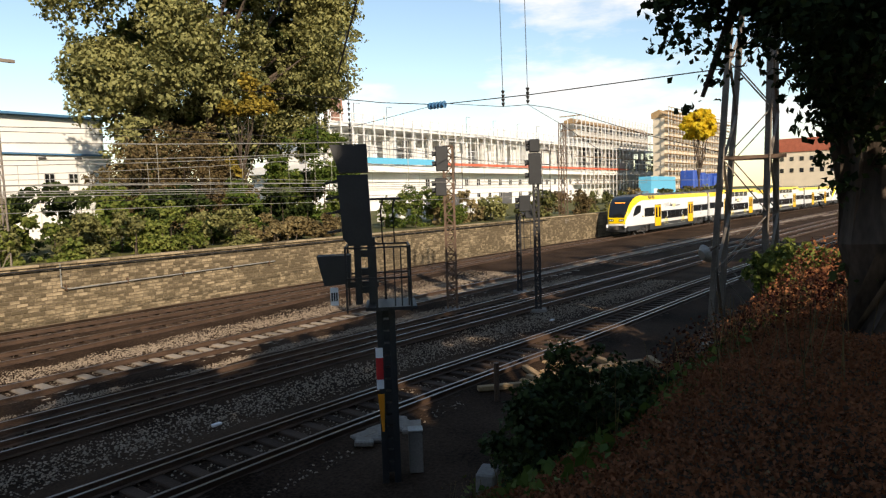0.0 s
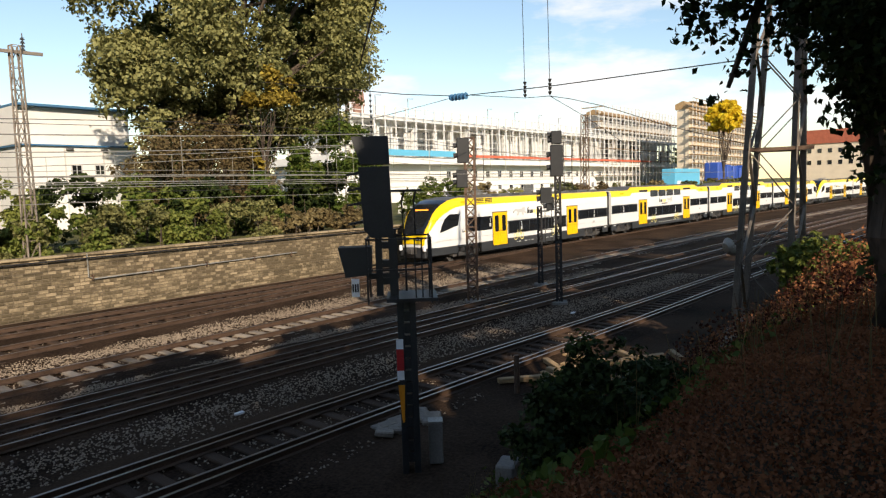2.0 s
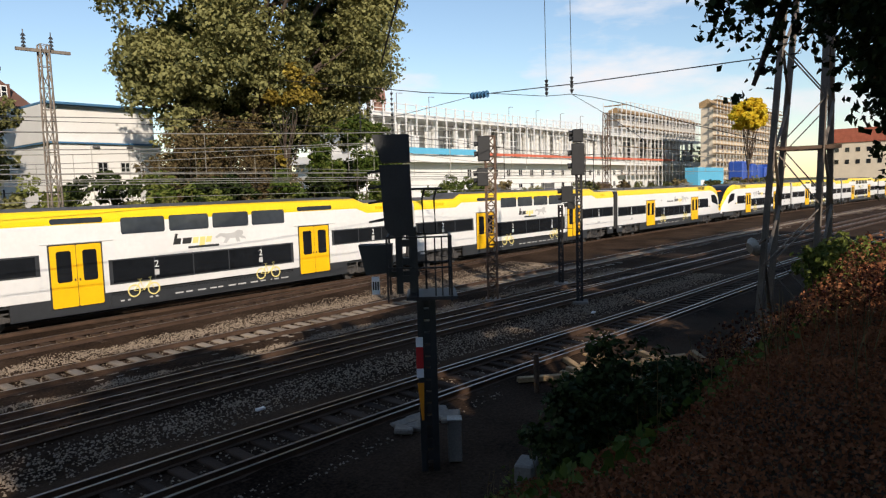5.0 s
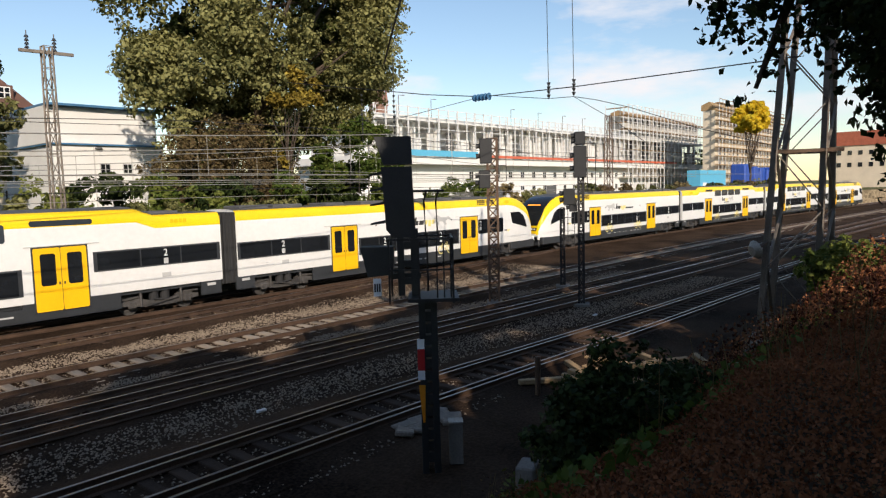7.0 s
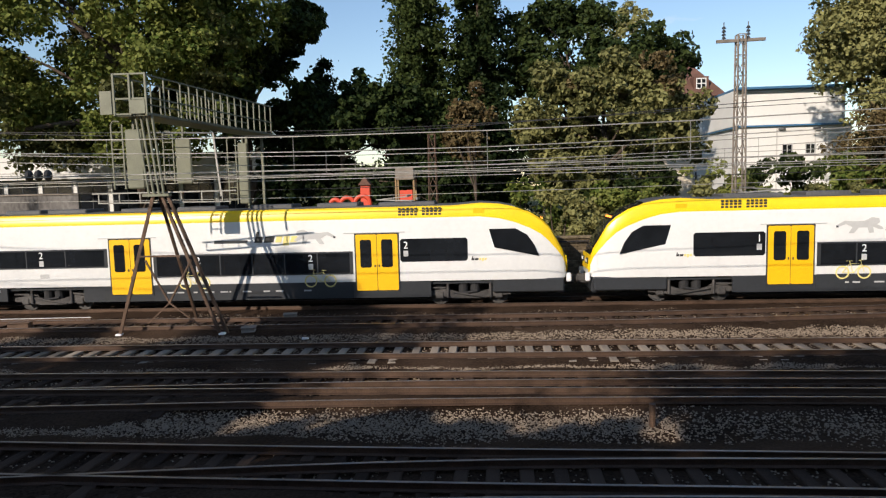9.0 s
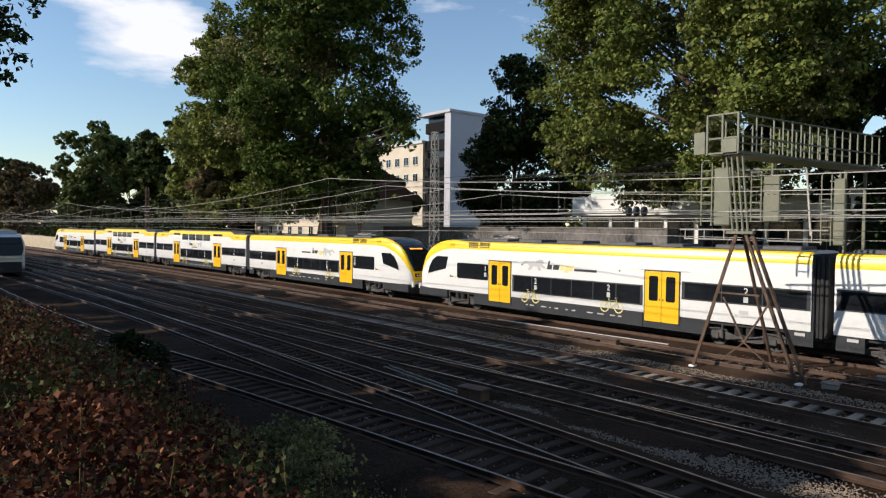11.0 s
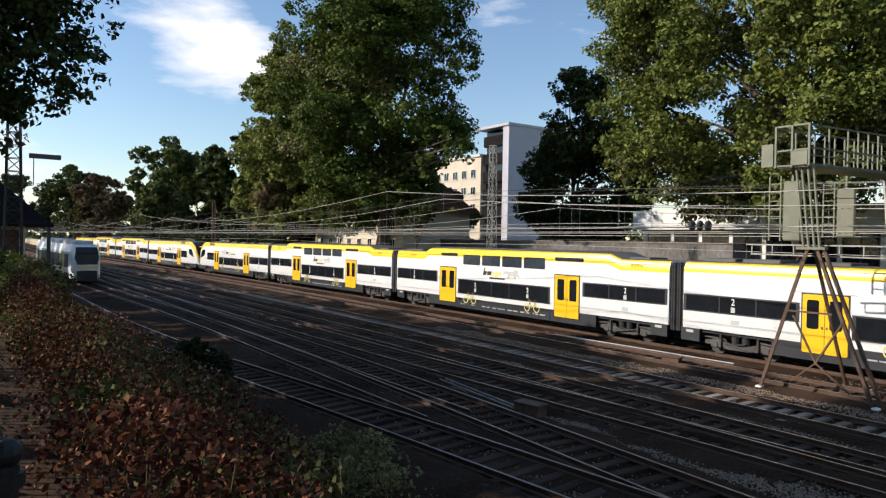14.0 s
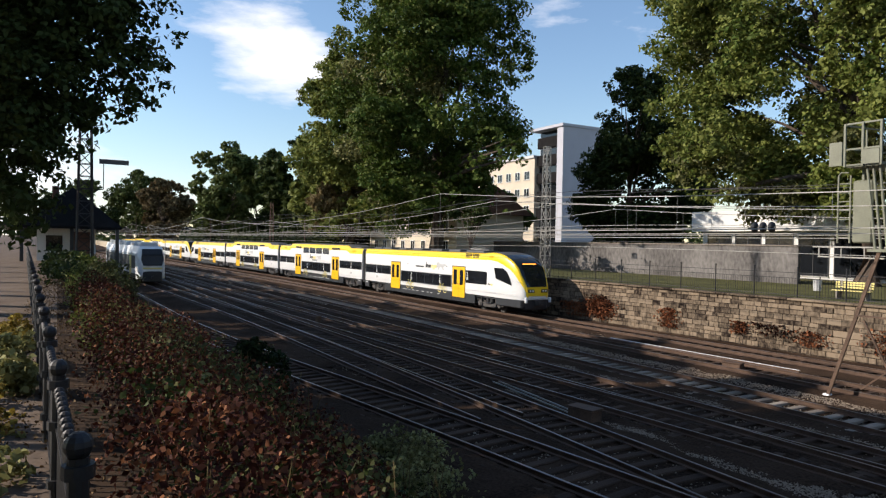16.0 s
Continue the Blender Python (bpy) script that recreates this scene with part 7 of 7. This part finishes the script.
tree("pale thin-crowned tree in the distance", (19, 92, 2.3), 20, crown_blobs((18, 92, 22), 6, 5, 7, 34, 26, (0.12, 0.2)), "leafolive", 7000, 0.4, 0.35, 26)
tree("large plane tree with yellow green leaves hanging over the park", (-27, 51, 2.3), 22, crown_blobs((-30, 50, 21), 13.5, 8.5, 13.5, 95, 27, (0.13, 0.23)) + crown_blobs((-37.5, 47.5, 12.0), 5.5, 3.5, 5.5, 26, 28, (0.18, 0.3)) + crown_blobs((-22, 47, 13), 6.5, 4, 4.5, 22, 29, (0.18, 0.3)), "leaf", 150000, 0.33, 0.85, 27, extra=(("leafolive", crown_blobs((-30, 47.5, 16), 12, 5, 8.5, 40, 34, (0.12, 0.2)), 16000, 0.34),))
tree("dark crowned tree beside the large plane tree", (-20.5, 57, 2.3), 20, crown_blobs((-20.5, 57, 19), 6.0, 6, 11, 50, 35, (0.14, 0.24)), "leafdark", 34000, 0.42, 0.6, 35)
tree("dark green dense tree beside the apartment building", (-59.5, 60, 2.3), 16, crown_blobs((-58.0, 60, 11.0), 8.6, 5, 9.0, 80, 36, (0.16, 0.28)) + crown_blobs((-58.5, 60, 20.0), 4.6, 3.6, 6.5, 40, 361, (0.2, 0.32)), "leafmid", 72000, 0.40, 0.45, 36)
tree("very tall plane tree standing close behind the wall", (-69, 38.5, 2.3), 26, crown_blobs((-71, 38, 24.0), 12.0, 10, 18, 120, 37, (0.13, 0.22)) + crown_blobs((-66, 37, 10), 8, 6, 3.6, 22, 38, (0.14, 0.24)) + crown_blobs((-54, 37, 12.0), 3.4, 2.6, 4.6, 22, 381, (0.2, 0.32)), "leaf", 140000, 0.40, 0.85, 37, extra=(("leafolive", crown_blobs((-72, 34, 20), 8, 5, 14, 40, 39, (0.12, 0.2)), 14000, 0.38),))
tree("small leaning tree against the cream house", (-56.5, 35.5, 2.3), 5.0, crown_blobs((-57, 35.4, 8.0), 3.2, 2.0, 1.6, 14, 40, (0.2, 0.34)), "leafdark", 2800, 0.26, 0.18, 40)
tree("tall plane tree further along the wall", (-95, 38, 2.3), 24, crown_blobs((-95, 38, 20), 9.5, 7.5, 15, 80, 41, (0.14, 0.24)), "leaf", 54000, 0.50, 0.7, 41)
far = [(-146, 30, 9.5, 10.5, 14.5, "leafmid"), (-120, 38, 8.0, 9.0, 14, "leafmid"), (-108, 39, 6.0, 7.5, 13, "leaf"), (-165, 42, 8, 8, 12, "leafmid"), (-98, 38, 5.5, 6.0, 11, "leafbrown"), (-205, 26, 9, 8.5, 13, "leafbrown"), (-225, 22, 10, 9, 15, "leafmid"), (-262, 8, 16, 9, 14, "leafmid"), (-280, -6, 14, 8, 13, "leafmid"), (-185, 38, 9, 8, 11, "leafmid"), (-130, 45, 10, 8, 12, "leafmid"), (-112, 46, 8, 6, 8, "leafmid"), (-150, 44, 9, 6, 8, "leafmid"), (-84, 56, 7, 5, 8, "leafmid"), (-245, 30, 12, 8, 12, "leafbrown")]
for k, (x, y, rx, rz, zc, lf) in enumerate(far):
    tree("distant tree with a rounded crown beside the line", (x, y, 2.0), zc, crown_blobs((x, y, zc), rx, rx * 0.8, rz, 40, 200 + k, (0.16, 0.28)), lf, 20000, 0.75, 0.4, 200 + k)
for k in range(10):
    x = -92 - k * 11
    shrub("dark undergrowth along the distant wall", crown_blobs((x, wall_y(x) + 3.5, 3.6), 6, 2.4, 2.4, 14, 230 + k, (0.2, 0.34)), "leafdark", 2200, 0.4, 230 + k)
yt = tree("round yellow leaved tree on the building site", (106.75, 30.4, 2.3), 10.0, crown_blobs((106.75, 30.4, 14.3), 2.6, 2.2, 2.1, 70, 45, (0.18, 0.3)), "leafyellow", 18000, 0.55, 0.22, 45)

# woods on the skyline
wood = thing("distant_wood", "wooded hill on the horizon", "wood", kind="stuff")
rngw = np.random.default_rng(77)
pts = []
for k in range(260):
    a = rngw.uniform(0, 2 * math.pi)
    d = rngw.uniform(420, 620)
    cx, cy = d * math.cos(a), d * math.sin(a)
    m = 120
    q = rngw.normal(size=(m, 3))
    q /= np.linalg.norm(q, axis=1)[:, None]
    pts.append(np.array([cx, cy, 10 + rngw.uniform(0, 6)]) + q * np.array([14, 14, 10]))
ob = new("canopy", leaf_mesh("canopy", np.concatenate(pts), 3.4, 78, M["leafdark"], 0.5))
ob.parent = wood

# ---------------------------------------------------------------- trees on the camera's side, whose shade lies over the tracks
def overhang(spots):
    """Balls of leaves given by bearing east of the line's normal, rise and distance from the standpoint."""
    return [(d * math.sin(radians(b)), d * math.cos(radians(b)), 5 + d * math.tan(radians(e)), r) for b, e, d, r in spots]


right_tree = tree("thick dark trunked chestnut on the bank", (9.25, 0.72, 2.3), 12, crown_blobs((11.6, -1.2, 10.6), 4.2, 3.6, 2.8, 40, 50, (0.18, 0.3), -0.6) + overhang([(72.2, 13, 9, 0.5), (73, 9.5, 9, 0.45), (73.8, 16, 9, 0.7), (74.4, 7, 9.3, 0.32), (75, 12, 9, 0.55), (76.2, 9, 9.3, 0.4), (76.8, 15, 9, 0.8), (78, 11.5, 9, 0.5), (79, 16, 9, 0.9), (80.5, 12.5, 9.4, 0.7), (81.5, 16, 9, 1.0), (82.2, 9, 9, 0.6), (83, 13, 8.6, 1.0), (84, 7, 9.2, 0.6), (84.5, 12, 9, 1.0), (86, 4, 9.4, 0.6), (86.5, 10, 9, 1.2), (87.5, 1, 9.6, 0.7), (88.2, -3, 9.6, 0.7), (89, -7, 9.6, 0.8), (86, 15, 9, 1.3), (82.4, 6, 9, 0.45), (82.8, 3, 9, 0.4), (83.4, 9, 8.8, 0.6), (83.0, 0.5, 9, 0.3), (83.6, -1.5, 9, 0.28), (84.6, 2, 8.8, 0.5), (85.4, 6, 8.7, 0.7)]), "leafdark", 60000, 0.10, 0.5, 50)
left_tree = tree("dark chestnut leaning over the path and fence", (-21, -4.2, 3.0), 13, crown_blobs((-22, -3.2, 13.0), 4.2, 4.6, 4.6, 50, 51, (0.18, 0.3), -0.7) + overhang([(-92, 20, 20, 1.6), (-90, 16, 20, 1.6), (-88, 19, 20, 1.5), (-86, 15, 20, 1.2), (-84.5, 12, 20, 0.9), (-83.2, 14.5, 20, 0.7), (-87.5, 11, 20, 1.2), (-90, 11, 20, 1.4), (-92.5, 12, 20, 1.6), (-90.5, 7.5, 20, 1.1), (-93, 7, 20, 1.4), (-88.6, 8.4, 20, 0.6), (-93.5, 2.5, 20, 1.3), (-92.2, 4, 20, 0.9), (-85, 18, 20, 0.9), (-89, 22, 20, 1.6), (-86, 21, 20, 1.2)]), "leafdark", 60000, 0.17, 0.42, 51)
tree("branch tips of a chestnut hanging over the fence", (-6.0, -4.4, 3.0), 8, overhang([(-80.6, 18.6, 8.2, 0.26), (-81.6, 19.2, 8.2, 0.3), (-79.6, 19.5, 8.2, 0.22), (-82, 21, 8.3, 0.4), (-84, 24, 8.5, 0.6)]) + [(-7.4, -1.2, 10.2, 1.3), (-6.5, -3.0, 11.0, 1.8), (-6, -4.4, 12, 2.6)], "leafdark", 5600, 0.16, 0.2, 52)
# unseen trees, placed and sized by where their shadows should fall
shade = [(-50, -7, 13), (-43, -6, 13.5), (-36, -8, 14), (-28.6, -7.0, 19.0), (-25, -7, 11.5), (-5.0, -7.2, 10.4), (0.2, -7.2, 10.8), (5.8, -6.8, 10.6), (12, -6.5, 10.2), (17.6, -6, 11), (22, -8, 12), (26, -6, 11.5), (33, -7, 12), (41, -8, 13), (50, -9, 13), (-58, -8, 13), (-66, -8, 14), (-75, -10, 14), (-85, -11, 14), (-96, -12, 15), (-108, -13, 15), (-120, -14, 16), (-127, -11, 14), (-139, -12, 14), (-133, -15, 16), (-146, -16, 16)]
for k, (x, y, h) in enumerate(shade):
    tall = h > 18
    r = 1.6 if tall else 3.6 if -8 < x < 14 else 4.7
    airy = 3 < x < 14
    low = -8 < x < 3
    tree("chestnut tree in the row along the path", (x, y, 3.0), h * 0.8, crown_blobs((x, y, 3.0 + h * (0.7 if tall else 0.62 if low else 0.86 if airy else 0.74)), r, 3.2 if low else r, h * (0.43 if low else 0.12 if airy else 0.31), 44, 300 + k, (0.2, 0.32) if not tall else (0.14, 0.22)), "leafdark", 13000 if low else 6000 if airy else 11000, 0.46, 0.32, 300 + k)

# extra crowns out of view that block sun from tracks, bank and trunk
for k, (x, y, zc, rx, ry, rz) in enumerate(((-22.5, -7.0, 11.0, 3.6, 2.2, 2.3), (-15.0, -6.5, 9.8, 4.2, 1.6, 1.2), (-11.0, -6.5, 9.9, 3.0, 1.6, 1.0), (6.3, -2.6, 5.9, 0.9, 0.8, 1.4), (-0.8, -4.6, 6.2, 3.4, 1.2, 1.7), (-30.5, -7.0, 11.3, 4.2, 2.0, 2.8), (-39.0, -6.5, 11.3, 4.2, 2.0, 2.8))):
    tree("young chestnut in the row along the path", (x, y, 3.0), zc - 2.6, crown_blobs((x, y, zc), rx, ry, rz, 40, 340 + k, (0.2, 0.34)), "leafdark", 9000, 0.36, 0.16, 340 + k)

# ---------------------------------------------------------------- growth on the bank below the camera


def bank_points(x0, x1, n, seed, lo=0.35, hi=0.0, h=(0.05, 0.7)):
    rng = np.random.default_rng(seed)
    xs = rng.uniform(x0, x1, n)
    u = rng.random(n)
    out = np.empty((n, 3))
    for i in range(n):
        f = along(FOOT, xs[i])
        wave = noise.noise((xs[i] * 0.45, 3.1, seed)) * 1.3 + noise.noise((xs[i] * 1.7, 7.7, seed)) * 0.5
        y = lo + (f + hi + wave - lo) * u[i] + rng.normal() * 0.15
        c = 0.5 + 0.5 * noise.noise((xs[i] * 0.7, y * 0.7, seed))
        out[i] = (xs[i], y, ground_z(xs[i], y) + h[0] + (h[1] - h[0]) * rng.random() * c * 1.3)
    return out


def bank_growth():
    for name, label, lf, x0, x1, n, seed, size, h, lo, hi in (
            ("bank_growth", "dry red brown knotweed covering the bank", "leafred", -22, -2.5, 110000, 1, 0.048, (0.05, 1.0), 0.5, -0.3),
            ("bank_growth", "light green bushes and weeds along the fence side of the bank", "leaf", -36, -12, 40000, 8, 0.08, (0.0, 0.7), 0.5, -0.2),
            ("bank_growth", "green weeds spreading from the bank onto the gravel", "leaf", -11, -2.5, 10000, 9, 0.07, (0.0, 0.6), 2.6, 0.8),
            ("bank_growth", "yellow green weeds among the dry growth", "leafolive", -40, -2.5, 48000, 2, 0.055, (0.05, 1.05), 0.9, 1.0),
            # near stretch takes the darker leaf colour in place of deeper shade
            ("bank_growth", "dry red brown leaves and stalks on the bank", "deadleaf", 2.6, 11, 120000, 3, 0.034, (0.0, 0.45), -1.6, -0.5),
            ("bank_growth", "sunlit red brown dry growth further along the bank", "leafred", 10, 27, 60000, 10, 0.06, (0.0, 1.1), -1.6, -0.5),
            ("bank_growth", "green weeds at the foot of the bank", "leaf", 3, 34, 12000, 4, 0.12, (0.0, 0.5), 2.2, 0.5),
            ("bank_growth", "pale dry leaf litter on the bank", "litter", -34, 26, 44000, 5, 0.038, (0.0, 0.3), -0.6, 0.4),
            ("bank_growth", "dark green brambles between the dry stalks", "leafdark", -34, -3, 32000, 7, 0.06, (0.05, 0.95), 0.6, 0.2),
            ("bank_growth", "green shrubs along the far bank", "leafdark", -110, -30, 12000, 6, 0.22, (0.0, 1.3), -0.5, -0.4)):
        t = thing(name, label, "undergrowth", kind="stuff")
        p = bank_points(x0, x1, n, seed, lo, hi, h)
        ob = new("leaves", leaf_mesh("leaves", p, size, seed, M[lf], 0.5))
        ob.parent = t
    rng = random.Random(5)
    bm = bmesh.new()
    for k in range(1700):
        x = rng.choice((rng.uniform(-26, -3), rng.uniform(-26, -3), rng.uniform(6, 22)))
        y = rng.uniform(0.6, along(FOOT, x))
        z = ground_z(x, y)
        h = rng.uniform(0.3, 1.0)
        a = rng.uniform(0, 6.28)
        l = rng.uniform(0, 0.4) * h
        q = (x + l * math.cos(a), y + l * math.sin(a), z + h)
        rod(bm, (x, y, z), q, 0.008, 0.003, 3, False)
    t = thing("dry_stalks", "dry brown stalks standing on the bank", "undergrowth", kind="stuff")
    part("stalks", bm, M["leafbrown"], t)


bank_growth()


def wall_growth():
    """Dry brambles and stalks that hang on the old wall."""
    rng = np.random.default_rng(61)
    for k in range(26):
        x = rng.uniform(-50, -14) if k > 5 else rng.uniform(-62, -44)
        h = rng.uniform(0.5, 1.5)
        n = int(420 * h)
        w = rng.uniform(0.25, 0.8)
        px = x + rng.normal(0, w, n)
        u = rng.random(n)
        pz = -0.1 + rng.uniform(0.1, 0.6) + h * u
        py = np.array([wall_y(q) for q in px]) + 0.02 - 0.3 * rng.random(n) * (1 - 0.6 * u)
        t = thing("wall_brambles", "dry dark red brown brambles on the old wall", "bramble", "brambles on the wall")
        ob = new("foliage", leaf_mesh("foliage", np.stack([px, py, pz], 1), 0.13, 600 + k, M["deadleaf"], 0.2))
        ob.parent = t
        bm = bmesh.new()
        for j in range(5):
            q = x + rng.uniform(-w, w)
            tube(bm, [(q, wall_y(q) - 0.15, -0.25), (q + 0.1, wall_y(q) - 0.08, 0.5), (q + rng.uniform(-0.3, 0.3), wall_y(q) + 0.0, 0.4 + h)], [0.015, 0.012, 0.006], 4)
        part("stem", bm, M["bark"], t)["kind"] = "stuff"


wall_growth()
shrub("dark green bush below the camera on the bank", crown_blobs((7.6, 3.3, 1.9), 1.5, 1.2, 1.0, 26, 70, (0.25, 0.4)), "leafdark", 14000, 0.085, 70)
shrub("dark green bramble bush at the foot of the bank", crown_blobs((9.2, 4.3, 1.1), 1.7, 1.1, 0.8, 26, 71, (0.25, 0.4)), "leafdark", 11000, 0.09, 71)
shrub("sunlit light green bush beside the lattice mast", crown_blobs((18.2, 2.8, 2.7), 1.6, 1.0, 0.9, 22, 72, (0.25, 0.4)), "leaf", 5000, 0.13, 72)
shrub("green bush near the lattice mast foot", crown_blobs((21.5, 3.4, 2.0), 1.6, 1.0, 1.0, 20, 73, (0.25, 0.4)), "leaf", 4000, 0.14, 73)
shrub("dark bush beside the near track", crown_blobs((-19.5, 5.0, 1.1), 1.3, 0.8, 0.9, 18, 74, (0.25, 0.4)), "leafdark", 4200, 0.13, 74)
shrub("green and yellow bushes in front of the hut", crown_blobs((-36, 1.9, 2.6), 5.0, 1.0, 0.8, 34, 75, (0.16, 0.3)), "leafolive", 8000, 0.15, 75)
shrub("green bushes between fence and track", crown_blobs((-48, 0.9, 2.8), 5.0, 1.0, 1.0, 34, 76, (0.16, 0.3)), "leaf", 7000, 0.18, 76)
shrub("fallen yellow leaves and ivy at the foot of the fence", crown_blobs((-11, -0.75, 3.05), 8.5, 0.35, 0.25, 40, 79, (0.03, 0.05)), "leafgold", 5000, 0.08, 79)
shrub("yellowing ivy along the foot of the fence", crown_blobs((-9, -0.6, 3.1), 6.5, 0.35, 0.35, 40, 77, (0.05, 0.09)), "leafolive", 6000, 0.10, 77)
shrub("small light green weeds on the gravel", crown_blobs((-13.2, 6.9, 0.05), 2.2, 0.7, 0.35, 22, 78, (0.25, 0.4)), "leafolive", 3000, 0.10, 78)

# ---------------------------------------------------------------- loose ballast stones


def ballast_stones():
    rng = np.random.default_rng(9)
    n = 125000
    x = rng.uniform(-34, 38, n)
    y = 9.5 + 20.5 * rng.random(n)
    pick = rng.random(n)
    for lo, hi, mid, wide in ((0.0, 0.34, 14.3, 0.5), (0.34, 0.50, 23.2, 0.55), (0.50, 0.66, 19.1, 0.3)):
        # near strip gets fewer pale stones past x = 4, imitating shade there
        on = (pick >= lo) & (pick < hi) & ((mid > 15) | (x < 4) | (rng.random(n) < 0.3))
        y = np.where(on, rng.normal(mid, wide, n) - np.clip(x - 8, 0, 30) * (0.055 if mid < 20 else 0.0), y)
    s = rng.uniform(0.016, 0.038, n)
    base = np.array([(1, 0, 0), (-1, 0, 0), (0, 1, 0), (0, -1, 0), (0, 0, 1), (0, 0, -0.5)], float)
    tri = np.array([(0, 2, 4), (2, 1, 4), (1, 3, 4), (3, 0, 4), (2, 0, 5), (1, 2, 5), (3, 1, 5), (0, 3, 5)])
    jit = rng.uniform(0.6, 1.4, (n, 6, 1))
    a = rng.uniform(0, 6.28, n)
    ca, sa = np.cos(a)[:, None], np.sin(a)[:, None]
    v = base[None] * jit * s[:, None, None]
    vx = v[:, :, 0] * ca - v[:, :, 1] * sa + x[:, None]
    vy = v[:, :, 0] * sa + v[:, :, 1] * ca + y[:, None]
    z0 = np.array([ground_z(px, py) for px, py in zip(x, y)])
    vz = v[:, :, 2] * 0.8 + z0[:, None] + 0.01
    co = np.stack([vx, vy, vz], -1).reshape(-1, 3)
    fa = (tri[None] + (np.arange(n) * 6)[:, None, None]).reshape(-1, 3)
    me = bpy.data.meshes.new("stones")
    me.from_pydata(co.tolist(), [], fa.tolist())
    me.materials.append(M["stone"])
    t = thing("ballast_stones", "loose grey brown ballast stones between the tracks", "ballast", kind="stuff")
    ob = new("stones", me)
    ob.parent = t


ballast_stones()

TR = {}
for nm, x0, x1, lab in (("main", -300, 300, "main line with brown rails on dark sleepers"), ("second", -300, 46, "second track with rusty rails joining the main line"),
                        ("third", -300, 300, "third track with pale weathered sleepers"), ("fourth", -300, 300, "fourth track with shining rail heads"),
                        ("fourth_branch", -86, 120, "branching track of a turnout"), ("fifth", -300, 300, "fifth track with worn wooden sleepers"),
                        ("siding", -200, -16, "siding track with dull rails leading to the parked railcar"),
                        ("near", -150, 60, "siding track nearest to the bank")):
    TR[nm] = build_track(nm, x0, x1, lab)
SL = {"main": ((-36, 40), (-300, 300)), "second": ((-36, 40), (-290, 42)), "third": ((-40, 44), (-300, 300)), "fourth": ((-40, 40), (-300, 300)),
      "fifth": ((-40, 40), (-300, 300)), "near": ((-40, -3), (-120, -3)), "siding": ((-40, -26), (-140, -26)), "fourth_branch": ((-40, -8), (-86, -8))}
for nm, (a, b) in SL.items():
    lay_sleepers(TR[nm], nm, a, b, "palesleeper" if nm == "third" else "sleeper")
    ballast_shoulders(TR[nm], nm, b)


def motions():
    for car, off, length, turned in TRAIN:
        walk(car, train_rows(off, length, turned))


motions()
